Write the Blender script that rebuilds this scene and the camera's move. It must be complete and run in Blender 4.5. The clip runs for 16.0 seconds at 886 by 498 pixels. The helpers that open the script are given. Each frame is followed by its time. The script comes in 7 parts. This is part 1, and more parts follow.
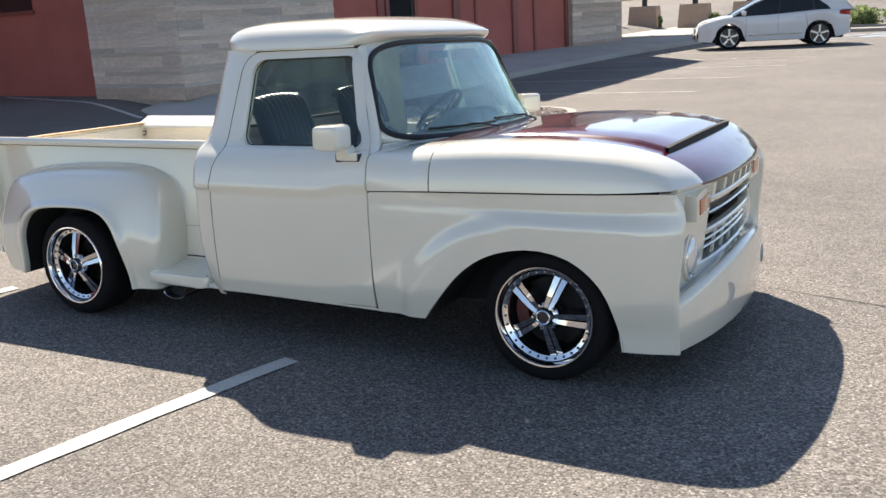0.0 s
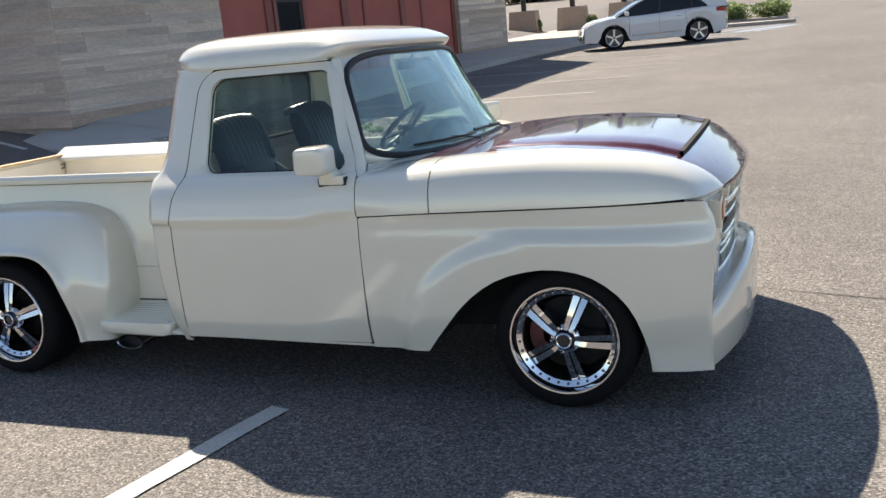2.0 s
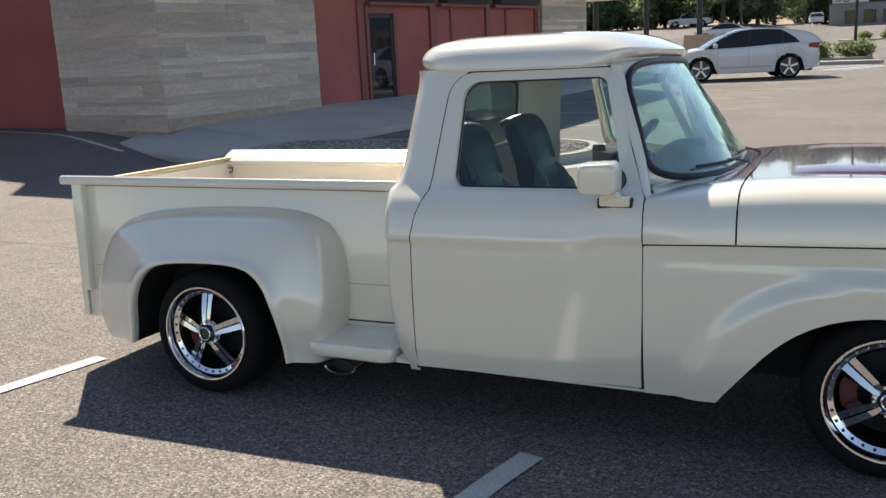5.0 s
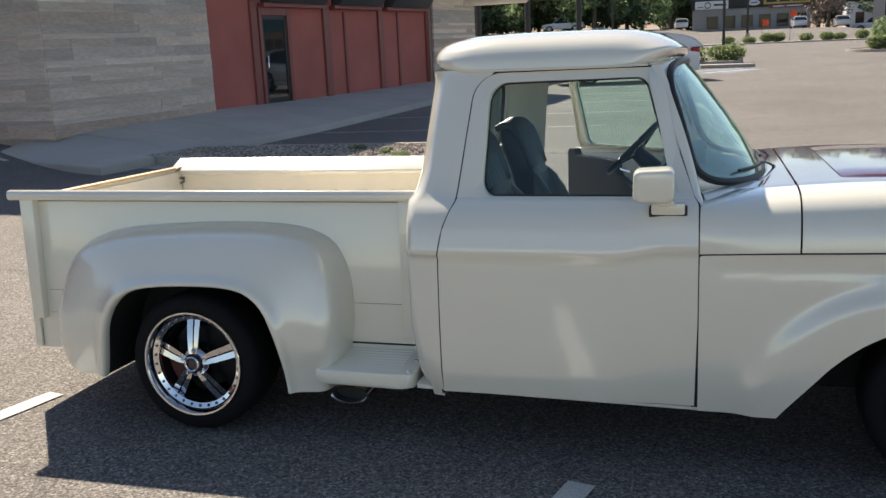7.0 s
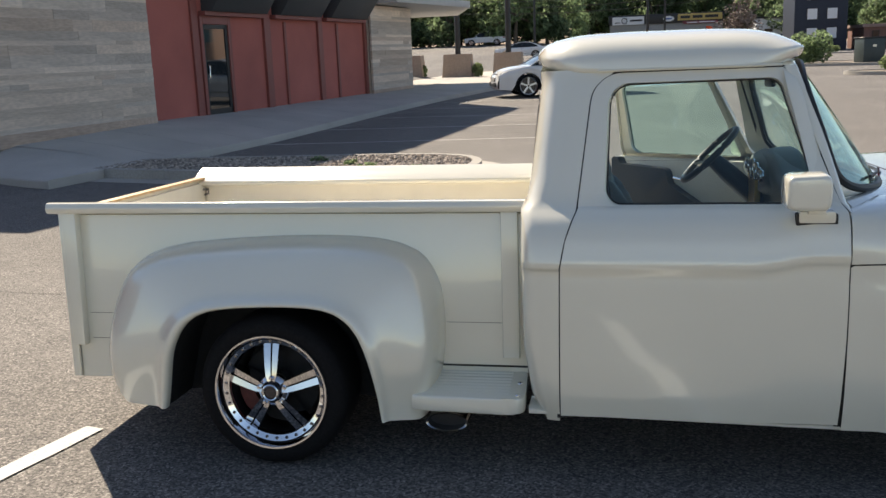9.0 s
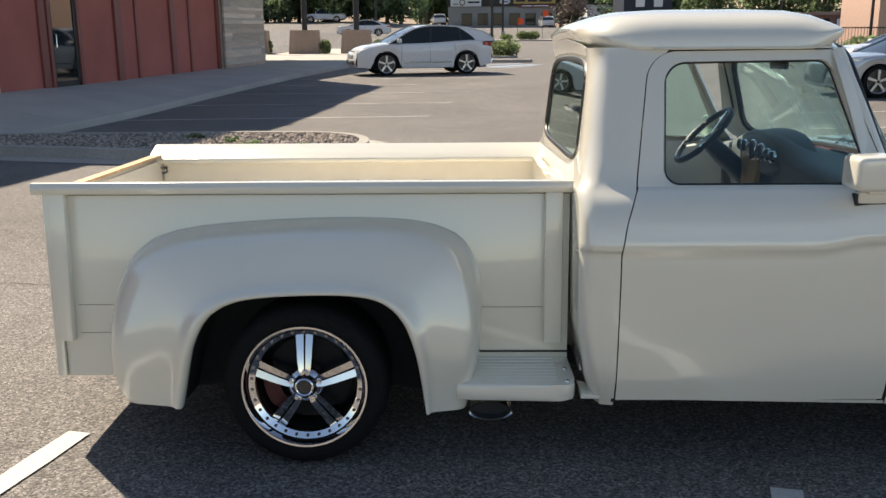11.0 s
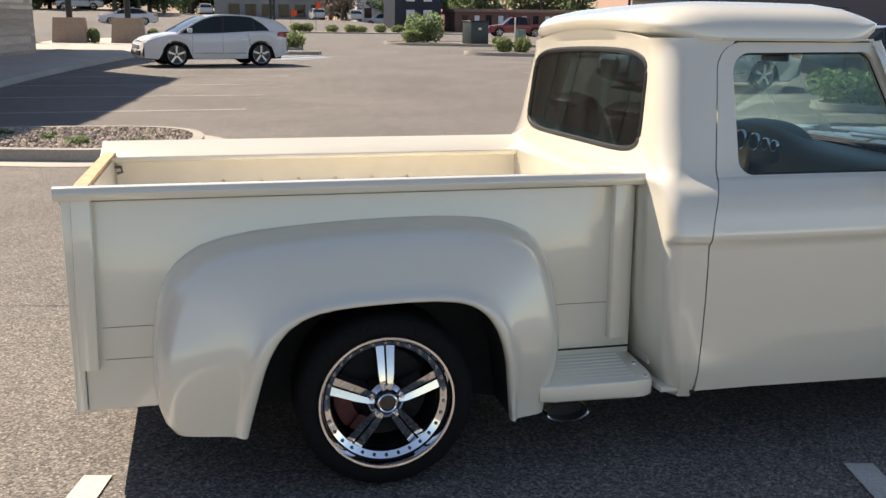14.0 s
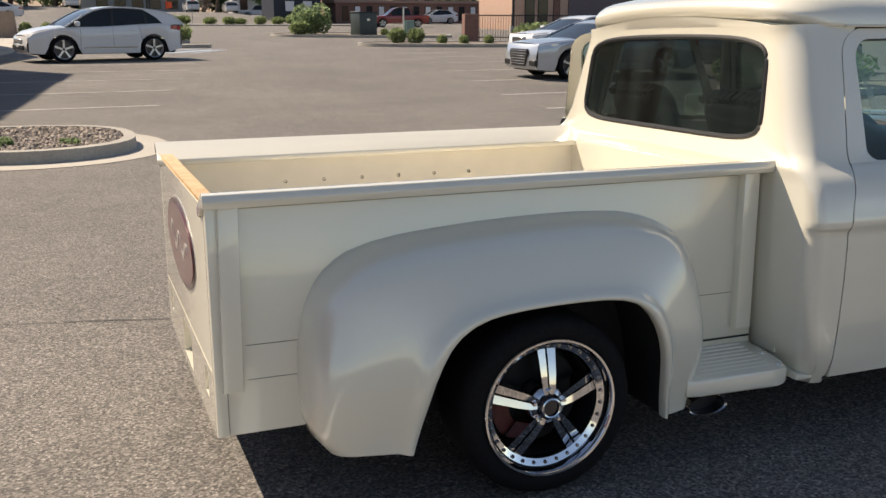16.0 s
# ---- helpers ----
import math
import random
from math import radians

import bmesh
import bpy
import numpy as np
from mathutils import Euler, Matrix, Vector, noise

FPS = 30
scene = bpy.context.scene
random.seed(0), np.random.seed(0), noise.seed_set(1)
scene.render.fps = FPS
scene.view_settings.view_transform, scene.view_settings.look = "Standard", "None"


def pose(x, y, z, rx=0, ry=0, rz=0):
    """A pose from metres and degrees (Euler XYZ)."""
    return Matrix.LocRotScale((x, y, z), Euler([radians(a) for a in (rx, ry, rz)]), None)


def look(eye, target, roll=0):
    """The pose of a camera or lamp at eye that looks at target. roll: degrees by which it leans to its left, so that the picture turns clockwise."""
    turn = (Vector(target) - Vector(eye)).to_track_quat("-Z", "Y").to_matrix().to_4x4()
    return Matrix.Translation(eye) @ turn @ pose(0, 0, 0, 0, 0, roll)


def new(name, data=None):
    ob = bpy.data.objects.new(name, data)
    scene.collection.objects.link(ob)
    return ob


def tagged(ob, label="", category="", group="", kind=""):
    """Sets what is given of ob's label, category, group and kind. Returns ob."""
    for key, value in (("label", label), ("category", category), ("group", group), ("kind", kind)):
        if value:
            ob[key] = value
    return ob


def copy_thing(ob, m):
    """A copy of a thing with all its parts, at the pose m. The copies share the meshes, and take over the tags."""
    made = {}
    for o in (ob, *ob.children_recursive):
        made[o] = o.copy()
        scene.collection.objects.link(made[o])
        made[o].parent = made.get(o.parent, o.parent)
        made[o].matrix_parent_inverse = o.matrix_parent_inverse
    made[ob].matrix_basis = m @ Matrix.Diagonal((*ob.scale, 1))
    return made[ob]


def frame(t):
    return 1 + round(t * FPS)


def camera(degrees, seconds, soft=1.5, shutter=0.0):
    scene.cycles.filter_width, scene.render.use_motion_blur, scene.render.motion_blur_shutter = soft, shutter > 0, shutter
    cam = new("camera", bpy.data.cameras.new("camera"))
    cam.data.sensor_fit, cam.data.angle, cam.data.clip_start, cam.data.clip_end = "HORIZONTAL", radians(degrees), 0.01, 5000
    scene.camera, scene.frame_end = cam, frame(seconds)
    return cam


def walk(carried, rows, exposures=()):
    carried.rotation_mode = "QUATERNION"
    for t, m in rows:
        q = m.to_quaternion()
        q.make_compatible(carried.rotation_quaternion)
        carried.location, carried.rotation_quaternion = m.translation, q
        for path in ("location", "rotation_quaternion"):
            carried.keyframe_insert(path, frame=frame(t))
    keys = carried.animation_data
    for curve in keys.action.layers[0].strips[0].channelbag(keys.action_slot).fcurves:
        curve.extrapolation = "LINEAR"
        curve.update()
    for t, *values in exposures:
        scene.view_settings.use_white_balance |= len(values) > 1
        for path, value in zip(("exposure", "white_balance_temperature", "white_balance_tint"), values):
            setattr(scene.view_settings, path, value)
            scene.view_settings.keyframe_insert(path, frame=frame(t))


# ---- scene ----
cam = camera(51.1, 16.0)
PATH = [
    (0, (4.389, -4.478, 1.587), (3.459, -2.776, 1.098), -3.2),
    (0.5, (4.323, -4.425, 1.579), (3.425, -2.698, 1.119), -3.7),
    (1, (4.192, -4.354, 1.589), (3.35, -2.598, 1.131), -4.1),
    (1.5, (4.026, -4.304, 1.597), (3.245, -2.527, 1.117), -4.0),
    (2, (3.8, -4.361, 1.6), (3.086, -2.558, 1.115), -5.5),
    (2.5, (3.632, -4.408, 1.597), (2.923, -2.601, 1.119), -4.9),
    (3, (3.485, -4.338, 1.574), (2.752, -2.533, 1.123), -4.0),
    (3.5, (3.313, -4.261, 1.574), (2.535, -2.468, 1.151), -3.5),
    (4, (3.142, -4.245, 1.575), (2.376, -2.447, 1.151), -2.6),
    (4.5, (2.924, -4.284, 1.58), (2.167, -2.481, 1.157), -2.7),
    (5, (2.762, -4.278, 1.572), (1.961, -2.496, 1.142), -2.8),
    (5.2, (2.709, -4.245, 1.566), (1.897, -2.469, 1.138), -2.8),
    (7.3, (1.982, -4.192, 1.577), (1.449, -2.315, 1.138), -2.6),
    (7.5, (1.9, -4.196, 1.571), (1.37, -2.32, 1.126), -2.6),
    (8, (1.739, -4.163, 1.553), (1.22, -2.281, 1.119), -2.1),
    (8.5, (1.556, -4.099, 1.552), (1.078, -2.201, 1.142), -2.1),
    (9, (1.342, -4.091, 1.548), (0.953, -2.173, 1.134), -2.2),
    (9.2, (1.24, -4.112, 1.559), (0.894, -2.187, 1.141), -2.7),
    (11.3, (0.429, -4.007, 1.533), (0.437, -2.062, 1.065), -0.2),
    (11.5, (0.333, -4.02, 1.523), (0.375, -2.076, 1.053), -0.2),
    (12, (0.174, -3.987, 1.511), (0.317, -2.052, 1.024), 0.1),
    (12.5, (0.042, -3.859, 1.503), (0.268, -1.931, 1.022), -0.1),
    (13, (-0.099, -3.755, 1.499), (0.207, -1.839, 1.012), 0.6),
    (13.5, (-0.301, -3.726, 1.522), (0.105, -1.828, 1.039), 0.4),
    (14, (-0.478, -3.713, 1.517), (-0.033, -1.823, 1.038), 0.7),
    (14.5, (-0.604, -3.618, 1.497), (-0.125, -1.73, 1.046), 0.7),
    (15, (-0.799, -3.495, 1.497), (-0.27, -1.616, 1.06), 0.8),
    (15.5, (-1.069, -3.403, 1.495), (-0.446, -1.56, 1.031), 0.4),
    (16, (-1.279, -3.326, 1.502), (-0.593, -1.513, 1.007), 0.3),
]
EXPOSURES = [(0.0, 1.09, 7020, 13.0), (2.0, 0.94, 7060, 12.5), (3.0, 0.94, 7100, 12.0), (3.5, 0.87, 7130, 12.0), (4.0, 0.72, 7150, 12.0), (5.0, 0.78, 7200, 12.0), (9.0, 0.72, 7300, 12.0), (12.5, 0.71, 7420, 12.5), (13.5, 0.75, 7480, 14.0), (14.5, 0.63, 7540, 15.5), (15.0, 0.42, 7600, 15.0), (15.5, 0.3, 7620, 14.5), (16.0, 0.50, 7600, 14.0)]
walk(cam, [(t, look(eye, target, roll)) for t, eye, target, roll in PATH], EXPOSURES)

# ---- light ----
SUN = Vector((-0.60, 0.74, 1.0)).normalized()
world = bpy.data.worlds.new("sky")
scene.world = world
world.use_nodes = True
wn = world.node_tree.nodes
sky = wn.new("ShaderNodeTexSky")
sky.sky_type, sky.sun_disc = "NISHITA", False
sky.sun_elevation = math.asin(SUN.z)
sky.sun_rotation = math.atan2(SUN.x, SUN.y)
sky.dust_density, sky.altitude = 0.6, 1500
world.node_tree.links.new(sky.outputs[0], wn["Background"].inputs[0])
wn["Background"].inputs[1].default_value = 0.097
sun = new("sun", bpy.data.lights.new("sun", "SUN"))
sun.data.energy, sun.data.angle, sun.data.color = 5.0, radians(0.6), (1.0, 0.94, 0.84)
sun.matrix_world = look(SUN * 60, (0, 0, 0))

# ---- materials ----
def mat(name, col, rough=0.5, metal=0.0, coat=0.0, noise_scale=0.0, vary=0.0, bump=0.0, bump_scale=200.0, spec=0.5, big=0.0, big_scale=1.2, rnd=0.0):
    """A principled material with fine and broad variation of colour and a fine relief."""
    m = bpy.data.materials.new(name)
    m.use_nodes = True
    nt = m.node_tree
    b = nt.nodes["Principled BSDF"]
    b.inputs["Base Color"].default_value = (*col, 1)
    b.inputs["Roughness"].default_value = rough
    b.inputs["Metallic"].default_value = metal
    b.inputs["Coat Weight"].default_value = coat
    b.inputs["Coat Roughness"].default_value = 0.04
    b.inputs["Specular IOR Level"].default_value = spec
    tc = nt.nodes.new("ShaderNodeTexCoord")
    out = None

    def scaled(prev, tex, amount):
        ramp = nt.nodes.new("ShaderNodeMapRange")
        ramp.inputs["To Min"].default_value, ramp.inputs["To Max"].default_value = 1 - amount, 1 + amount
        ramp.inputs["From Min"].default_value, ramp.inputs["From Max"].default_value = 0.25, 0.75
        nt.links.new(tex, ramp.inputs["Value"])
        mul = nt.nodes.new("ShaderNodeVectorMath")
        mul.operation = "SCALE"
        if prev is None:
            mul.inputs[0].default_value = col
        else:
            nt.links.new(prev, mul.inputs[0])
        nt.links.new(ramp.outputs[0], mul.inputs["Scale"])
        return mul.outputs[0]

    if vary:
        n = nt.nodes.new("ShaderNodeTexNoise")
        n.inputs["Scale"].default_value, n.inputs["Detail"].default_value = noise_scale, 5
        nt.links.new(tc.outputs["Object"], n.inputs["Vector"])
        out = scaled(out, n.outputs["Fac"], vary)
    if big:
        n = nt.nodes.new("ShaderNodeTexNoise")
        n.inputs["Scale"].default_value, n.inputs["Detail"].default_value = big_scale, 3
        nt.links.new(tc.outputs["Object"], n.inputs["Vector"])
        out = scaled(out, n.outputs["Fac"], big)
    if rnd:
        oi = nt.nodes.new("ShaderNodeObjectInfo")
        ramp = nt.nodes.new("ShaderNodeMapRange")
        ramp.inputs["From Min"].default_value, ramp.inputs["From Max"].default_value = 0, 1
        out = scaled(out, oi.outputs["Random"], rnd)
    if out is not None:
        nt.links.new(out, b.inputs["Base Color"])
    if bump:
        n = nt.nodes.new("ShaderNodeTexNoise")
        n.inputs["Scale"].default_value, n.inputs["Detail"].default_value = bump_scale, 4
        nt.links.new(tc.outputs["Object"], n.inputs["Vector"])
        bp = nt.nodes.new("ShaderNodeBump")
        bp.inputs["Strength"].default_value, bp.inputs["Distance"].default_value = bump, 0.01
        nt.links.new(n.outputs["Fac"], bp.inputs["Height"])
        nt.links.new(bp.outputs[0], b.inputs["Normal"])
    return m


def glass_mat(name, tint, gloss=1.0, rough=0.0, base=0.07, dust_glare=0.0):
    """Thin tinted glass: clear straight through, with a mirror that grows at grazing angles."""
    m = bpy.data.materials.new(name)
    m.use_nodes = True
    nt = m.node_tree
    nt.nodes.remove(nt.nodes["Principled BSDF"])
    tr, gl, mix, fr = (nt.nodes.new("ShaderNode" + k) for k in ("BsdfTransparent", "BsdfGlossy", "MixShader", "LayerWeight"))
    tr.inputs[0].default_value = (*tint, 1)
    gl.inputs["Roughness"].default_value = rough
    gl.inputs["Color"].default_value = (0.82, 1.0, 0.96, 1)
    fr.inputs["Blend"].default_value = 0.5
    power = nt.nodes.new("ShaderNodeMath")
    power.operation = "POWER"
    power.inputs[1].default_value = 4.0
    mul = nt.nodes.new("ShaderNodeMath")
    mul.operation = "MULTIPLY_ADD"
    mul.inputs[1].default_value, mul.inputs[2].default_value = 0.9 * gloss, base * gloss
    mul.use_clamp = True
    nt.links.new(fr.outputs["Facing"], power.inputs[0])
    nt.links.new(power.outputs[0], mul.inputs[0])
    nt.links.new(mul.outputs[0], mix.inputs[0])
    nt.links.new(tr.outputs[0], mix.inputs[1])
    nt.links.new(gl.outputs[0], mix.inputs[2])
    last = mix.outputs[0]
    # streaked pale film: dust, with sky glare and reflection painted into it
    if dust_glare:
        film, veil, spots = nt.nodes.new("ShaderNodeMixShader"), nt.nodes.new("ShaderNodeBsdfTranslucent"), nt.nodes.new("ShaderNodeTexNoise")
        diff, both = nt.nodes.new("ShaderNodeBsdfDiffuse"), nt.nodes.new("ShaderNodeMixShader")
        veil.inputs[0].default_value = diff.inputs[0].default_value = (0.62, 0.84, 0.78, 1)
        spots.inputs["Scale"].default_value, spots.inputs["Detail"].default_value = 2.5, 4
        tc = nt.nodes.new("ShaderNodeTexCoord")
        stretch = nt.nodes.new("ShaderNodeMapping")
        stretch.inputs["Scale"].default_value = (0.4, 2.2, 0.4)
        ramp = nt.nodes.new("ShaderNodeMapRange")
        ramp.inputs["From Min"].default_value, ramp.inputs["From Max"].default_value = 0.35, 0.70
        ramp.inputs["To Min"].default_value, ramp.inputs["To Max"].default_value = dust_glare * 0.35, dust_glare * 2.2
        nt.links.new(tc.outputs["Object"], stretch.inputs[0])
        nt.links.new(stretch.outputs[0], spots.inputs["Vector"])
        nt.links.new(spots.outputs["Fac"], ramp.inputs["Value"])
        both.inputs[0].default_value = 0.5
        nt.links.new(diff.outputs[0], both.inputs[1])
        nt.links.new(veil.outputs[0], both.inputs[2])
        nt.links.new(ramp.outputs[0], film.inputs[0])
        nt.links.new(last, film.inputs[1])
        nt.links.new(both.outputs[0], film.inputs[2])
        last = film.outputs[0]
    nt.links.new(last, nt.nodes["Material Output"].inputs[0])
    return m


def asphalt_mat(name="asphalt", lo=0.035, hi=0.40):
    m = bpy.data.materials.new(name)
    m.use_nodes = True
    nt = m.node_tree
    b = nt.nodes["Principled BSDF"]
    b.inputs["Roughness"].default_value = 0.85
    tc = nt.nodes.new("ShaderNodeTexCoord")
    vo = nt.nodes.new("ShaderNodeTexVoronoi")
    vo.inputs["Scale"].default_value = 112
    n1, n2, n3 = (nt.nodes.new("ShaderNodeTexNoise") for _ in range(3))
    n1.inputs["Scale"].default_value, n1.inputs["Detail"].default_value = 95, 6
    n2.inputs["Scale"].default_value, n2.inputs["Detail"].default_value = 0.35, 5
    n3.inputs["Scale"].default_value, n3.inputs["Detail"].default_value = 4.0, 5
    for n in (vo, n1, n2, n3):
        nt.links.new(tc.outputs["Object"], n.inputs["Vector"])
    sep = nt.nodes.new("ShaderNodeSeparateColor")
    nt.links.new(vo.outputs["Color"], sep.inputs[0])
    ramp = nt.nodes.new("ShaderNodeValToRGB")
    e = ramp.color_ramp.elements
    e[0].position, e[0].color = 0.08, (lo, lo * 0.94, lo * 0.88, 1)
    e[1].position, e[1].color = 0.95, (hi, hi * 0.91, hi * 0.81, 1)
    for at_, c in ((0.34, 0.09), (0.58, 0.155), (0.78, 0.225)):
        mid = ramp.color_ramp.elements.new(at_)
        mid.color = (c, c * 0.905, c * 0.81, 1)
    mixf = nt.nodes.new("ShaderNodeMath")
    mixf.operation = "MULTIPLY_ADD"
    nt.links.new(n1.outputs["Fac"], mixf.inputs[0])
    mixf.inputs[1].default_value = 0.9
    sub = nt.nodes.new("ShaderNodeMath")
    sub.operation = "MULTIPLY_ADD"
    nt.links.new(sep.outputs[0], sub.inputs[0])
    sub.inputs[1].default_value, sub.inputs[2].default_value = 0.64, -0.25
    nt.links.new(sub.outputs[0], mixf.inputs[2])
    nt.links.new(mixf.outputs[0], ramp.inputs[0])
    prev = ramp.outputs[0]
    for n, amt in ((n2, 0.16), (n3, 0.10)):
        mr = nt.nodes.new("ShaderNodeMapRange")
        mr.inputs["From Min"].default_value, mr.inputs["From Max"].default_value = 0.3, 0.7
        mr.inputs["To Min"].default_value, mr.inputs["To Max"].default_value = 1 - amt, 1 + amt
        nt.links.new(n.outputs["Fac"], mr.inputs["Value"])
        mul = nt.nodes.new("ShaderNodeVectorMath")
        mul.operation = "SCALE"
        nt.links.new(prev, mul.inputs[0])
        nt.links.new(mr.outputs[0], mul.inputs["Scale"])
        prev = mul.outputs[0]
    nt.links.new(prev, b.inputs["Base Color"])
    bp = nt.nodes.new("ShaderNodeBump")
    bp.inputs["Strength"].default_value, bp.inputs["Distance"].default_value = 0.7, 0.006
    nt.links.new(mixf.outputs[0], bp.inputs["Height"])
    nt.links.new(bp.outputs[0], b.inputs["Normal"])
    return m


CREAM = mat("cream_pearl_paint", (0.80, 0.765, 0.645), 0.22, metal=0.05, coat=1.0, spec=0.8, noise_scale=900, vary=0.03, big=0.02, big_scale=2.0, bump=0.02, bump_scale=350)
CREAM.node_tree.nodes["Principled BSDF"].inputs["Coat IOR"].default_value = 1.65
MAROON = mat("maroon_paint", (0.085, 0.010, 0.018), 0.25, coat=1.0, noise_scale=700, vary=0.15, bump=0.01, bump_scale=400)
BLACK = mat("black_trim", (0.012, 0.012, 0.013), 0.45, noise_scale=60, vary=0.2)
UNDER = mat("black_underbody", (0.010, 0.010, 0.010), 0.8, noise_scale=30, vary=0.4, bump=0.2, bump_scale=40)
RUBBER = mat("tyre_rubber", (0.009, 0.009, 0.010), 0.8, spec=0.15, noise_scale=80, vary=0.3, bump=0.15, bump_scale=120)
CHROME = mat("chrome", (0.82, 0.83, 0.85), 0.06, metal=1.0, noise_scale=40, vary=0.03)
DARKCHROME = mat("dark_polished_metal", (0.32, 0.32, 0.33), 0.18, metal=1.0, noise_scale=60, vary=0.15)
STEEL = mat("brake_steel", (0.10, 0.09, 0.085), 0.5, metal=0.8, noise_scale=60, vary=0.3)
SEAM = mat("seam_gap", (0.02, 0.02, 0.018), 0.8, noise_scale=60, vary=0.2)
GLASS = glass_mat("clear_greenish_glass", (0.74, 0.95, 0.90), 1.0, 0.0, 0.20, 0.17)
TINT = glass_mat("tinted_rear_glass", (0.11, 0.12, 0.125), 0.8, 0.0, 0.05, 0.022)
SIDEGLASS = glass_mat("greenish_side_glass", (0.66, 0.90, 0.86), 1.0, 0.0, 0.055)
CLEARGLASS = glass_mat("clear_side_glass", (0.82, 0.92, 0.92), 1.0, 0.0, 0.06)
CARGLASS = mat("car_window_glass", (0.016, 0.020, 0.022), 0.06, spec=0.35, noise_scale=3, vary=0.2)
WOOD = mat("bare_plywood_edge", (0.58, 0.38, 0.20), 0.6, noise_scale=25, vary=0.25, bump=0.1, bump_scale=80)
BEDIN = mat("bed_inner_paint", (0.80, 0.75, 0.64), 0.45, coat=0.3, noise_scale=12, vary=0.03, big=0.04, bump=0.03)
AMBER = mat("amber_lens", (0.55, 0.13, 0.03), 0.15, coat=1.0, noise_scale=300, vary=0.2, bump=0.3, bump_scale=300)
REDLENS = mat("red_lens", (0.35, 0.01, 0.01), 0.15, coat=1.0, noise_scale=300, vary=0.2)
LENS = mat("lamp_glass", (0.75, 0.78, 0.80), 0.08, metal=0.6, coat=1.0, noise_scale=120, vary=0.15, bump=0.2, bump_scale=150)
SEATDARK = mat("seat_black_vinyl", (0.022, 0.024, 0.027), 0.4, noise_scale=200, vary=0.2, bump=0.1, bump_scale=300)
DASH = mat("dash_vinyl", (0.17, 0.19, 0.185), 0.5, noise_scale=150, vary=0.15, bump=0.1, bump_scale=400)
GOLD = mat("gold_burl_panel", (0.72, 0.43, 0.12), 0.3, coat=0.8, noise_scale=14, vary=0.4)
LINER = mat("cab_lining", (0.72, 0.70, 0.61), 0.8, noise_scale=60, vary=0.06, bump=0.1)
ASPHALT = asphalt_mat()
CONCRETE = mat("concrete", (0.42, 0.385, 0.335), 0.85, noise_scale=40, vary=0.12, big=0.12, big_scale=0.5, bump=0.25, bump_scale=60)
KERBC = mat("kerb_concrete", (0.36, 0.335, 0.295), 0.9, noise_scale=30, vary=0.15, big=0.15, big_scale=1.0, bump=0.3, bump_scale=50)
PAINTLINE = mat("worn_white_line", (0.52, 0.51, 0.47), 0.7, noise_scale=90, vary=0.25, big=0.10, big_scale=6.0, bump=0.2, bump_scale=120)
PAINTFAINT = mat("faded_white_line", (0.42, 0.41, 0.38), 0.8, noise_scale=60, vary=0.2, big=0.15, big_scale=2.0)
BLUELINE = mat("worn_blue_paint", (0.32, 0.40, 0.50), 0.8, noise_scale=14, vary=0.35)

FAINTSEAM = mat("thin_seam", (0.16, 0.15, 0.125), 0.8, noise_scale=60, vary=0.2)
RUSTED = mat("rusted_bolt", (0.055, 0.035, 0.022), 0.7, metal=0.1, noise_scale=200, vary=0.3)
GREYLENS = mat("grey_lens", (0.42, 0.43, 0.42), 0.3, coat=0.6, noise_scale=150, vary=0.1)
PALEMETAL = mat("pale_metal", (0.70, 0.68, 0.64), 0.3, metal=0.7, noise_scale=60, vary=0.1)
BADGEDARK = mat("badge_dark_band", (0.05, 0.012, 0.016), 0.35, coat=0.6, noise_scale=60, vary=0.2)
RECESS = mat("plate_recess_grey", (0.26, 0.24, 0.20), 0.7, noise_scale=40, vary=0.2)
HUBDARK = mat("dark_hub_metal", (0.09, 0.09, 0.10), 0.25, metal=0.9, noise_scale=60, vary=0.2)
CALIPER = mat("dull_red_caliper", (0.11, 0.018, 0.014), 0.55, noise_scale=50, vary=0.3)
PLEAT = mat("seat_pleat_vinyl", (0.040, 0.050, 0.054), 0.32, noise_scale=200, vary=0.2, bump=0.1, bump_scale=300)
SEATSIDE = mat("seat_charcoal_vinyl", (0.15, 0.165, 0.168), 0.5, noise_scale=200, vary=0.15, bump=0.1, bump_scale=300)
ALLOY = mat("silver_alloy", (0.62, 0.63, 0.65), 0.28, metal=0.85, noise_scale=40, vary=0.05)
SPOKECHROME = mat("polished_spoke_chrome", (0.66, 0.66, 0.68), 0.05, metal=1.0, noise_scale=40, vary=0.05)

# ---- mesh tools ----
def link(name, bm, material, parent=None, label="", smooth=40, normals=True):
    if normals:
        bmesh.ops.recalc_face_normals(bm, faces=bm.faces)
    me = bpy.data.meshes.new(name)
    bm.to_mesh(me)
    bm.free()
    me.materials.append(material)
    if smooth:
        me.shade_smooth()
        me.set_sharp_from_angle(angle=radians(smooth))
    ob = new(name, me)
    if parent:
        ob.parent = parent
    if label:
        tagged(ob, label)
    return ob


def part(name, bm, material, parent, label="", smooth=40, normals=True):
    return link(name, bm, material, parent, label, smooth, normals)


def shared(name, me, parent, m=None):
    """One more object on a mesh that exists already."""
    ob = new(name, me)
    if parent:
        ob.parent = parent
    if m is not None:
        ob.matrix_basis = m
    return ob


def empty(name, m, label, category, group="", kind=""):
    ob = new(name)
    ob.matrix_basis = m
    return tagged(ob, label, category, group, kind)


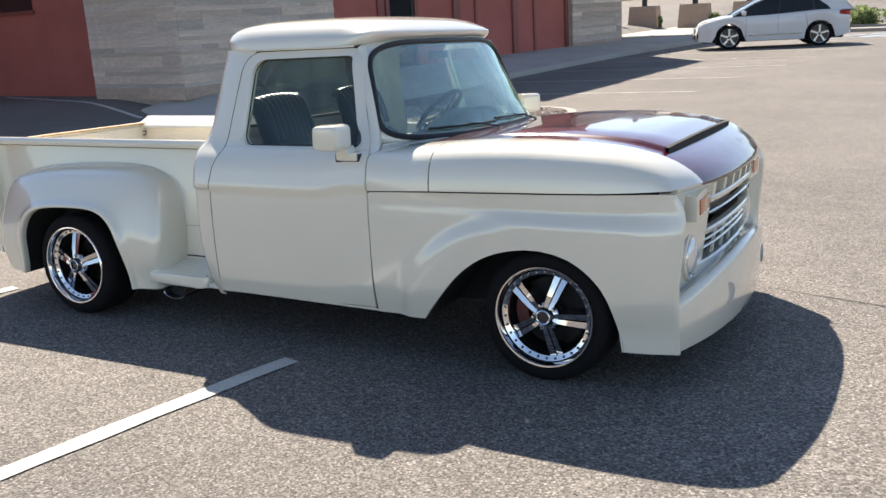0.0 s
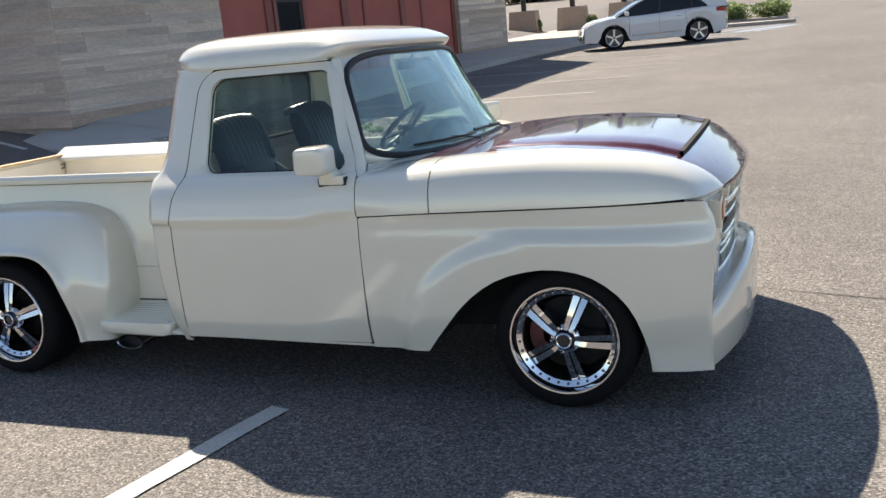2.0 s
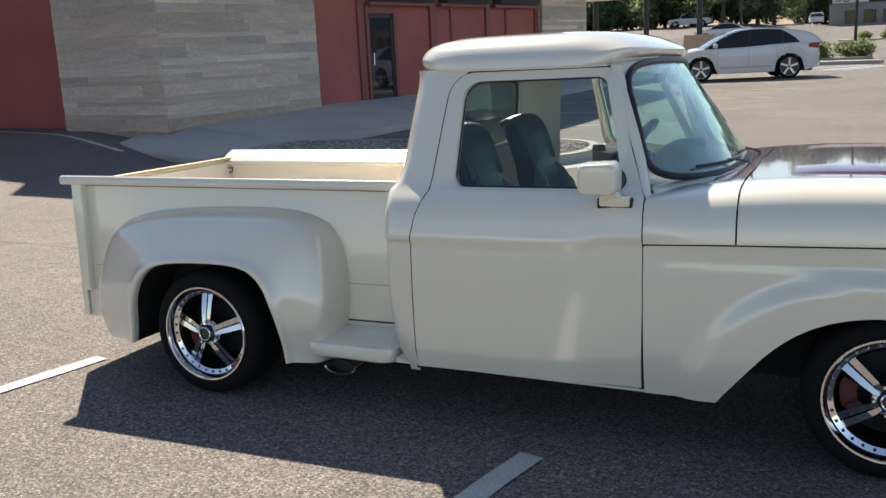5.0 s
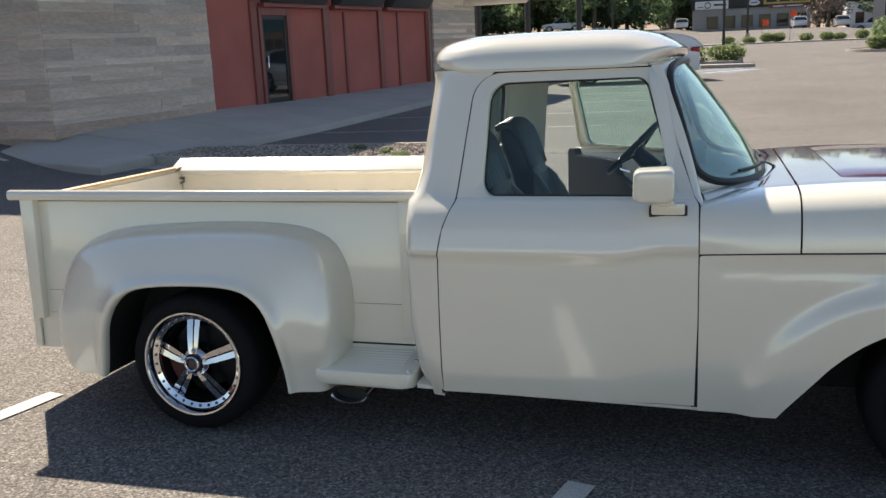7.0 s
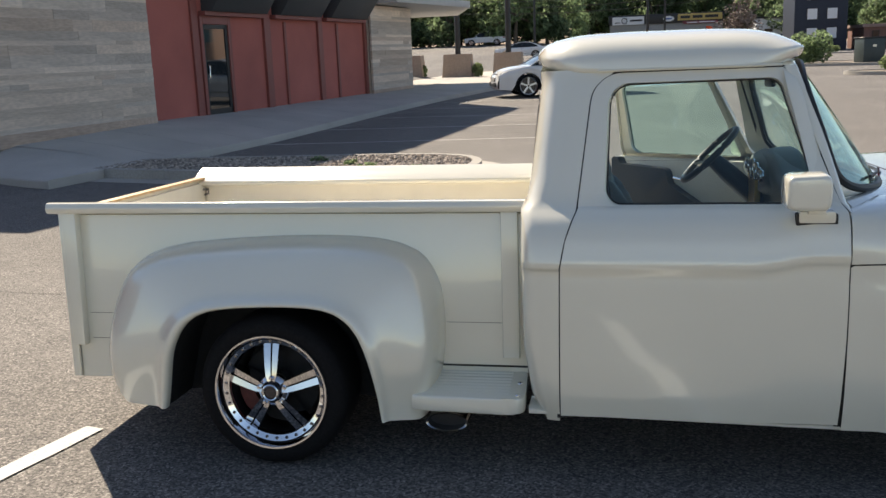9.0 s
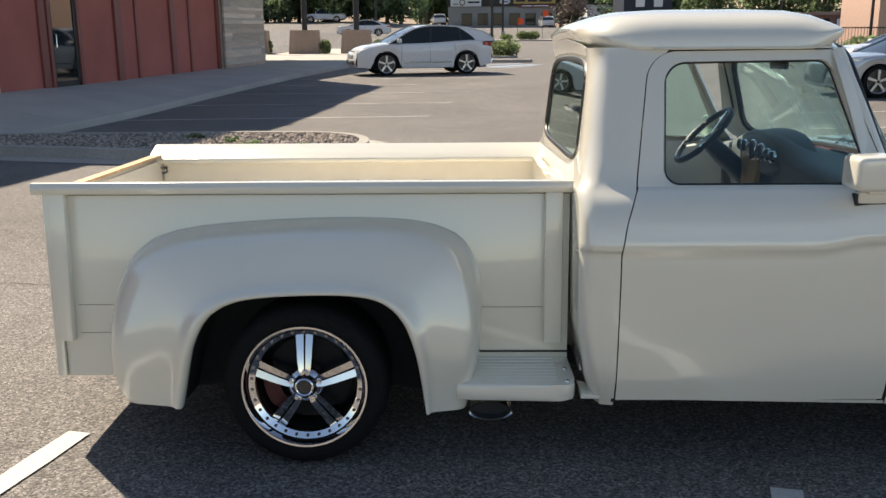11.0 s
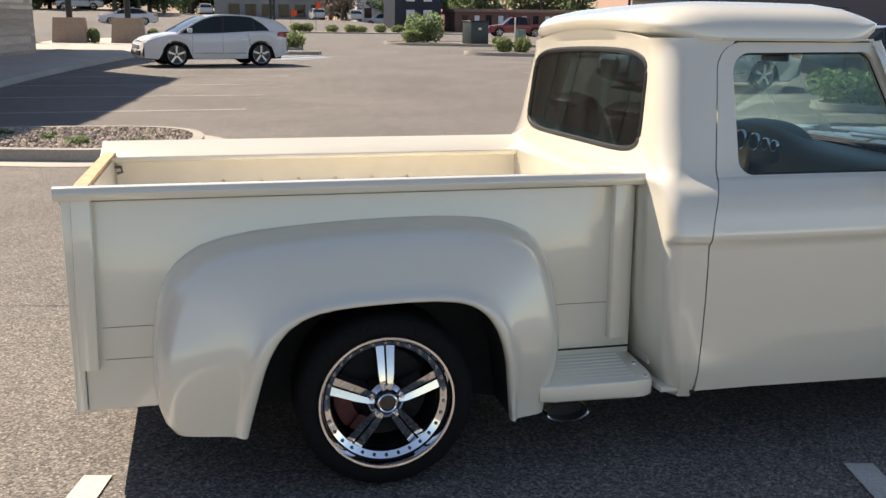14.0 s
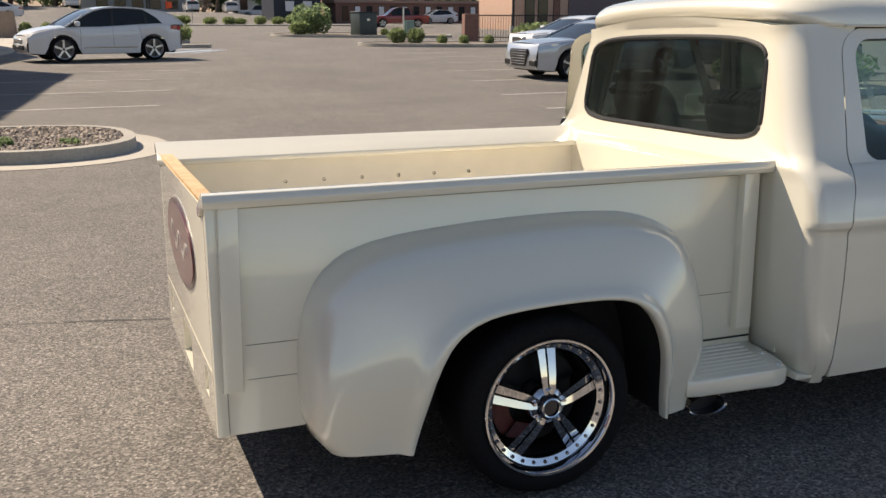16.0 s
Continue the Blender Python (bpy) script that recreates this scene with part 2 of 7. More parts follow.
def loft(bm, rows, closed=False):
    """A sheet of quads over rows of equally many points; closed: each row is a ring."""
    vs = [[bm.verts.new(p) for p in r] for r in rows]
    n = len(rows[0])
    for a, b in zip(vs, vs[1:]):
        for i in range(n if closed else n - 1):
            j = (i + 1) % n
            try:
                bm.faces.new((a[i], a[j], b[j], b[i]))
            except ValueError:
                pass
    return vs


def flange(bm, vec):
    """Folds the open edges of a sheet over by vec, so that it shows its thickness."""
    edges = [e for e in bm.edges if e.is_boundary]
    made = bmesh.ops.extrude_edge_only(bm, edges=edges)
    bmesh.ops.translate(bm, verts=[v for v in made["geom"] if isinstance(v, bmesh.types.BMVert)], vec=vec)
    return bm


def box(bm, lo, hi, bevel=0.0, seg=1):
    m = Matrix.Translation([(a + b) / 2 for a, b in zip(lo, hi)]) @ Matrix.Diagonal([*(max(abs(b - a), 1e-4) for a, b in zip(lo, hi)), 1])
    made = bmesh.ops.create_cube(bm, size=1, matrix=m)
    if bevel:
        es = list({e for v in made["verts"] for e in v.link_edges})
        bmesh.ops.bevel(bm, geom=es, offset=bevel, segments=seg, affect="EDGES", profile=0.5)
    return bm


def prism(bm, outline, a, b, axis="y", bevel=0.0, seg=2):
    """A closed polygon of (x, z) pushed from a to b along y (or of (x, y) along z, or of (y, z) along x)."""
    def at(p, d):
        return {"y": (p[0], d, p[1]), "z": (p[0], p[1], d), "x": (d, p[0], p[1])}[axis]
    va, vb = [bm.verts.new(at(p, a)) for p in outline], [bm.verts.new(at(p, b)) for p in outline]
    n = len(outline)
    fs = [bm.faces.new(va), bm.faces.new(vb[::-1])]
    for i in range(n):
        fs.append(bm.faces.new((va[i], vb[i], vb[(i + 1) % n], va[(i + 1) % n])))
    if bevel:
        es = [e for f in fs[:2] for e in f.edges]
        bmesh.ops.bevel(bm, geom=es, offset=bevel, segments=seg, affect="EDGES", profile=0.5)
    return bm


def tube(bm, pts, r, n=8, closed=False, caps=True):
    pts = [Vector(p) for p in pts]
    rings = []
    m = len(pts)
    for i, p in enumerate(pts):
        a = pts[(i - 1) % m] if (closed or i > 0) else p
        b = pts[(i + 1) % m] if (closed or i < m - 1) else p
        d = (b - a).normalized()
        ref = Vector((0, 0, 1)) if abs(d.z) < 0.9 else Vector((1, 0, 0))
        u = d.cross(ref).normalized()
        w = d.cross(u)
        rr = r[i] if isinstance(r, (list, tuple)) else r
        rings.append([bm.verts.new(p + (u * math.cos(k * math.tau / n) + w * math.sin(k * math.tau / n)) * rr) for k in range(n)])
    for i in range(m if closed else m - 1):
        a, b = rings[i], rings[(i + 1) % m]
        for k in range(n):
            bm.faces.new((a[k], a[(k + 1) % n], b[(k + 1) % n], b[k]))
    if caps and not closed:
        bm.faces.new(rings[0][::-1])
        bm.faces.new(rings[-1])
    return bm


def lathe(bm, profile, n=48, axis="y"):
    """Turns (radius, along) pairs round the axis."""
    rows = []
    for r, a in profile:
        ring = []
        for k in range(n):
            c, s = r * math.cos(k * math.tau / n), r * math.sin(k * math.tau / n)
            ring.append({"y": (c, a, s), "z": (c, s, a), "x": (a, c, s)}[axis])
        rows.append(ring)
    loft(bm, rows, closed=True)
    bmesh.ops.remove_doubles(bm, verts=bm.verts, dist=1e-5)
    return bm


def lerp(table, x):
    """Reads a table of (x, value) with straight lines between its rows."""
    if x <= table[0][0]:
        return table[0][1]
    for (a, va), (b, vb) in zip(table, table[1:]):
        if x <= b:
            return va + (vb - va) * (x - a) / (b - a)
    return table[-1][1]


def step01(a, b, x):
    t = min(max((x - a) / (b - a), 0), 1)
    return t * t * (3 - 2 * t)


def resample(pts, n, smooth=0):
    """n points evenly spread along an open polyline of 2D or 3D points, rounded by a few passes."""
    p = np.array(pts, float)
    for _ in range(smooth):
        q = [p[0]]
        for a, b in zip(p, p[1:]):
            q += [0.75 * a + 0.25 * b, 0.25 * a + 0.75 * b]
        p = np.array(q + [p[-1]])
    d = np.r_[0, np.cumsum(np.linalg.norm(np.diff(p, axis=0), axis=1))]
    s = np.linspace(0, d[-1], n)
    return [tuple(float(np.interp(v, d, p[:, k])) for k in range(p.shape[1])) for v in s]


def rounded(pts, n, smooth=2):
    """n points round a closed outline with its corners rounded."""
    p = np.array(pts, float)
    for _ in range(smooth):
        q = []
        for a, b in zip(p, np.roll(p, -1, axis=0)):
            q += [0.75 * a + 0.25 * b, 0.25 * a + 0.75 * b]
        p = np.array(q)
    p = np.vstack([p, p[:1]])
    return resample([tuple(v) for v in p], n + 1)[:-1]


def filleted(corners, radii, edge=10, arc=8):
    """A closed outline with each corner rounded by its own radius; alike counts, so that two outlines can be lofted."""
    pts = []
    n = len(corners)
    arcs = []
    for i in range(n):
        p = Vector(corners[i])
        a, b = (Vector(corners[i - 1]) - p).normalized(), (Vector(corners[(i + 1) % n]) - p).normalized()
        half = a.angle(b) / 2
        t = radii[i] / math.tan(half)
        c = p + (a + b).normalized() * radii[i] / math.sin(half)
        u, v = p + a * t - c, p + b * t - c
        run = []
        for k in range(arc + 1):
            f = k / arc
            d = u.lerp(v, f)
            run.append(c + d.normalized() * radii[i] if d.length > 1e-9 else p.copy())
        arcs.append(run)
    for i in range(n):
        pts += arcs[i]
        a, b = arcs[i][-1], arcs[(i + 1) % n][0]
        pts += [a.lerp(b, k / (edge + 1)) for k in range(1, edge + 1)]
    return [tuple(q) for q in pts]

# ---- the pickup truck: x ahead, y to its left, z up, from the ground below the rear axle's middle ----
TRUCK_Y = 0.04
truck = empty("pickup_truck", pose(0, TRUCK_Y, -0.029, -1.75), "lowered cream stepside pickup truck with a glossy maroon hood", "pickup truck")

SIDE = [(0.2, 0.947), (0.25, 0.962), (0.32, 0.977), (0.45, 0.988), (0.62, 0.994), (0.74, 0.994), (0.782, 0.991), (0.790, 1.000), (0.796, 1.006), (0.806, 1.008), (0.84, 1.0), (0.9, 0.988), (0.945, 0.967), (0.975, 0.94), (0.99, 0.922), (1.005, 0.9093), (1.03, 0.8922), (1.25, 0.8221), (1.47, 0.748)]


def crease(x):
    return 0.030 * step01(1.78, 1.95, x) + 0.03 * step01(2.06, 3.5, x)


def side(x, z):
    """Half the width of the body at that length and height."""
    v = lerp(SIDE, z - crease(x) * (1 if z < 0.95 else max(0, (1.05 - z) / 0.1)))
    if z > 1.0:
        v -= (x - 1.27) * 0.055 * (z - 1.0) / 0.46
    if x > 2.95:
        v -= 0.085 * ((x - 2.95) / 0.58) ** 2.2
    return v


def arch_bulge(x, z):
    """The raised brow round the front wheel's opening, which runs on to the nose."""
    if x < 2.06:
        return 0
    q = math.hypot((x - 2.82) / 0.47, (z - 0.22) / 0.385)
    brow = 1 - step01(1.18, 1.37, q)
    nose = (1 - step01(0.70, 0.755, z)) * step01(2.60, 2.80, x)
    rise = max(brow, nose)
    return 0.029 * rise * step01(2.06, 2.16, x) * (1 - 0.5 * step01(3.35, 3.53, x)) - 0.006 * math.exp(-((z - 0.765) / 0.02) ** 2)


GAP_R = [(0.24, 1.108), (0.79, 1.112), (0.89, 1.130), (0.96, 1.155), (1.005, 1.176), (1.20, 1.200), (1.36, 1.234)]
GAP_F = [(0.22, 2.055), (0.56, 2.064), (0.82, 2.064), (0.985, 2.062), (1.00, 2.052), (1.02, 2.036), (1.09, 2.012), (1.26, 1.953), (1.42, 1.888)]
WIN = filleted([(1.268, 1.006), (1.988, 1.006), (1.864, 1.427), (1.282, 1.421)], [0.050, 0.028, 0.050, 0.075])
FRAME = filleted([(1.170, 1.0005), (2.048, 1.0005), (1.878, 1.464), (1.226, 1.461)], [0.002, 0.002, 0.012, 0.110])


def wheel_well(arch, s, deep):
    """The black liner behind a wheel's opening."""
    bm = bmesh.new()
    cx, cz = sum(p[0] for p in arch) / len(arch), 0.25
    big = [(cx + (x - cx) * 1.02, cz + (z - cz) * 1.02) for x, z in arch]
    rows = [[(x, s * v, z) for x, z in big] for v in (0.955, 0.85, deep)]
    rows += [[(cx + (x - cx) * f, s * deep, cz + (z - cz) * f) for x, z in big] for f in (0.6, 0.2)]
    loft(bm, rows)
    part("wheel_well", bm, UNDER, truck, "black wheel well liner")


def truck_side(s):
    """Door, cowl side, front fender and rear fender of one side; s is -1 for the right."""
    P = lambda x, z, d=0.0: (x, s * (side(x, z) + arch_bulge(x, z) - d), z)
    G = 0.0015
    # door: lower skin
    door = empty("door", Matrix(), "", "")
    door.parent = truck
    bm = bmesh.new()
    zs = [0.245 + (1.003 - 0.245) * k / 40 for k in range(41)]
    rows = []
    for z in zs:
        a, b = lerp(GAP_R, z) + G, lerp(GAP_F, z) - G
        rows.append([P(a + (b - a) * k / 24, z) for k in range(25)])
    loft(bm, rows)
    flange(bm, (0, -s * 0.03, 0))
    part("door_skin", bm, CREAM, door, smooth=50)
    # door: window frame, as a ring
    bm = bmesh.new()
    outer, inner = FRAME, WIN
    rows = []
    for f, d in ((0.02, 0.025), (0.02, 0.0), (0.5, 0.0), (0.93, 0.0), (1.0, 0.010), (1.0, 0.045)):
        rows.append([P(o[0] + (i[0] - o[0]) * f, o[1] + (i[1] - o[1]) * f, d) for o, i in zip(outer, inner)])
    loft(bm, rows, closed=True)
    part("window_frame", bm, CREAM, door, smooth=50)
    bm = bmesh.new()
    tube(bm, [P(i[0] + (1.6 - i[0]) * 0.012, i[1] + (1.2 - i[1]) * 0.012, 0.022) for i in inner], 0.003, 6, closed=True)
    part("window_seal", bm, BLACK, door)
    bm = bmesh.new()
    rows = []
    for f in (1.0, 0.6, 0.2, 0.0):
        rows.append([P(1.6 + (i[0] - 1.6) * f, 1.2 + (i[1] - 1.2) * f, 0.028) for i in inner])
    loft(bm, rows, closed=True)
    bmesh.ops.remove_doubles(bm, verts=bm.verts, dist=1e-5)
    pane = part("pane", bm, SIDEGLASS if s > 0 else CLEARGLASS, door, "greenish side window glass" if s > 0 else "clear side window glass")
    pane.visible_shadow = False
    # door: inner panel
    bm = bmesh.new()
    prism(bm, [(1.14, 0.30), (2.02, 0.30), (2.02, 0.985), (1.16, 0.985)], s * 0.86, s * 0.89, bevel=0.008)
    part("inner_panel", bm, LINER, door)
    # mirror on the door
    mirror = empty("door_mirror", Matrix(), "", "")
    mirror.parent = door
    bm = bmesh.new()
    head = filleted([(1.838, 1.006), (1.985, 1.002), (1.985, 1.128), (1.842, 1.122)], [0.026, 0.030, 0.030, 0.022], 3, 6)
    mid = (1.912, 1.065)
    rows = []
    for y, f in ((0.972, 0.60), (0.972, 0.93), (0.978, 0.98), (0.990, 1.0), (1.055, 0.985), (1.078, 0.955), (1.090, 0.90), (1.095, 0.82), (1.096, 0.70)):
        rows.append([(mid[0] + (p[0] - mid[0]) * f, s * y, mid[1] + (p[1] - mid[1]) * f) for p in head])
    loft(bm, rows, closed=True)
    for y in (0.972, 1.096):
        bm.faces.new([v for v in bm.verts if abs(abs(v.co.y) - y) < 1e-6 and math.hypot(v.co.x - mid[0], v.co.z - mid[1]) < (0.06 if y < 1 else 0.08)])
    part("mirror_shell", bm, CREAM, mirror, smooth=40)
    bm = bmesh.new()
    prism(bm, filleted([(1.900, 0.953), (2.014, 0.953), (2.014, 0.992), (1.900, 0.992)], [0.006] * 4, 1, 3), s * 0.88, s * 0.986, bevel=0.003)
    part("mirror_foot", bm, CREAM, mirror)
    bm = bmesh.new()
    prism(bm, [(1.925, 0.985), (1.985, 0.985), (1.965, 1.020), (1.92, 1.020)], s * 0.93, s * 1.005, bevel=0.005)
    part("mirror_neck", bm, CREAM, mirror)
    bm = bmesh.new()
    prism(bm, filleted([(1.891, 0.943), (2.023, 0.943), (2.023, 0.984), (1.891, 0.984)], [0.006] * 4, 1, 3), s * 0.88, s * 0.979, bevel=0.002)
    part("mirror_gasket", bm, BLACK, mirror, "black rubber gasket")

    bm = bmesh.new()
    prism(bm, filleted([(1.16, 0.55), (1.80, 0.55), (1.80, 0.72), (1.56, 0.845), (1.54, 0.930), (1.22, 0.945), (1.205, 0.985), (1.16, 0.985)], [0.01, 0.01, 0.02, 0.02, 0.03, 0.01, 0.012, 0.012], 1, 4), s * 0.80, s * 0.862, bevel=0.008)
    part("armrest", bm, SEATDARK, door, "black vinyl armrest and map pocket")
    bm = bmesh.new()
    tube(bm, [(1.60, s * 0.84, 0.885), (1.60, s * 0.80, 0.885), (1.66, s * 0.785, 0.880), (1.69, s * 0.785, 0.878)], [0.010, 0.009, 0.007, 0.010], 8)
    part("door_handle", bm, CHROME, door, "chrome inner door handle")
    if s > 0:
        door.matrix_basis = Matrix.Translation((2.06, 0.96, 0)) @ Matrix.Rotation(radians(-38), 4, "Z") @ Matrix.Translation((-2.06, -0.96, 0))
        tagged(door, "driver door standing open")

    # cowl side between door and hood
    bm = bmesh.new()
    rows = []
    for k in range(13):
        x = 2.0665 + (2.3935 - 2.0665) * k / 12
        rows.append(hood_half(x, s)[:9])
    loft(bm, rows)
    flange(bm, (0, -s * 0.02, 0.0))
    part("cowl_side", bm, CREAM, truck, smooth=50)

    # front fender: from the wheel's opening out to the door, the hood and the nose
    arch = resample([(2.335, 0.225), (2.36, 0.26), (2.43, 0.345), (2.52, 0.45), (2.63, 0.535), (2.75, 0.582), (2.89, 0.602), (3.03, 0.580), (3.13, 0.520), (3.205, 0.43), (3.25, 0.30), (3.268, 0.17)], 61, 1)
    out = resample([(2.0665, 0.225), (2.0665, 0.805)], 12) + resample([(2.076, 0.811), (2.38, 0.822), (2.99, 0.835), (3.38, 0.845), (3.462, 0.847)], 32)[:-1] + resample([(3.468, 0.845), (3.505, 0.79), (3.512, 0.70), (3.50, 0.58), (3.488, 0.40), (3.492, 0.165)], 18, 1)
    bm = bmesh.new()
    rows = []
    for k in range(17):
        f = k / 16
        row = [P(a[0] + (o[0] - a[0]) * f, a[1] + (o[1] - a[1]) * f) for a, o in zip(arch, out)]
        rows.append(row)
    lip = [(p[0], p[1] - s * 0.02, p[2]) for p in rows[0]]
    loft(bm, [lip, *rows])
    edge = rows[-1][43:]
    loft(bm, [edge, [(p[0] + 0.006, p[1] - s * 0.012, p[2]) for p in edge], [(p[0], p[1] - s * 0.026, p[2]) for p in edge], [(p[0] - 0.07, p[1] - s * 0.045, p[2]) for p in edge]])
    bmesh.ops.remove_doubles(bm, verts=bm.verts, dist=1e-5)
    bmesh.ops.recalc_face_normals(bm, faces=bm.faces)
    part("front_fender", bm, CREAM, truck, smooth=50)
    wheel_well(arch, s, 0.60)
    # dark gaps under the hood's edge and round the door
    bm = bmesh.new()
    rows = []
    for x in [2.06 + 1.34 * k / 40 for k in range(41)]:
        z = lerp([(2.06, 0.808), (2.38, 0.821), (2.99, 0.834), (3.53, 0.847)], x)
        v = side(x, z) - 0.010 - 0.03 * step01(3.15, 3.38, x)
        rows.append([(x, s * v, z - 0.008), (x, s * v, z + 0.016)])
    loft(bm, rows)
    flange(bm, (0, -s * 0.02, 0))
    part("hood_gap", bm, SEAM, truck)
    bm = bmesh.new()
    rows = []
    for z in [0.23 + 0.775 * k / 30 for k in range(31)]:
        rows.append([(lerp(GAP_R, z) - 0.012, s * (side(1.1, z) - 0.012), z), (lerp(GAP_R, z) + 0.012, s * (side(1.1, z) - 0.012), z)])
    loft(bm, rows)
    rows = []
    for z in [0.22 + 0.785 * k / 30 for k in range(31)]:
        rows.append([(lerp(GAP_F, z) - 0.012, s * (side(2.06, z) - 0.012), z), (lerp(GAP_F, z) + 0.014, s * (side(2.06, z) - 0.012), z)])
    loft(bm, rows)
    rows = []
    for f in (0.12, -0.16):
        rows.append([P(o[0] + (i[0] - o[0]) * f, o[1] + (i[1] - o[1]) * f, 0.012) for o, i in zip(outer, inner)])
    loft(bm, rows, closed=True)
    part("door_gap", bm, SEAM, truck)
    # sill below the door
    bm = bmesh.new()
    prism(bm, [(0.99, 0.24), (2.07, 0.222), (2.07, 0.238), (1.08, 0.246), (0.99, 0.262)], s * 0.80, s * 0.938, bevel=0.004)
    part("sill", bm, CREAM, truck)

    # rear fender
    arch = resample([(-0.450, 0.208), (-0.412, 0.36), (-0.382, 0.47), (-0.33, 0.560), (-0.25, 0.612), (-0.14, 0.632), (0.04, 0.640), (0.20, 0.637), (0.295, 0.612), (0.36, 0.545), (0.398, 0.44), (0.417, 0.32), (0.432, 0.188)], 57, 1)
    edge = resample([(-0.700, 0.206), (-0.735, 0.245), (-0.748, 0.36), (-0.745, 0.54), (-0.708, 0.68), (-0.625, 0.78), (-0.47, 0.832), (-0.20, 0.856), (0.03, 0.866), (0.26, 0.866), (0.44, 0.850), (0.57, 0.795), (0.63, 0.68), (0.645, 0.56), (0.64, 0.38), (0.59, 0.180)], 57, 1)
    rows = []
    # how far from edge to arch, half width at the crown, half width near the ground
    for f, v, low in ((0.0, 0.690, 0.690), (0.0, 0.715, 0.735), (0.012, 0.745, 0.800), (0.035, 0.783, 0.852), (0.070, 0.818, 0.893), (0.110, 0.846, 0.914), (0.160, 0.868, 0.927), (0.22, 0.885, 0.936), (0.30, 0.900, 0.944), (0.40, 0.915, 0.950),
                      (0.52, 0.931, 0.957), (0.64, 0.946, 0.964), (0.75, 0.960, 0.970), (0.82, 0.970, 0.976), (0.865, 0.982, 0.984), (0.90, 0.996, 0.996), (0.94, 1.005, 1.003), (0.98, 1.004, 1.002), (1.0, 0.994, 0.992), (1.0, 0.968, 0.968)):
        row = []
        for a, e in zip(arch, edge):
            x, z = e[0] + (a[0] - e[0]) * f, e[1] + (a[1] - e[1]) * f
            q = v + (low - v) * step01(0.66, 0.32, z)
            q -= 0.045 * step01(0.50, 0.20, z) * min(1.0, max(0.0, (q - 0.70) / 0.15))
            row.append((x, s * q, z))
        rows.append(row)
    bm = bmesh.new()
    loft(bm, rows)
    part("rear_fender", bm, CREAM, truck, smooth=60)
    wheel_well(arch, s, 0.705)
    # step between fender and cab
    step = empty("side_step", Matrix(), "", "")
    step.parent = truck
    bm = bmesh.new()
    plan = [(0.545, 0.66), (0.965, 0.66)] + resample([(0.972, 0.83), (0.976, 0.925), (0.89, 0.932)], 10, 2) + [(0.60, 0.928), (0.545, 0.915)]
    prism(bm, [(p[0], s * p[1]) for p in plan], 0.228, 0.290, axis="z", bevel=0.010)
    lift = lambda y: 0.15 * max(0.0, 0.90 - abs(y))
    for v in bm.verts:
        v.co.z += lift(v.co.y)
    part("tread_plate", bm, CREAM, step)
    for k in range(8):
        bm = bmesh.new()
        y = 0.715 + 0.0245 * k
        tube(bm, [(0.60, s * y, 0.2868 + lift(y)), (0.91, s * y, 0.2868 + lift(y))], 0.0075, 8)
        part("tread_rib", bm, CREAM, step)
    for p in ((0.945, 0.80), (0.945, 0.895)):
        bm = bmesh.new()
        lathe(bm, [(0.0, 0.2965), (0.007, 0.2965), (0.011, 0.293), (0.011, 0.289)], 12, "z")
        bmesh.ops.translate(bm, verts=bm.verts, vec=(p[0], s * p[1], lift(p[1])))
        part("bolt", bm, CHROME, step)
    # bed side with its rolled rail, stake pockets and seams
    bed_side = empty("bed_side", Matrix(), "", "")
    bed_side.parent = truck
    bm = bmesh.new()
    tail_x = -1.000 if s < 0 else -1.026
    prism(bm, [(tail_x, 0.245), (0.50, 0.25), (0.965, 0.30), (0.965, 0.950), (tail_x, 0.950)], s * 0.655, s * 0.700, bevel=0.003)
    part("side_panel", bm, CREAM, bed_side)
    bm = bmesh.new()
    prof = filleted([(0.606, 0.922), (0.645, 0.925), (0.700, 0.962), (0.772, 0.964), (0.780, 0.986), (0.770, 1.007), (0.745, 1.009), (0.606, 0.946)], [0.004, 0.004, 0.008, 0.006, 0.008, 0.007, 0.010, 0.008], 1, 3)
    prism(bm, [(s * y, z) for y, z in prof], tail_x - 0.010, 0.975, axis="x", bevel=0.002)
    part("rail", bm, CREAM, bed_side, smooth=60)
    for a, b, low in ((-0.966, -0.905, 0.395), (0.872, 0.938, 0.385)):
        bm = bmesh.new()
        prism(bm, [(a - 0.012 * (a < 0), low), (b - 0.012 * (a < 0), low), (b, 0.968), (a, 0.968)], s * 0.69, s * 0.738, bevel=0.007)
        part("stake_pocket", bm, CREAM, bed_side)
    bm = bmesh.new()
    prism(bm, [(tail_x + 0.001, 0.25), (tail_x + 0.036, 0.25), (tail_x + 0.036, 0.965), (tail_x + 0.001, 0.965)], s * 0.69, s * 0.714, bevel=0.004)
    part("end_post", bm, CREAM, bed_side)
    for x0, x1, z in ((-0.90, -0.70, 0.53), (0.60, 0.87, 0.518), (-0.90, -0.70, 0.42), (0.52, 0.965, 0.343)):
        thick = 0.004 if z < 0.36 else 0.001
        bm = bmesh.new()
        box(bm, (x0, s * 0.699 - 0.002, z - thick), (x1, s * 0.699 + 0.002, z + thick))
        part("seam", bm, SEAM if z < 0.36 else FAINTSEAM, bed_side)
    bm = bmesh.new()
    box(bm, (-0.963, s * 0.699 - 0.002, 0.255), (-0.961, s * 0.699 + 0.002, 0.40))
    part("seam", bm, FAINTSEAM, bed_side)
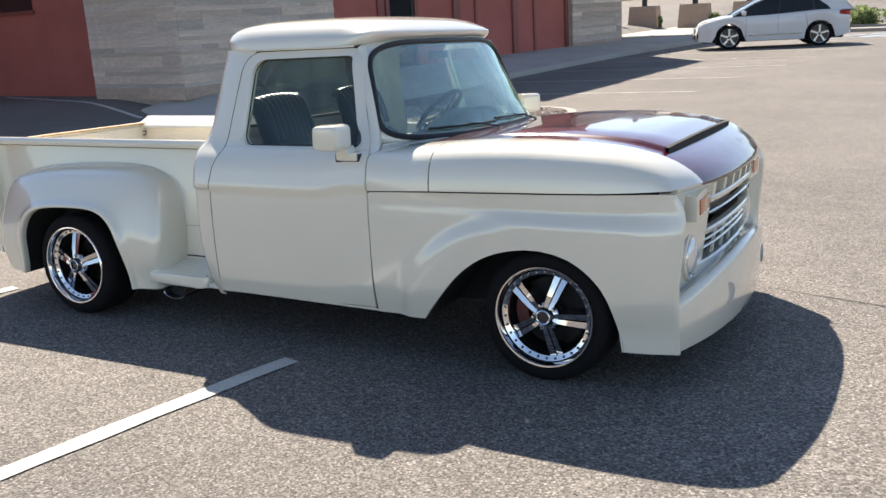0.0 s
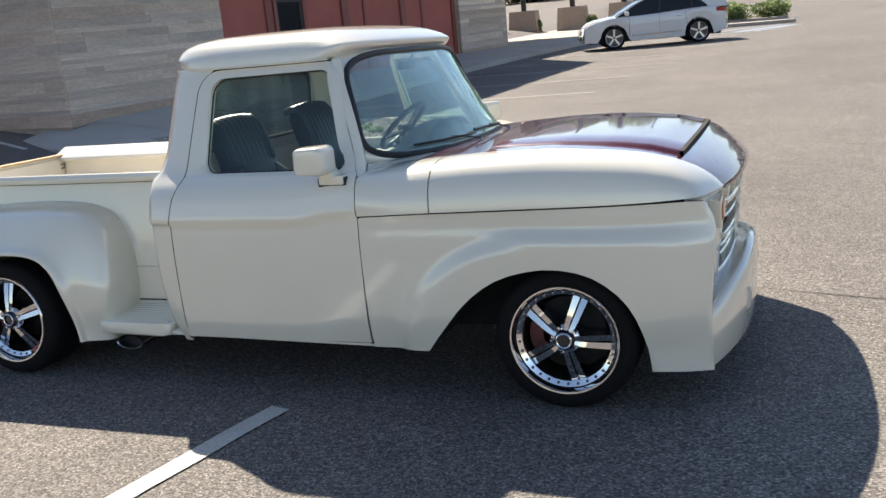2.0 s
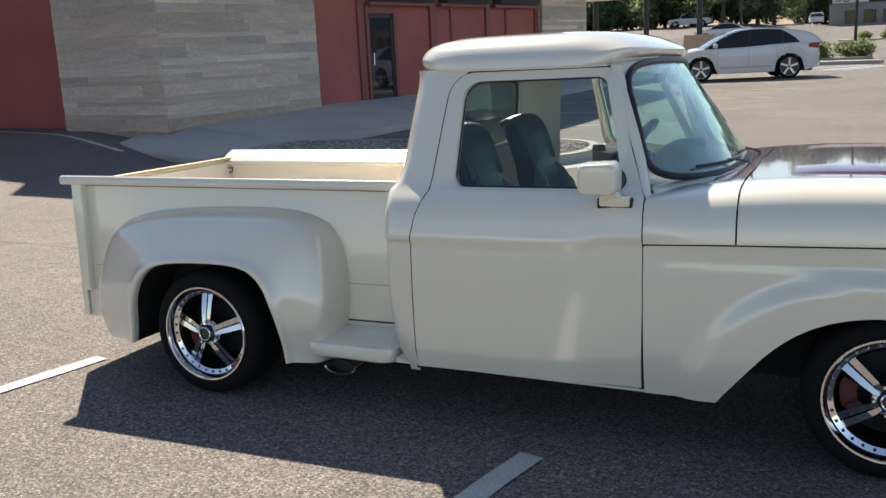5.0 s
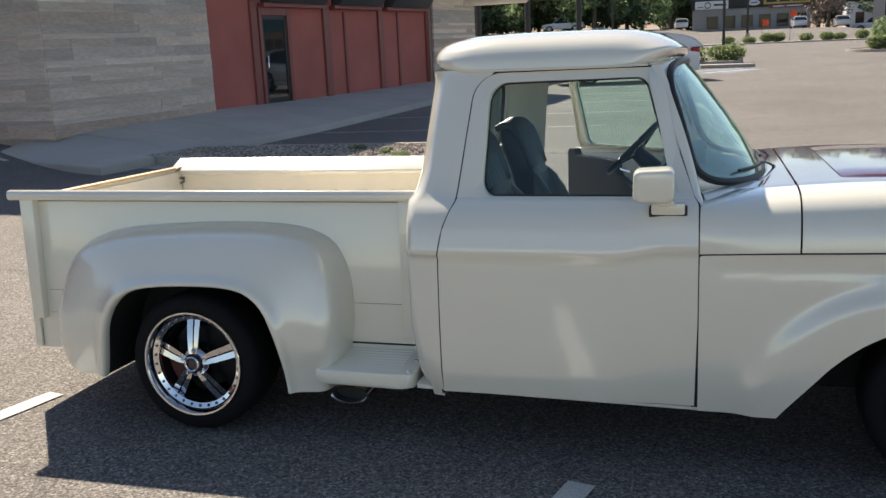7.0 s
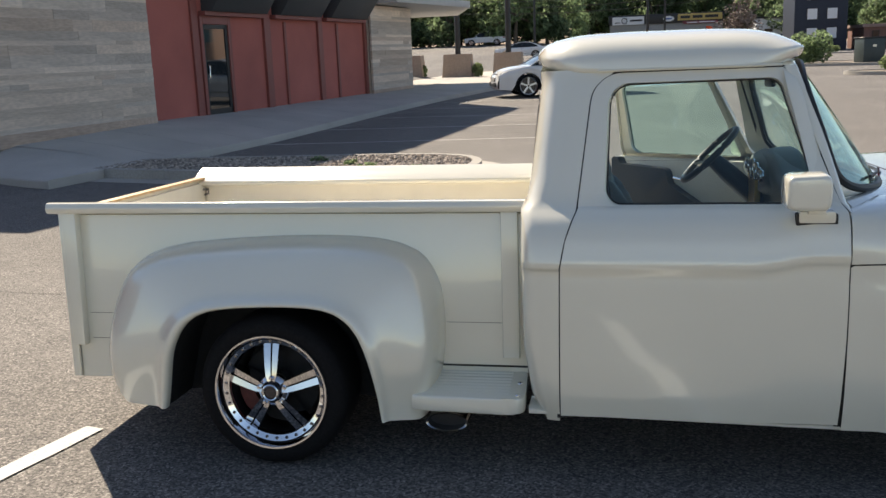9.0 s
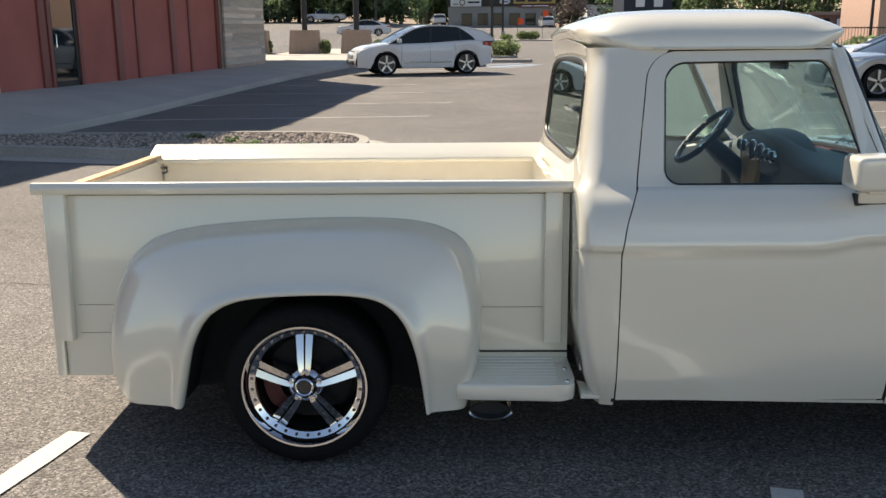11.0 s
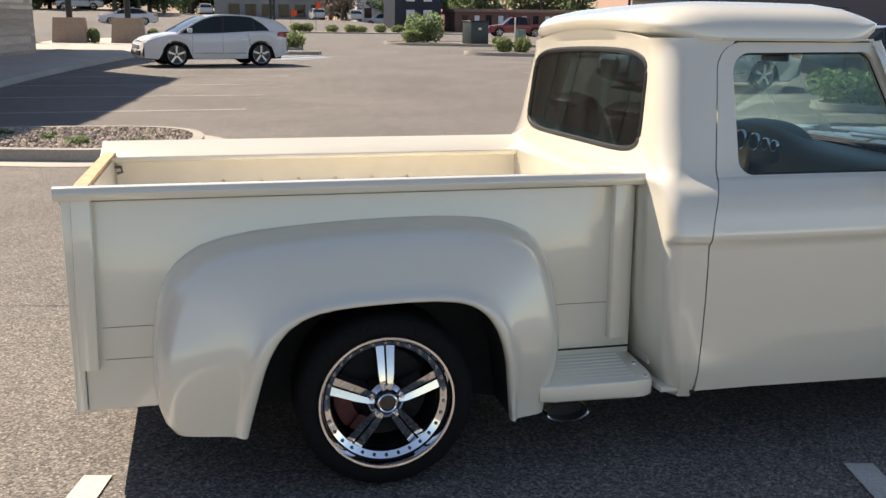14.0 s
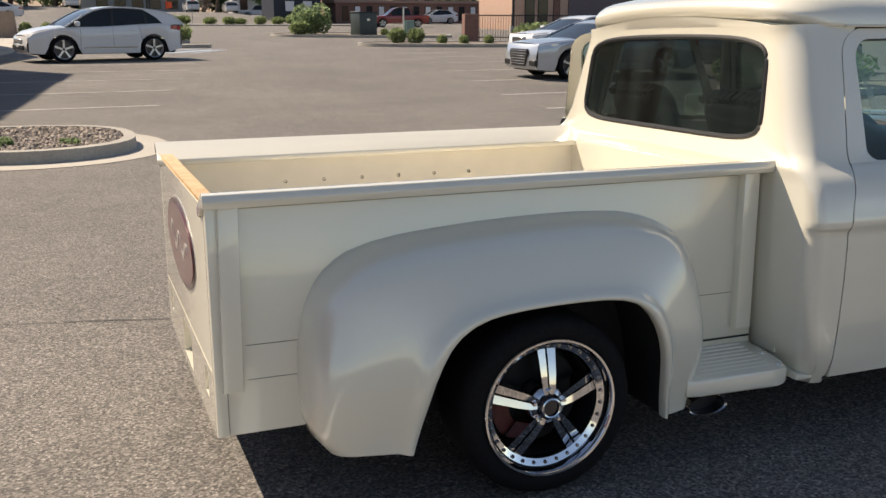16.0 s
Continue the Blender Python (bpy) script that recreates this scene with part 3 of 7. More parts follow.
    for k in range(6):
        bm = bmesh.new()
        lathe(bm, [(0.0, 0.0), (0.005, 0.0), (0.0075, 0.003), (0.0075, 0.008)], 10, "y")
        for v in bm.verts:
            v.co = Vector((v.co.x, s * (0.643 - v.co.y + 0.004), v.co.z)) + Vector((-0.50 + 0.175 * k, 0, 0.822))
        part("bolt", bm, RUSTED, bed_side)


HOODZ = [(2.06, 1.000), (2.20, 1.012), (2.38, 1.028), (2.60, 1.042), (2.87, 1.045), (3.10, 1.030), (3.24, 1.012), (3.36, 0.982), (3.43, 0.955), (3.49, 0.922), (3.53, 0.890), (3.56, 0.858)]
GAPZ = [(2.06, 0.817), (2.38, 0.829), (2.99, 0.843), (3.40, 0.854), (3.56, 0.856)]


def hood_half(x, s, upto=0.0):
    """Half a section of the hood, from its lower edge up and over to the middle."""
    zg, zt = lerp(GAPZ, x), lerp(HOODZ, x)
    h, v = zt - zg, side(x, zg)
    prof = [(0.0, 0.0), (0.003, 0.22), (0.010, 0.45), (0.028, 0.66), (0.060, 0.82), (0.100, 0.915), (0.145, 0.958), (0.195, 0.983), (0.250, 0.996)]
    near = 1 - step01(2.08, 2.32, x)
    pts = []
    for k, (a, b) in enumerate(prof):
        z = zg + h * b
        out = side(x, z) if k < 6 else 0
        pts.append((x, s * (v - a + max(0.0, out - v + a) * near * (1 if k < 5 else 0.7)), z))
    pts += [(x, s * (v - 0.25) * f, zt + 0.004 * (1 - f) * (h / 0.2)) for f in (0.96, 0.9, 0.75, 0.5, 0.25, 0.0)]
    w = max(0.0, (x - 3.16) / 0.40) ** 2
    return [(p[0] + w * (0.025 - 0.12 * (abs(p[1]) / 0.88) ** 2.6), p[1], p[2]) for p in pts]


def hood_z(x, y):
    """Height of the hood and cowl at that place."""
    pts = [(abs(p[1]), p[2]) for p in hood_half(x, 1)][::-1]
    return lerp(pts, abs(y))


for s in (-1, 1):
    truck_side(s)

# hood: cream shoulders, maroon middle with a raised panel that ends in a slot
hood = empty("hood", Matrix(), "", "")
hood.parent = truck
HX = [2.4000, 2.46, 2.55, 2.65, 2.75, 2.85, 2.95, 3.05, 3.13, 3.20, 3.26, 3.31, 3.36, 3.40, 3.44, 3.475, 3.505, 3.53, 3.548, 3.56]
for s in (-1, 1):
    bm = bmesh.new()
    loft(bm, [hood_half(x, s)[:9] for x in HX])
    flange(bm, (0, -s * 0.018, -0.001))
    part("hood_shoulder", bm, CREAM, hood, smooth=60)
bm = bmesh.new()
rows = []
for x in HX:
    r = hood_half(x, -1)[8:]
    l = hood_half(x, 1)[8:]
    up = 0.0
    rows.append([(p[0], p[1], p[2] + up) for p in r] + [(p[0], p[1], p[2] + up) for p in l[::-1][1:]])
loft(bm, rows)
flange(bm, (0, 0, -0.012))
part("hood_top", bm, MAROON, hood, "glossy maroon hood centre", smooth=60)
bm = bmesh.new()
rows = []
for x in [2.56 + 0.80 * k / 20 for k in range(21)]:
    zt = lerp(HOODZ, x)
    w = 0.600 + 0.015 * (x - 2.56) / 0.80
    rise = 0.003 + 0.005 * step01(2.56, 2.66, x) + 0.008 * step01(2.75, 3.34, x)
    rows.append([(x, y, z) for y, z in [(-w - 0.022, zt - 0.004), (-w - 0.006, zt + rise - 0.003), (-w + 0.006, zt + rise), (-w * 0.6, zt + rise + 0.002), (0, zt + rise + 0.003), (w * 0.6, zt + rise + 0.002), (w - 0.006, zt + rise), (w + 0.006, zt + rise - 0.003), (w + 0.022, zt - 0.004)]])
loft(bm, rows)
part("scoop_panel", bm, MAROON, hood, "raised maroon scoop panel", smooth=60)
bm = bmesh.new()
rows = []
for y in [-0.632 + 1.264 * k / 20 for k in range(21)]:
    q = 0.010 * (1 - (y / 0.632) ** 2)
    d = 0.006 - 0.010 * (y / 0.632) ** 2
    rows.append([(3.356 + d, y, 0.975 + q), (3.360 + d, y, 0.999 + q), (3.376 + d, y, 0.996 + q), (3.376 + d, y, 0.966 + q)])
loft(bm, rows, closed=True)
part("scoop_slot", bm, SEAM, hood, "black scoop slot", smooth=0)

# cowl and wipers
bm = bmesh.new()
rows = []
for x in [2.27 + 0.122 * k / 6 for k in range(7)]:
    rows.append(hood_half(x, -1)[8:] + hood_half(x, 1)[8:][::-1][1:])
loft(bm, rows)
flange(bm, (0, 0, -0.012))
part("cowl", bm, MAROON, truck, "maroon cowl panel", smooth=60)


# windscreen
def screen(u, w):
    """A place on the windscreen: u from -1 (right) to 1 across, w from 0 (foot) to 1 (head)."""
    a, b = 0.835 * u, 0.705 * u
    q = abs(u)
    foot = Vector((2.308 - 0.245 * q ** 3, a, 1.026 - 0.010 * q ** 3))
    head = Vector((1.986 - 0.068 * q ** 3, b, 1.482 - 0.008 * q ** 3))
    p = foot.lerp(head, w)
    p.x += 0.018 * math.sin(math.pi * w) * (1 - 0.5 * q)
    return p


def screen_ring(n=72, f=1.0):
    pts = []
    for k in range(n):
        t = math.tau * k / n
        c, q = math.cos(t), math.sin(t)
        e = 2 / 6
        u = math.copysign(abs(c) ** e, c) * f
        w = 0.5 + 0.5 * math.copysign(abs(q) ** e, q) * f
        pts.append((u, w))
    return pts


windscreen = empty("windscreen", Matrix(), "", "")
windscreen.parent = truck
bm = bmesh.new()
loft(bm, [[screen(*p) for p in screen_ring(72, f)] for f in (1.0, 0.85, 0.65, 0.4, 0.15, 0.0)], closed=True)
bmesh.ops.remove_doubles(bm, verts=bm.verts, dist=1e-5)
ob = part("pane", bm, GLASS, windscreen, "clear greenish windscreen glass")
ob.visible_shadow = False
bm = bmesh.new()
tube(bm, [screen(*p) for p in screen_ring(96, 1.005)], 0.015, 8, closed=True)
part("seal", bm, BLACK, windscreen, "thick black rubber seal")
# painted frame round the glass
bm = bmesh.new()
rows = []
for fu, fw, dx in ((0.985, 0.98, -0.012), (1.02, 1.035, -0.006), (1.055, 1.10, -0.014), (1.07, 1.15, -0.045)):
    rows.append([screen(u * fu, 0.5 + (w - 0.5) * fw) + Vector((dx, 0, 0)) for u, w in screen_ring(96, 1.0)])
loft(bm, rows, closed=True)
part("screen_frame", bm, CREAM, windscreen, smooth=60)
# skirt between the seal and the cowl: maroon in the middle, cream at the ends
for u0, u1, m in ((-1.0, -0.66, CREAM), (-0.66, 0.66, MAROON), (0.66, 1.0, CREAM)):
    bm = bmesh.new()
    rows = []
    for k in range(21):
        u = u0 + (u1 - u0) * k / 20
        p = screen(u, 0.0)
        o = 0.060 * u * abs(u) ** 3
        x, y = p.x + 0.060 - 0.035 * abs(u) ** 4, p.y + o
        z = hood_z(x, y) - 0.002
        x2, y2 = x + 0.03, y + o * 0.5
        rows.append([(p.x - 0.02, p.y * 0.98, p.z - 0.010), (p.x + 0.004, p.y, p.z + 0.001), (p.x * 0.5 + x * 0.5, p.y * 0.5 + y * 0.5, p.z * 0.5 + z * 0.5 + 0.001), (x, y, z), (x2, y2, hood_z(x2, y2) - 0.008)])
    loft(bm, rows)
    part("cowl_skirt", bm, m, truck, smooth=60)
for y0, y1 in ((-0.13, -0.60), (0.36, -0.05)):
    wiper = empty("wiper", Matrix(), "", "")
    wiper.parent = truck
    bm = bmesh.new()
    lathe(bm, [(0, 0.030), (0.006, 0.030), (0.009, 0.02), (0.012, 0.0)], 12, "z")
    bmesh.ops.translate(bm, verts=bm.verts, vec=(2.352, y0, 1.006))
    part("spindle", bm, DARKCHROME, wiper)
    bm = bmesh.new()
    a, b = Vector((2.350, y0, 1.034)), screen((y0 + y1) / 2 / 0.83, 0.08) + Vector((0.02, 0, 0.012))
    tube(bm, [a, a.lerp(b, 0.5) + Vector((0, 0, 0.004)), b], [0.005, 0.004, 0.003], 6)
    part("wiper_arm", bm, BLACK, wiper)
    bm = bmesh.new()
    tube(bm, [screen((y0 + (y1 - y0) * f) / 0.83, 0.055 + 0.03 * f) + Vector((0.014, 0, 0.006)) for f in (-0.1, 0.25, 0.5, 0.75, 1.05)], 0.006, 6)
    part("wiper_blade", bm, BLACK, wiper)

# cab shell: corner panels with the screen posts, rear wall with its window, roof
cab = empty("cab", Matrix(), "", "")
cab.parent = truck
REARX = [(0.26, 1.010), (0.50, 0.975), (0.95, 0.970), (0.985, 0.964), (1.000, 0.966), (1.008, 0.983), (1.47, 1.032)]


GAP_UP = sorted((z, x) for x, z in FRAME if x < 1.32 and z > 1.002)
GAP_UP = [p for k, p in enumerate(GAP_UP) if k == 0 or p[0] > GAP_UP[k - 1][0] + 1e-4]


def corner_r(z):
    return 0.055 + 0.050 * step01(0.99, 1.10, z)


def flare(z):
    """How far the cab swells out below the roof's edge."""
    return max(0.0, (z - 1.40) / 0.10) ** 2


def inner_v(z):
    return side(1.15, z) - 0.008 - corner_r(z) * 1.2


def corner(z, s):
    """A level section from the door's gap round the rear corner to the rear wall."""
    x0 = (lerp(GAP_R, z) if z < 1.003 else lerp(GAP_UP, z)) - 0.003
    v0, xb = side(x0, z), lerp(REARX, z) - 0.020 * flare(z)
    r = corner_r(z)
    x0 = max(x0, xb + r + 0.01)
    v0 += 0.008 * flare(z)
    pts = [(x0 + (xb + r - x0) * k / 5, s * (v0 - 0.008 * (k / 5) ** 2), z) for k in range(6)]
    v0 -= 0.008
    pts += [(xb + r - r * math.sin(t), s * (v0 - r * 1.2 + r * 1.2 * math.cos(t)), z) for t in [math.pi / 2 * k / 10 for k in range(1, 11)]]
    return pts


for s in (-1, 1):
    bm = bmesh.new()
    zs = [0.215, 0.24, 0.27, 0.32, 0.40, 0.5, 0.6, 0.7, 0.76, 0.78, 0.79, 0.80, 0.82, 0.86, 0.90, 0.93, 0.955, 0.975, 0.99, 1.005, 1.02, 1.04, 1.1, 1.2, 1.3, 1.36, 1.38, 1.40, 1.42, 1.44, 1.455, 1.475]
    rows = []
    for z in zs:
        row = corner(z, s)
        if z < 0.30:
            f = (0.30 - z) / 0.055
            row = [(p[0] + 0.02 * f * (k > 6), p[1] - s * 0.012 * f, p[2]) for k, p in enumerate(row)]
        rows.append(row)
    loft(bm, rows)
    back = [(rows[k][-1][0], 0.0, z) for k, z in enumerate(zs) if z < 1.0]
    loft(bm, [[r[-1] for r, z in zip(rows, zs) if z < 1.0], back])
    bmesh.ops.remove_doubles(bm, verts=bm.verts, dist=1e-5)
    part("corner_panel", bm, CREAM, cab, smooth=60)
    bm = bmesh.new()
    rows = []
    for k in range(17):
        w = k / 16
        z = 0.982 + 0.486 * w
        g = lerp([(0.982, 2.068), (1.00, 2.050), (1.02, 2.040), (1.09, 2.018), (1.26, 1.959), (1.42, 1.894), (1.47, 1.880)], z)
        a = Vector((g, s * side(g, z), z))
        b = screen(s * 1.0, max(0.0, min(1.0, (z - 1.016) / 0.452)))
        if z < 1.016:
            b.z = z
        m = (a + b) / 2 + Vector((0.012, s * 0.012, 0))
        rows.append([a - Vector((0, s * 0.03, 0)), a, a * 0.7 + m * 0.3 + Vector((0.002, s * 0.004, 0)), m, m * 0.4 + b * 0.6 + Vector((0.004, s * 0.002, 0)), b])
    loft(bm, rows)
    part("screen_post", bm, CREAM, cab, smooth=60)
# one lining on both sides; dark right and pale left put backlight into the colour
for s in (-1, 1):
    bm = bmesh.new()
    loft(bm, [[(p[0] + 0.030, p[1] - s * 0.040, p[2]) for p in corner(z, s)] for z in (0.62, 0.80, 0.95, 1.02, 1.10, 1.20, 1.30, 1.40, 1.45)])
    part("corner_trim", bm, SEATSIDE if s < 0 else LINER, cab, "corner trim coloured dark for its backlit side" if s < 0 else "corner trim coloured pale for its lit side", smooth=60)
# rear wall with window
bm = bmesh.new()
X = lambda z: lerp(REARX, z)
ro = resample([(0.657, 0.99), (-0.657, 0.99)], 33)[:-1] + resample([(-0.657, 0.99), (-0.657, 1.475)], 21)[:-1] + resample([(-0.657, 1.475), (0.657, 1.475)], 33)[:-1] + resample([(0.657, 1.475), (0.657, 0.99)], 21)[:-1]
ri = []
for y, z in ro:
    t = math.atan2((z - 1.237) / 0.2375, y / 0.657)
    e = 2 / 6
    c, q = math.cos(t), math.sin(t)
    k = (abs(c) ** 7 + abs(q) ** 7) ** (-1 / 7)
    zz = 1.242 + 0.185 * q * k + (0.014 * (1 - min(1.0, abs(y) / 0.62) ** 2) if z > 1.30 else 0.0)
    ri.append((0.658 * c * k * (1 - 0.13 * (zz - 1.06)), zz))
ro = [(y / 0.657 * (inner_v(z) + 0.010), z + (0.042 * (1 - (y / 0.657) ** 2) if z > 1.474 else 0.0)) for y, z in ro]
rows = [[(X(z) - 0.020 * flare(z) + 0.0025, y, z) for y, z in ro], [(X(z) - 0.020 * flare(z), y * 0.975, z) for y, z in ro], [(X(o[1]) * 0.5 + X(i[1]) * 0.5, (o[0] + i[0]) / 2, (o[1] + i[1]) / 2) for o, i in zip(ro, ri)], [(X(z), y, z) for y, z in ri], [(X(z) + 0.03, y * 0.985, 1.242 + (z - 1.242) * 0.97) for y, z in ri]]
loft(bm, rows, closed=True)
part("rear_wall", bm, CREAM, cab, smooth=50)
bm = bmesh.new()
prism(bm, [(1.0, 0.30), (1.0, 0.99), (1.02, 1.0), (1.04, 1.0), (1.04, 0.30)], -0.80, 0.80)
part("lower_rear_wall", bm, CREAM, cab)
rear_window = empty("rear_window", Matrix(), "", "")
rear_window.parent = truck
bm = bmesh.new()
tube(bm, [(X(z) + 0.004, y * 0.995, 1.242 + (z - 1.242) * 0.985) for y, z in ri], 0.011, 8, closed=True)
part("seal", bm, BLACK, rear_window)
bm = bmesh.new()
loft(bm, [[(X(1.242 + (z - 1.242) * f) + 0.006, y * f, 1.242 + (z - 1.242) * f) for y, z in ri] for f in (0.99, 0.7, 0.35, 0.0)], closed=True)
bmesh.ops.remove_doubles(bm, verts=bm.verts, dist=1e-5)
ob = part("pane", bm, TINT, rear_window, "dark tinted rear window glass")
ob.visible_shadow = False
# roof
bm = bmesh.new()


def roof_ring(back, front, half, z, n=96, e=5.5, zf=0.0):
    pts = []
    cx, a = (back + front) / 2, (front - back) / 2
    for i in range(n):
        t = math.tau * i / n
        c, q = math.cos(t), math.sin(t)
        k = e if c > 0 else min(e, 6.2)
        m = (abs(c) ** k + abs(q) ** k) ** (-1 / k)
        x = cx + a * c * m
        w = half - 0.040 * min(1, max(0, (x - 1.15) / 0.75)) - 0.007 * step01(1.32, 1.10, x)
        y = w * q * m
        if c > 0:
            x -= 0.026 * (y / half) ** 2 * step01(0.5, 1.0, c * m)
        else:
            x += 0.012 * (y / half) ** 2 * step01(0.5, 1.0, -c * m)
        lift = 0.044 * (1 - step01(1.49, 1.60, z)) * (1 - (y / half) ** 2) * step01(1.30, 1.05, x)
        pts.append((x, y, z + 0.005 + zf * step01(1.79, 1.95, x) + lift))
    return pts


loft(bm, [roof_ring(1.08, 1.900, 0.70, 1.460, e=9, zf=0.021), roof_ring(1.026, 1.930, 0.7680, 1.4607, e=9, zf=0.021), roof_ring(1.012, 1.955, 0.7700, 1.4645, e=8.5, zf=0.022), roof_ring(1.000, 1.980, 0.7690, 1.477, e=8, zf=0.025), roof_ring(0.993, 1.990, 0.7675, 1.490, e=8, zf=0.026), roof_ring(0.991, 1.992, 0.7655, 1.504, e=8, zf=0.022), roof_ring(0.991, 1.992, 0.7630, 1.510, e=8, zf=0.020),
          roof_ring(0.994, 1.987, 0.7560, 1.522, e=7.5, zf=0.014), roof_ring(1.003, 1.972, 0.740, 1.543, e=7, zf=0.006), roof_ring(1.020, 1.945, 0.715, 1.564, e=6.5), roof_ring(1.050, 1.908, 0.676, 1.583, e=6), roof_ring(1.11, 1.85, 0.585, 1.602, e=5), roof_ring(1.26, 1.74, 0.40, 1.615, e=4), roof_ring(1.5, 1.6, 0.08, 1.621, e=3)], closed=True)
bmesh.ops.contextual_create(bm, geom=[v for v in bm.verts if v.co.z > 1.6255])
part("roof", bm, CREAM, cab, smooth=60)
bm = bmesh.new()
loft(bm, [roof_ring(1.08, 1.93, 0.72, 1.462, zf=0.02), roof_ring(1.15, 1.86, 0.6, 1.485), roof_ring(1.5, 1.6, 0.1, 1.495)], closed=True)
part("headliner", bm, LINER, cab)
for s in (-1, 1):
    bm = bmesh.new()
    tube(bm, [(x, s * (0.772 - 0.040 * min(1, max(0, (x - 1.15) / 0.75))), 1.470 + 0.002 * (x > 1.3)) for x in (1.24, 1.32, 1.45, 1.6, 1.75, 1.87)], 0.0045, 6)
    part("drip_rail", bm, CREAM, cab)

# nose: grille panel, lamps, bumper
grille = empty("grille", Matrix(), "", "")
grille.parent = truck


def nose_x(y, z):
    return 3.562 - 0.115 * min(1.0, abs(y) / 0.88) ** 2.6 - 0.11 * (0.86 - z)


def nose_bar(z0, z1, y0, y1, d0, d1, material, name, label=""):
    bm = bmesh.new()
    n = 16
    rows = []
    for k in range(n + 1):
        y = y0 + (y1 - y0) * k / n
        a, b = nose_x(y, z0), nose_x(y, z1)
        rows.append([(a - d0, y, z0), (a + d1 - 0.006, y, z0), (a + d1, y, z0 + 0.006), (b + d1, y, z1 - 0.006), (b + d1 - 0.006, y, z1), (b - d0, y, z1)])
    loft(bm, rows, closed=True)
    bm.faces.new([v for v in bm.verts if abs(v.co.y - y0) < 1e-6][:6])
    bm.faces.new([v for v in bm.verts if abs(v.co.y - y1) < 1e-6][:6])
    return part(name, bm, material, grille, label, smooth=35)


nose_bar(0.45, 0.858, -0.845, 0.845, 0.12, -0.075, BLACK, "backing", "black void behind the grille")
nose_bar(0.832, 0.860, -0.83, 0.83, 0.06, 0.0, CREAM, "top_bar")
nose_bar(0.742, 0.772, -0.50, 0.50, 0.06, 0.004, CREAM, "middle_bar")
for y in (-0.465, -0.31, -0.155, 0.0, 0.155, 0.31, 0.465):
    nose_bar(0.77, 0.835, y - 0.018, y + 0.018, 0.05, 0.0, CREAM, "upright")
nose_bar(0.690, 0.702, -0.48, 0.48, 0.03, 0.0, CREAM, "slat")
nose_bar(0.600, 0.628, -0.48, 0.48, 0.03, 0.004, CREAM, "slat")
for z in (0.570, 0.535):
    nose_bar(z - 0.006, z + 0.006, -0.48, 0.48, 0.025, -0.006, CREAM, "slat")
for y in (-0.32, -0.16, 0.0, 0.16, 0.32):
    nose_bar(0.482, 0.602, y - 0.006, y + 0.006, 0.025, -0.010, CREAM, "upright")
nose_bar(0.395, 0.482, -0.80, 0.80, 0.06, 0.006, CREAM, "lower_bar")
for s in (-1, 1):
    nose_bar(0.395, 0.842, min(s * 0.475, s * 0.885), max(s * 0.475, s * 0.885), 0.10, -0.010, CREAM, "lamp_panel")
    lamp = empty("headlight", Matrix(), "", "")
    lamp.parent = truck
    m = Matrix.Translation((nose_x(s * 0.62, 0.530) - 0.026, s * 0.62, 0.530)) @ Matrix.Rotation(radians(s * 2), 4, "Z")
    bm = bmesh.new()
    lathe(bm, [(0.080, 0.0), (0.112, 0.000), (0.114, 0.012), (0.108, 0.024), (0.098, 0.026), (0.094, 0.012)], 40, "x")
    bm.transform(m)
    part("bezel", bm, CREAM, lamp)
    bm = bmesh.new()
    lathe(bm, [(0.096, 0.016), (0.092, 0.028), (0.084, 0.024)], 40, "x")
    bm.transform(m)
    part("chrome_ring", bm, CHROME, lamp)
    bm = bmesh.new()
    lathe(bm, [(0.086, 0.018), (0.074, 0.030), (0.045, 0.040), (0.0, 0.044)], 32, "x")
    bm.transform(m)
    part("lens", bm, LENS, lamp)
    turn = empty("indicator", Matrix(), "", "")
    turn.parent = truck
    x = nose_x(s * 0.62, 0.765) + 0.004
    bm = bmesh.new()
    prism(bm, [(s * 0.500, 0.706), (s * 0.730, 0.698), (s * 0.745, 0.812), (s * 0.510, 0.828)], x - 0.04, x + 0.012, axis="x", bevel=0.008)
    part("housing", bm, CREAM, turn)
    bm = bmesh.new()
    prism(bm, [(s * 0.530, 0.728), (s * 0.690, 0.722), (s * 0.698, 0.788), (s * 0.536, 0.796)], x + 0.006, x + 0.018, axis="x", bevel=0.003)
    part("lens", bm, AMBER, turn, "amber indicator lens")


# bumper: one smooth apron with a shelf on top
def bump_x(v):
    return 3.622 - 0.135 * (abs(v) / 0.905) ** 2.3


bumper = empty("front_bumper", Matrix(), "", "")
bumper.parent = truck
bm = bmesh.new()
rows = []
for k in range(49):
    y = -0.895 + 1.79 * k / 48
    x = bump_x(y)
    zt = 0.380 + 0.120 * (1 - (abs(y) / 0.9) ** 1.8)
    rows.append([(3.36, y * 0.97, zt - 0.018), (x - 0.070, y * 0.985, zt - 0.026), (x - 0.054, y * 0.99, zt - 0.022), (x - 0.044, y * 0.995, zt + 0.002), (x - 0.036, y, zt + 0.008), (x - 0.018, y, zt + 0.006), (x - 0.006, y, zt - 0.004), (x, y, zt - 0.022), (x + 0.002, y, 0.32), (x - 0.003, y, 0.22), (x - 0.012, y, 0.170), (x - 0.05, y, 0.160)])
loft(bm, rows)
part("apron", bm, CREAM, bumper, smooth=50)
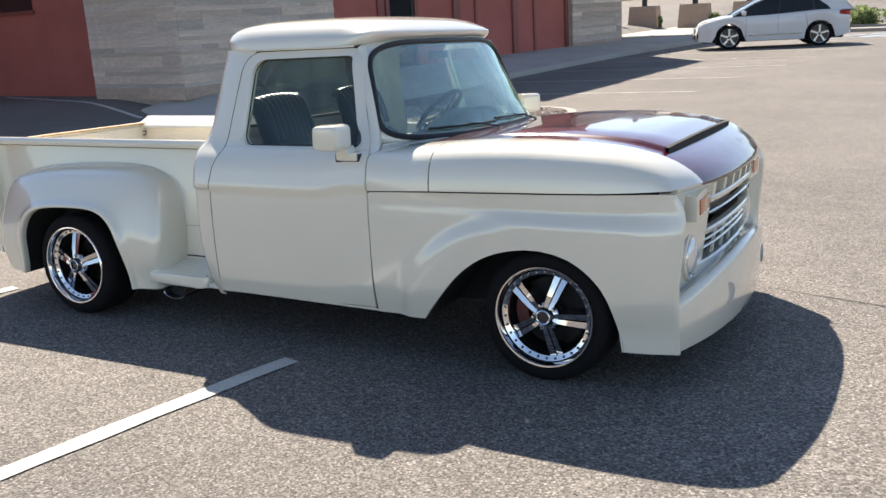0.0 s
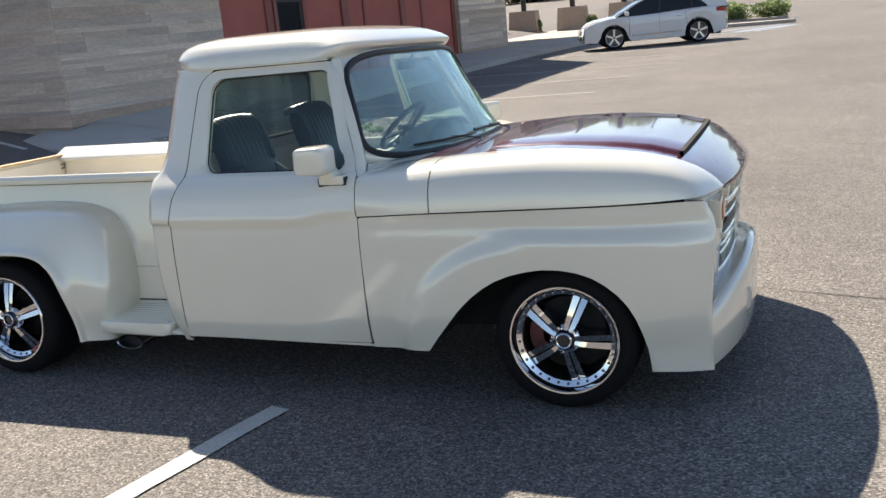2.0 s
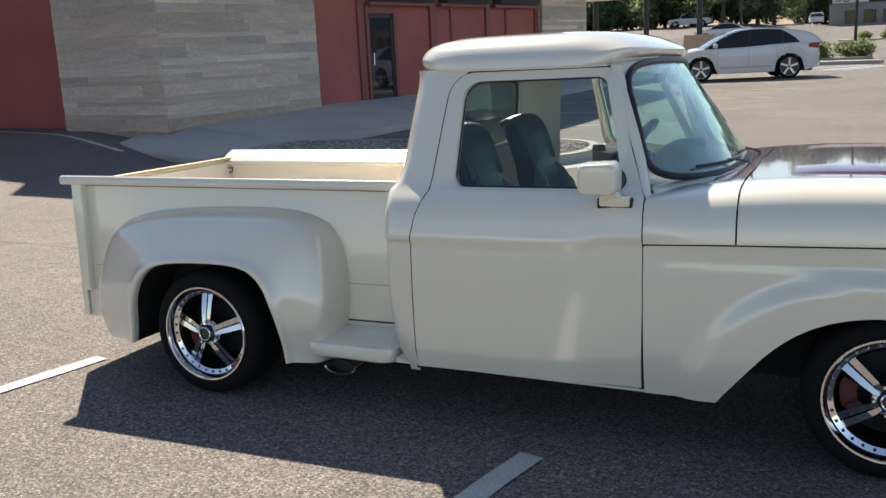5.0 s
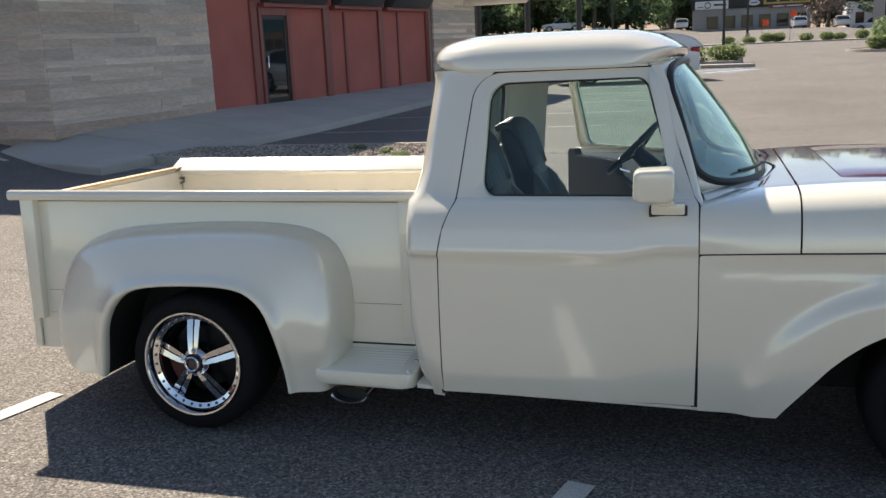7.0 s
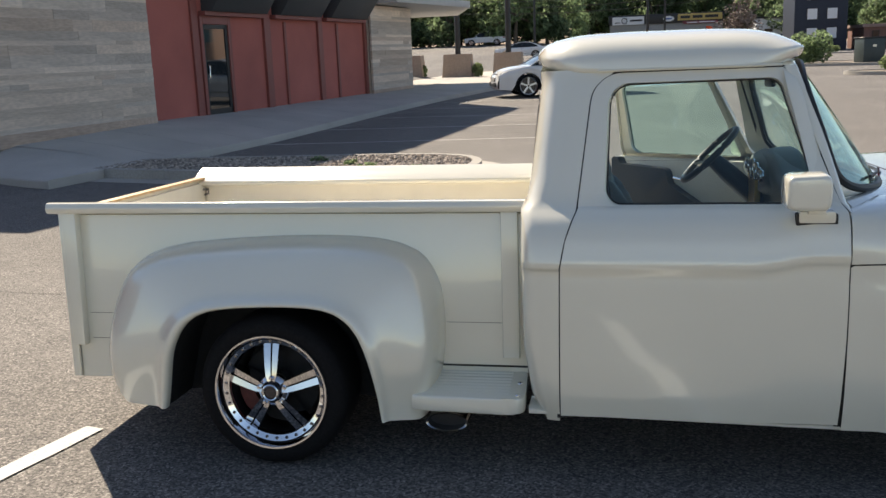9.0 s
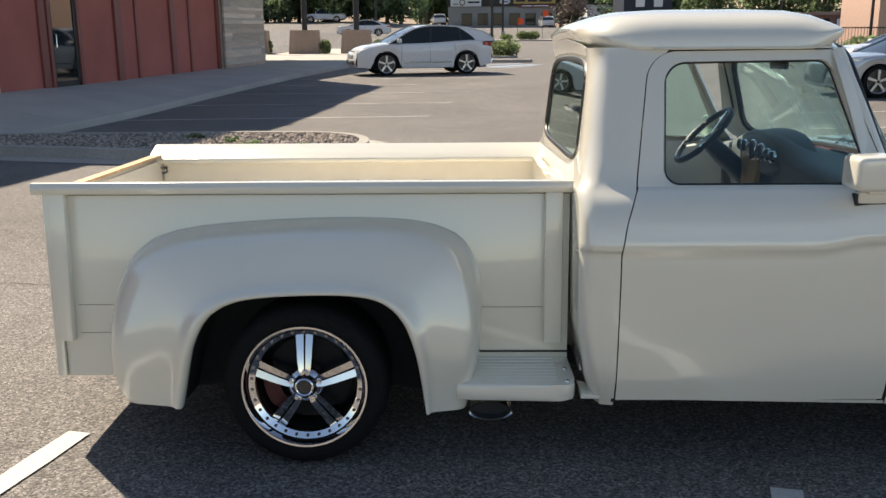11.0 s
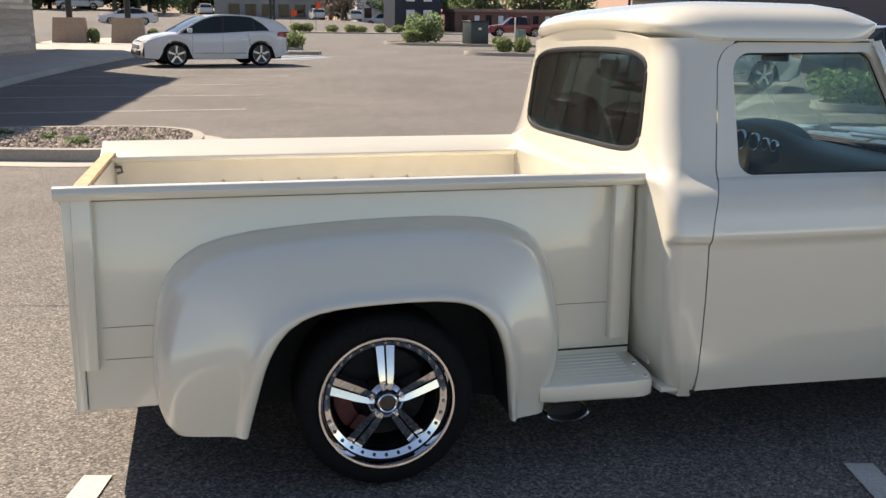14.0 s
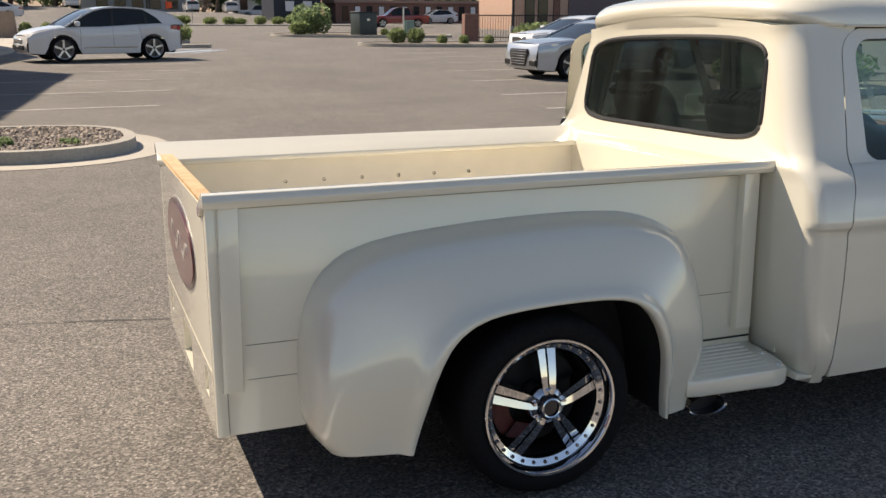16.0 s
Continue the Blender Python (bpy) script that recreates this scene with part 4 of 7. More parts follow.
for y in (-0.42, 0.42):
    bm = bmesh.new()
    lathe(bm, [(0.0, 0.001), (0.040, 0.002), (0.046, 0.004), (0.050, 0.001), (0.050, -0.01)], 28, "x")
    bm.transform(Matrix.Translation((bump_x(y) + 0.001, y, 0.325)) @ Matrix.Rotation(math.copysign(radians(15), y), 4, "Z"))
    part("fog_light", bm, GREYLENS, bumper, "flat round grey fog light")

# bed: floor, front wall, tailgate, roll pan
bed = empty("cargo_bed", Matrix(), "", "")
bed.parent = truck
bm = bmesh.new()
prism(bm, [(0.925, 0.30), (0.97, 0.30), (0.97, 0.940), (0.962, 0.948), (0.925, 0.948)], -0.655, 0.655, bevel=0.004)
part("front_wall", bm, CREAM, bed)
for k in range(9):
    bm = bmesh.new()
    box(bm, (-0.97, -0.655 + 0.1456 * k + 0.003, 0.54), (0.925, -0.655 + 0.1456 * (k + 1) - 0.003, 0.56), 0.003)
    part("floor_board", bm, BEDIN, bed)
for s in (-1, 1):
    bm = bmesh.new()
    box(bm, (-0.970, s * 0.650 - 0.004, 0.56), (0.925, s * 0.650 + 0.004, 0.930))
    part("inner_side", bm, BEDIN, bed)
TAIL_TURN = Matrix.Translation((-0.998, -0.65, 0)) @ Matrix.Rotation(radians(1.15), 4, "Z") @ Matrix.Translation((1.010, 0.65, 0))
tail = empty("tailgate", TAIL_TURN, "", "")
tail.parent = truck
bm = bmesh.new()
prism(bm, [(-1.012, 0.45), (-0.985, 0.45), (-0.985, 0.955), (-1.012, 0.955)], -0.652, 0.652, bevel=0.003)
part("tailgate_skin", bm, CREAM, tail)
bm = bmesh.new()
prism(bm, [(-0.985, 0.46), (-0.967, 0.46), (-0.967, 0.935), (-0.985, 0.935)], -0.645, 0.645)
part("inner_board", bm, BEDIN, tail)
bm = bmesh.new()
prism(bm, [(-1.008, 0.955), (-0.960, 0.955), (-0.960, 0.966), (-1.008, 0.966)], -0.650, 0.650, bevel=0.002)
part("plywood_cap", bm, WOOD, tail, "bare orange plywood top edge")
bm = bmesh.new()
for a, b, c in ((-0.966, 0.620, 0.90),):
    tube(bm, [(a, b, c), (a + 0.03, b, c), (a + 0.035, b - 0.01, c - 0.02), (a + 0.01, b - 0.012, c - 0.028)], 0.007, 8)
part("latch", bm, DARKCHROME, tail)
# oval badge: rings and a plain stroke
for name, ry, rz, x, m in (("badge_rim", 0.420, 0.160, -1.0135, PALEMETAL), ("badge_band", 0.408, 0.150, -1.0165, BADGEDARK), ("badge_face", 0.388, 0.134, -1.0195, mat("badge_red", (0.13, 0.012, 0.02), 0.3, coat=0.8, noise_scale=30, vary=0.2))):
    bm = bmesh.new()
    vs = [bm.verts.new((x, ry * math.cos(t), 0.722 + rz * math.sin(t))) for t in [math.tau * k / 48 for k in range(48)]]
    r = bmesh.ops.extrude_face_region(bm, geom=[bm.faces.new(vs)])
    bmesh.ops.translate(bm, verts=[v for v in r["geom"] if isinstance(v, bmesh.types.BMVert)], vec=(0.004, 0, 0))
    part(name, bm, m, tail)
bm = bmesh.new()
rows = []
for k in range(41):
    f = k / 40
    c = 0.722 + 0.045 * math.sin(f * 15) * (1 - 0.4 * f)
    w = 0.006 + 0.006 * abs(math.cos(f * 15))
    rows.append([(-1.0207, 0.25 - 0.50 * f, c - w), (-1.0207, 0.25 - 0.50 * f + 0.012, c + w)])
loft(bm, rows)
flange(bm, (0.0015, 0, 0))
part("badge_stroke", bm, PALEMETAL, tail)
pan = empty("roll_pan", TAIL_TURN, "", "")
pan.parent = truck
PAN_Y = [(-0.652, None), (-0.555, "lamp"), (-0.475, None), (-0.13, "plate"), (0.13, None), (0.475, "lamp"), (0.555, None), (0.652, None)]
for (a, kind), (b, _) in zip(PAN_Y, PAN_Y[1:]):
    low, high = {"lamp": (0.325, 0.415), "plate": (0.268, 0.402)}.get(kind, (0.0, 0.0))
    bm = bmesh.new()
    if kind:
        prism(bm, [(-1.012, 0.235), (-0.965, 0.235), (-0.965, low), (-1.012, low)], a, b)
        prism(bm, [(-1.012, high), (-0.965, high), (-0.965, 0.438), (-1.012, 0.438)], a, b)
    else:
        prism(bm, [(-1.012, 0.235), (-0.965, 0.235), (-0.965, 0.438), (-1.012, 0.438)], a, b)
    part("pan_skin", bm, CREAM, pan)
for y in (-0.515, 0.515):
    bm = bmesh.new()
    box(bm, (-0.972, y - 0.04, 0.325), (-0.960, y + 0.04, 0.415))
    part("lamp_pocket", bm, RECESS, pan, "grey lamp pocket")
    bm = bmesh.new()
    lathe(bm, [(0.0, -0.012), (0.022, -0.010), (0.030, 0.0), (0.030, 0.01)], 20, "x")
    bmesh.ops.translate(bm, verts=bm.verts, vec=(-0.974, y, 0.370))
    part("lamp", bm, GREYLENS, pan)
bm = bmesh.new()
box(bm, (-0.945, -0.13, 0.268), (-0.935, 0.13, 0.402))
part("plate_recess", bm, RECESS, pan)
for lo, hi in (((-0.966, -0.132, 0.264), (-0.940, 0.132, 0.270)), ((-0.966, -0.132, 0.400), (-0.940, 0.132, 0.406)), ((-0.966, -0.136, 0.264), (-0.940, -0.130, 0.406)), ((-0.966, 0.130, 0.264), (-0.940, 0.136, 0.406))):
    bm = bmesh.new()
    box(bm, lo, hi)
    part("recess_side", bm, CREAM, pan)
bm = bmesh.new()
box(bm, (-0.958, -0.06, 0.345), (-0.946, -0.02, 0.375), 0.003)
part("plate_lamp", bm, BLACK, pan)
bm = bmesh.new()
box(bm, (-1.006, -0.650, 0.436), (-0.975, 0.650, 0.452))
part("tailgate_gap", bm, SEAM, pan)
for y in (-0.625, 0.625):
    bm = bmesh.new()
    lathe(bm, [(0.0, -0.008), (0.009, -0.007), (0.012, 0.0), (0.012, 0.006)], 12, "x")
    bmesh.ops.translate(bm, verts=bm.verts, vec=(-1.012, y, 0.930))
    part("tailgate_pin", bm, RUSTED, tail, "dark latch pin")

# floor pan, frame, axles and wheel wells
under = empty("underbody", Matrix(), "", "")
under.parent = truck
for lo, hi in (((-0.95, -0.60, 0.30), (0.95, 0.60, 0.50)), ((1.06, -0.82, 0.25), (2.25, 0.82, 0.36)), ((2.25, -0.58, 0.22), (3.46, 0.58, 0.75)), ((2.34, -0.80, 0.60), (3.46, 0.80, 0.78))):
    bm = bmesh.new()
    box(bm, lo, hi, 0.01)
    part("floor_pan", bm, UNDER, under)
for x in (0.0, 2.92):
    bm = bmesh.new()
    tube(bm, [(x, -0.78, 0.295), (x, 0.78, 0.295)], 0.045, 12)
    part("axle", bm, UNDER, under)
exhaust = empty("exhaust", Matrix(), "", "")
exhaust.parent = truck
bm = bmesh.new()
rows = []
for y, f in ((-0.30, 0.9), (-0.86, 1.0), (-0.872, 1.0), (-0.868, 0.9), (-0.80, 0.9)):
    rows.append([(0.668 + 0.082 * f * math.cos(t), y, 0.168 + 0.037 * f * math.sin(t)) for t in [math.tau * k / 28 for k in range(28)]])
loft(bm, rows, closed=True)
part("tip", bm, DARKCHROME, exhaust, "oval polished exhaust tip")
bm = bmesh.new()
rows = [[(0.668 + 0.075 * math.cos(t) * f, -0.82, 0.168 + 0.033 * f * math.sin(t)) for t in [math.tau * k / 20 for k in range(20)]] for f in (1.0, 0.02)]
loft(bm, rows, closed=True)
part("bore", bm, BLACK, exhaust)
bm = bmesh.new()
tube(bm, [(0.645, -0.30, 0.17), (1.2, -0.25, 0.2), (2.0, -0.25, 0.22)], 0.04, 10)
part("pipe", bm, UNDER, exhaust)


# wheels: built once with the face to -y, then copied
def build_wheel(m, turn):
    w = empty("wheel", m, "", "")
    w.parent = truck
    bm = bmesh.new()
    lathe(bm, [(0.205, -0.015), (0.226, -0.030), (0.245, -0.038), (0.268, -0.034), (0.288, -0.020), (0.297, 0.0), (0.300, 0.03), (0.300, 0.17), (0.295, 0.20), (0.27, 0.225), (0.22, 0.225), (0.2, 0.2)], 72)
    part("tyre", bm, RUBBER, w)
    bm = bmesh.new()
    lathe(bm, [(0.222, -0.026), (0.229, -0.036), (0.226, -0.041), (0.219, -0.040), (0.212, -0.028), (0.208, -0.006), (0.186, 0.004), (0.183, 0.012), (0.180, 0.16), (0.2, 0.2)], 72)
    part("rim", bm, CHROME, w, "polished chrome rim lip")
    bm = bmesh.new()
    lathe(bm, [(0.1795, 0.02), (0.176, 0.16), (0.0, 0.165)], 48)
    part("barrel", bm, BLACK, w)
    bm = bmesh.new()
    lathe(bm, [(0.155, 0.10), (0.155, 0.085), (0.06, 0.085), (0.06, 0.07), (0.0, 0.07)], 48)
    part("brake_disc", bm, UNDER, w)
    bm = bmesh.new()
    for sg in (-1, 1):
        pts = [(0.040, 0.0020), (0.060, 0.0026), (0.10, 0.0030), (0.145, 0.0034), (0.192, 0.0038), (0.192, 0.0315), (0.145, 0.0285), (0.10, 0.0260), (0.060, 0.0215), (0.040, 0.0150)]
        dish = lambda r: -0.024 + 0.032 * max(0.0, (r - 0.04) / 0.152) ** 1.35
        va = [bm.verts.new((r, dish(r) + (0.0035 if t < 0.01 else 0.0), sg * t)) for r, t in pts]
        vb = [bm.verts.new((r, 0.045, sg * (t + (0.004 if t > 0.01 else 0)))) for r, t in pts]
        n = len(pts)
        for i in range(4):
            bm.faces.new((va[i], va[i + 1], va[n - 2 - i], va[n - 1 - i]))
        for i in range(n):
            bm.faces.new((va[i], vb[i], vb[(i + 1) % n], va[(i + 1) % n]))
    bmesh.ops.bevel(bm, geom=[e for e in bm.edges if not e.is_boundary and e.calc_face_angle(0) > 0.6], offset=0.0018, segments=2, affect="EDGES")
    first = part("spoke", bm, SPOKECHROME, w, smooth=35)
    for k in range(5):
        mm = Matrix.Rotation(radians(turn + 72 * k), 4, "Y")
        if k == 0:
            first.matrix_basis = mm
        else:
            shared("spoke", first.data, w, mm)
    bm = bmesh.new()
    lathe(bm, [(0.066, 0.03), (0.064, -0.004), (0.058, -0.013), (0.044, -0.019)], 40)
    part("hub_collar", bm, SPOKECHROME, w, "polished hub collar")
    bm = bmesh.new()
    inner_r, outer_r, turned = 0.108, 0.166, radians(180 + 12)
    arc = [turned + radians(-30 + 6 * k) for k in range(11)]
    outline = [(outer_r * math.cos(a), outer_r * math.sin(a)) for a in arc] + [(inner_r * math.cos(a), inner_r * math.sin(a)) for a in arc[::-1]]
    prism(bm, outline, 0.055, 0.105, bevel=0.006)
    part("brake_caliper", bm, CALIPER, w, "dull red brake caliper")
    bm = bmesh.new()
    lathe(bm, [(0.050, 0.03), (0.046, -0.014), (0.040, -0.024), (0.037, -0.036), (0.034, -0.040), (0.030, -0.040), (0.028, -0.034), (0.0, -0.034)], 40)
    part("hub_cap", bm, HUBDARK, w, "dark hub cap with chrome ring")
    bm = bmesh.new()
    lathe(bm, [(0.0, -0.009), (0.0045, -0.009), (0.0062, -0.006), (0.0062, 0.004)], 10)
    bolt = part("rivet", bm, DARKCHROME, w)
    for k in range(30):
        a = math.tau * (k + 0.5) / 30
        mm = Matrix.Translation((0.197 * math.cos(a), 0.002, 0.197 * math.sin(a)))
        if k == 0:
            bolt.matrix_basis = mm
        else:
            shared("rivet", bolt.data, w, mm)
    bm = bmesh.new()
    lathe(bm, [(0.034, -0.0405), (0.030, -0.0425), (0.026, -0.0405)], 32)
    part("hub_ring", bm, CHROME, w)
    bm = bmesh.new()
    lathe(bm, [(0.0, -0.022), (0.006, -0.022), (0.009, -0.016), (0.009, 0.02)], 6)
    nut = part("wheel_nut", bm, CHROME, w)
    for k in range(5):
        a = radians(turn + 36 + 72 * k)
        mm = Matrix.Translation((0.054 * math.cos(a), -0.008, 0.054 * math.sin(a)))
        if k == 0:
            nut.matrix_basis = mm
        else:
            shared("wheel_nut", nut.data, w, mm)
    return w


for x, turn, drop in ((0.0, -18.0, 0.002), (2.92, 4.0, 0.008)):
    build_wheel(pose(x, -0.930, 0.2965 - drop), turn)
    build_wheel(pose(x, 0.930, 0.2965 - drop, 0, 0, 180), turn)


# cab interior
def seat(name, y, back=0.0):
    """High-backed bucket seat: pleated centre that runs up over the head, smooth bolsters beside the lower part."""
    st = empty(name, Matrix(), "", "")
    st.parent = truck

    def spine(h):
        return 1.33 - back - 0.21 * h, 0.62 + 0.585 * h

    def body(name, half, thick, h0, h1, fwd, material, label=""):
        bm = bmesh.new()
        rows = []
        n = 20
        for k in range(n + 1):
            h = h0 + (h1 - h0) * k / n
            x, z = spine(h)
            over = max(0.0, (h - h1 + 0.16) / 0.16)
            cap = math.sqrt(max(0.0, 1 - over * over))
            w = half(h) * (0.80 + 0.20 * cap)
            t = thick * max(0.15, cap)
            rows.append([(x + fwd + t * math.copysign(abs(math.cos(a)) ** 0.7, math.cos(a)), y + w * math.copysign(abs(math.sin(a)) ** 0.5, math.sin(a)), z) for a in [math.tau * j / 32 for j in range(32)]])
        loft(bm, rows, closed=True)
        top = max(v.co.z for v in bm.verts)
        bm.faces.new([v for v in bm.verts if v.co.z > top - 1e-5])
        part(name, bm, material, st, label, smooth=70)

    body("backrest", lambda h: 0.245 - 0.055 * step01(0.45, 0.66, h), 0.070, 0.0, 1.0, 0.0, SEATDARK)
    for q in (-1, 1):
        bm = bmesh.new()
        tube(bm, [(spine(h)[0] + 0.050 - 0.02 * max(0, h - 0.4), y + q * (0.205 - 0.05 * step01(0.35, 0.6, h)), spine(h)[1]) for h in (0.0, 0.12, 0.25, 0.38, 0.48, 0.56, 0.60)], [0.060, 0.062, 0.062, 0.058, 0.046, 0.028, 0.010], 12)
        part("bolster", bm, SEATSIDE, st, "grey vinyl side bolster")
    for k in range(9):
        u = (k - 4) / 4
        bm = bmesh.new()
        pts = []
        for h in (0.03, 0.15, 0.3, 0.45, 0.56, 0.60, 0.64, 0.75, 0.86, 0.94, 0.985, 1.0):
            x, z = spine(h)
            wide = 0.135 + 0.035 * step01(0.50, 0.66, h)
            dip = 0.022 * math.exp(-((h - 0.60) / 0.03) ** 2)
            pts.append((x + 0.056 - dip - 0.030 * max(0, (h - 0.9) / 0.1) ** 2, y + u * wide, z + 0.012 * step01(0.9, 1.0, h) * (1 - u * u)))
        x, z = spine(1.0)
        pts += [(x - 0.005, y + u * 0.165, z + 0.010 * (1 - u * u)), (x - 0.045, y + u * 0.160, z - 0.020)]
        tube(bm, pts, 0.0185, 8)
        part("pleat", bm, PLEAT, st, "dark vinyl pleat")
    for k in range(8):
        bm = bmesh.new()
        bmesh.ops.create_icosphere(bm, subdivisions=1, radius=0.004, matrix=Matrix.Translation((spine(1)[0] - 0.068, y - 0.105 + 0.030 * k, 1.172)))
        part("stud", bm, CHROME, st)
    bm = bmesh.new()
    box(bm, (1.36, y - 0.25, 0.50), (1.84, y + 0.25, 0.66), 0.05, 3)
    part("cushion", bm, SEATSIDE, st)


seat("passenger_seat", -0.38, 0.03)
seat("driver_seat", 0.38)
console = empty("centre_console", Matrix(), "", "")
console.parent = truck
bm = bmesh.new()
prism(bm, [(1.30, 0.36), (2.00, 0.36), (2.00, 0.62), (1.72, 0.76), (1.36, 0.84), (1.30, 0.82)], -0.11, 0.11, bevel=0.02)
part("console_body", bm, SEATDARK, console)
dash = empty("dashboard", Matrix(), "", "")
dash.parent = truck
bm = bmesh.new()
rows = []
for k in range(33):
    y = -0.80 + 1.60 * k / 32
    hump = 0.065 * math.exp(-((y - 0.22) / 0.38) ** 4) + 0.035 * math.exp(-((y - 0.15) / 0.55) ** 2)
    xf = min(2.285, screen(y / 0.835, 0.0).x - 0.022)
    rows.append([(xf, y, 1.004), (min(2.06, xf - 0.01), y, 1.008 + hump * 0.6), (1.97, y, 1.005 + hump), (1.935, y, 0.985 + hump), (1.93, y, 0.96 + hump * 0.6), (1.96, y, 0.90), (1.99, y, 0.78), (2.06, y, 0.70), (2.2, y, 0.69)])
loft(bm, rows)
part("dash_pad", bm, DASH, dash, smooth=60)
bm = bmesh.new()
rows = []
for k in range(13):
    u = k / 12 * math.pi / 2
    f, d = 0.55 + 0.45 * math.sin(u), 0.16 * (1 - math.cos(u))
    rows.append([(1.912 + d, 0.20 + 0.37 * f * math.copysign(abs(math.cos(a)) ** 0.8, math.cos(a)), 0.985 + (0.128 if math.sin(a) > 0 else 0.09) * f * math.sin(a)) for a in [math.tau * j / 48 for j in range(48)]])
loft(bm, rows, closed=True)
bm.faces.new([v for v in bm.verts if v.co.x < 1.9121])
part("instrument_pod", bm, DASH, dash, "rounded grey padded instrument pod", smooth=60)
bm = bmesh.new()
prism(bm, [(0.16, 0.78), (0.32, 0.78), (0.37, 0.93), (0.38, 1.030), (0.10, 1.020), (0.12, 0.93)], 1.900, 1.925, axis="x", bevel=0.006)
part("gold_panel", bm, GOLD, dash, "gold burl panel round and below the gauges")
for y, z, r in ((0.36, 1.030, 0.026), (0.28, 1.028, 0.030), (0.165, 1.022, 0.046), (0.045, 1.022, 0.040), (-0.045, 1.020, 0.028), (-0.115, 1.018, 0.026)):
    bm = bmesh.new()
    lathe(bm, [(r * 0.85, 0.006), (r, 0.006), (r * 1.05, 0.0), (r, -0.010), (r * 0.88, -0.008), (r * 0.85, 0.004)], 24, "x")
    bmesh.ops.translate(bm, verts=bm.verts, vec=(1.896, y, z))
    g = part("gauge_ring", bm, CHROME, dash)
    bm = bmesh.new()
    lathe(bm, [(0.0, 0.0), (r * 0.86, 0.0), (r * 0.86, 0.006)], 24, "x")
    bmesh.ops.translate(bm, verts=bm.verts, vec=(1.892, y, z))
    part("gauge_face", bm, BLACK, dash)
steer = empty("steering_wheel", Matrix(), "", "")
steer.parent = truck
bm = bmesh.new()
tube(bm, [(0.0, 0.166 * math.cos(t), 0.166 * math.sin(t)) for t in [math.tau * k / 40 for k in range(40)]], 0.015, 10, closed=True)
bm.transform(Matrix.Translation((1.725, 0.38, 1.070)) @ Matrix.Rotation(radians(45), 4, "Y"))
part("wheel_rim", bm, SEATDARK, steer)
for a in (0, 120, 240):
    bm = bmesh.new()
    t = radians(a + 90)
    tube(bm, [(0.03, 0.02 * math.cos(t), 0.02 * math.sin(t)), (0.0, 0.166 * math.cos(t), 0.166 * math.sin(t))], 0.012, 6)
    bm.transform(Matrix.Translation((1.725, 0.38, 1.070)) @ Matrix.Rotation(radians(45), 4, "Y"))
    part("wheel_spoke", bm, CHROME, steer)
bm = bmesh.new()
tube(bm, [(1.735, 0.38, 1.055), (1.81, 0.38, 0.985), (1.98, 0.38, 0.83), (2.15, 0.38, 0.70)], [0.035, 0.045, 0.05, 0.045], 14)
part("column", bm, SEATDARK, steer)
mirror = empty("rear_view_mirror", Matrix(), "", "")
mirror.parent = truck
bm = bmesh.new()
box(bm, (1.925, -0.10, 1.385), (1.945, 0.10, 1.428), 0.008, 2)
part("mirror_head", bm, SEATDARK, mirror)
bm = bmesh.new()
tube(bm, [(1.94, 0, 1.40), (1.985, 0, 1.47)], 0.006, 6)
part("mirror_stem", bm, CHROME, mirror)

# ---- the car park ----
GROUND_Z = [(-80, 0.0), (-1.2, 0.0), (1.0, -0.055), (4.0, -0.12), (9.0, -0.19), (12.0, -0.205), (15.0, -0.20), (18.0, -0.14), (22.0, -0.07), (27.0, -0.02), (40.0, 0.0), (60.0, 0.05), (100.0, 0.12), (130.0, 0.4), (2000.0, 1.0)]


def gz(y, x=0.0):
    """The ground's height; it climbs a little towards the building's side."""
    rise = 0.40 * step01(-7.5, -12.0, x) * step01(3.0, 9.5, y) * (1 - step01(14.0, 22.0, y) * step01(-12.0, -8.0, x))
    rise += 0.95 * step01(96, 132, y) * step01(26, 16, x) + 0.70 * step01(62, 82, y) * step01(1.0, -5.0, x)
    return (lerp(GROUND_Z, y - 0.6) + lerp(GROUND_Z, y) + lerp(GROUND_Z, y + 0.6)) / 3 + rise


def setting(name, bm, material, label, category, smooth=40):
    return tagged(link(name, bm, material, smooth=smooth), label, category, kind="structure")


bm = bmesh.new()
xs = [-900, -300, -120, -60, -40, -30, -20, -15, -13, -12, -11.5, -11, -10.5, -10, -9.5, -9, -8.5, -8, -7.5, -7, -6, -5, -4, -3, -2, -1, 0, 1, 5, 10, 15, 16, 18, 20, 22, 24, 26, 30, 40, 60, 120, 300, 900]
ys = [-300, -100, -40, -20, -10, -5, -4, -3] + [-2 + 0.5 * k for k in range(20)] + list(range(8, 45)) + list(range(45, 160, 4)) + [165, 220, 300, 500, 900, 1600]
loft(bm, [[(x, y, gz(y, x)) for x in xs] for y in ys])
setting("ground", bm, ASPHALT, "grey weathered asphalt car park with worn aggregate", "asphalt", 60)


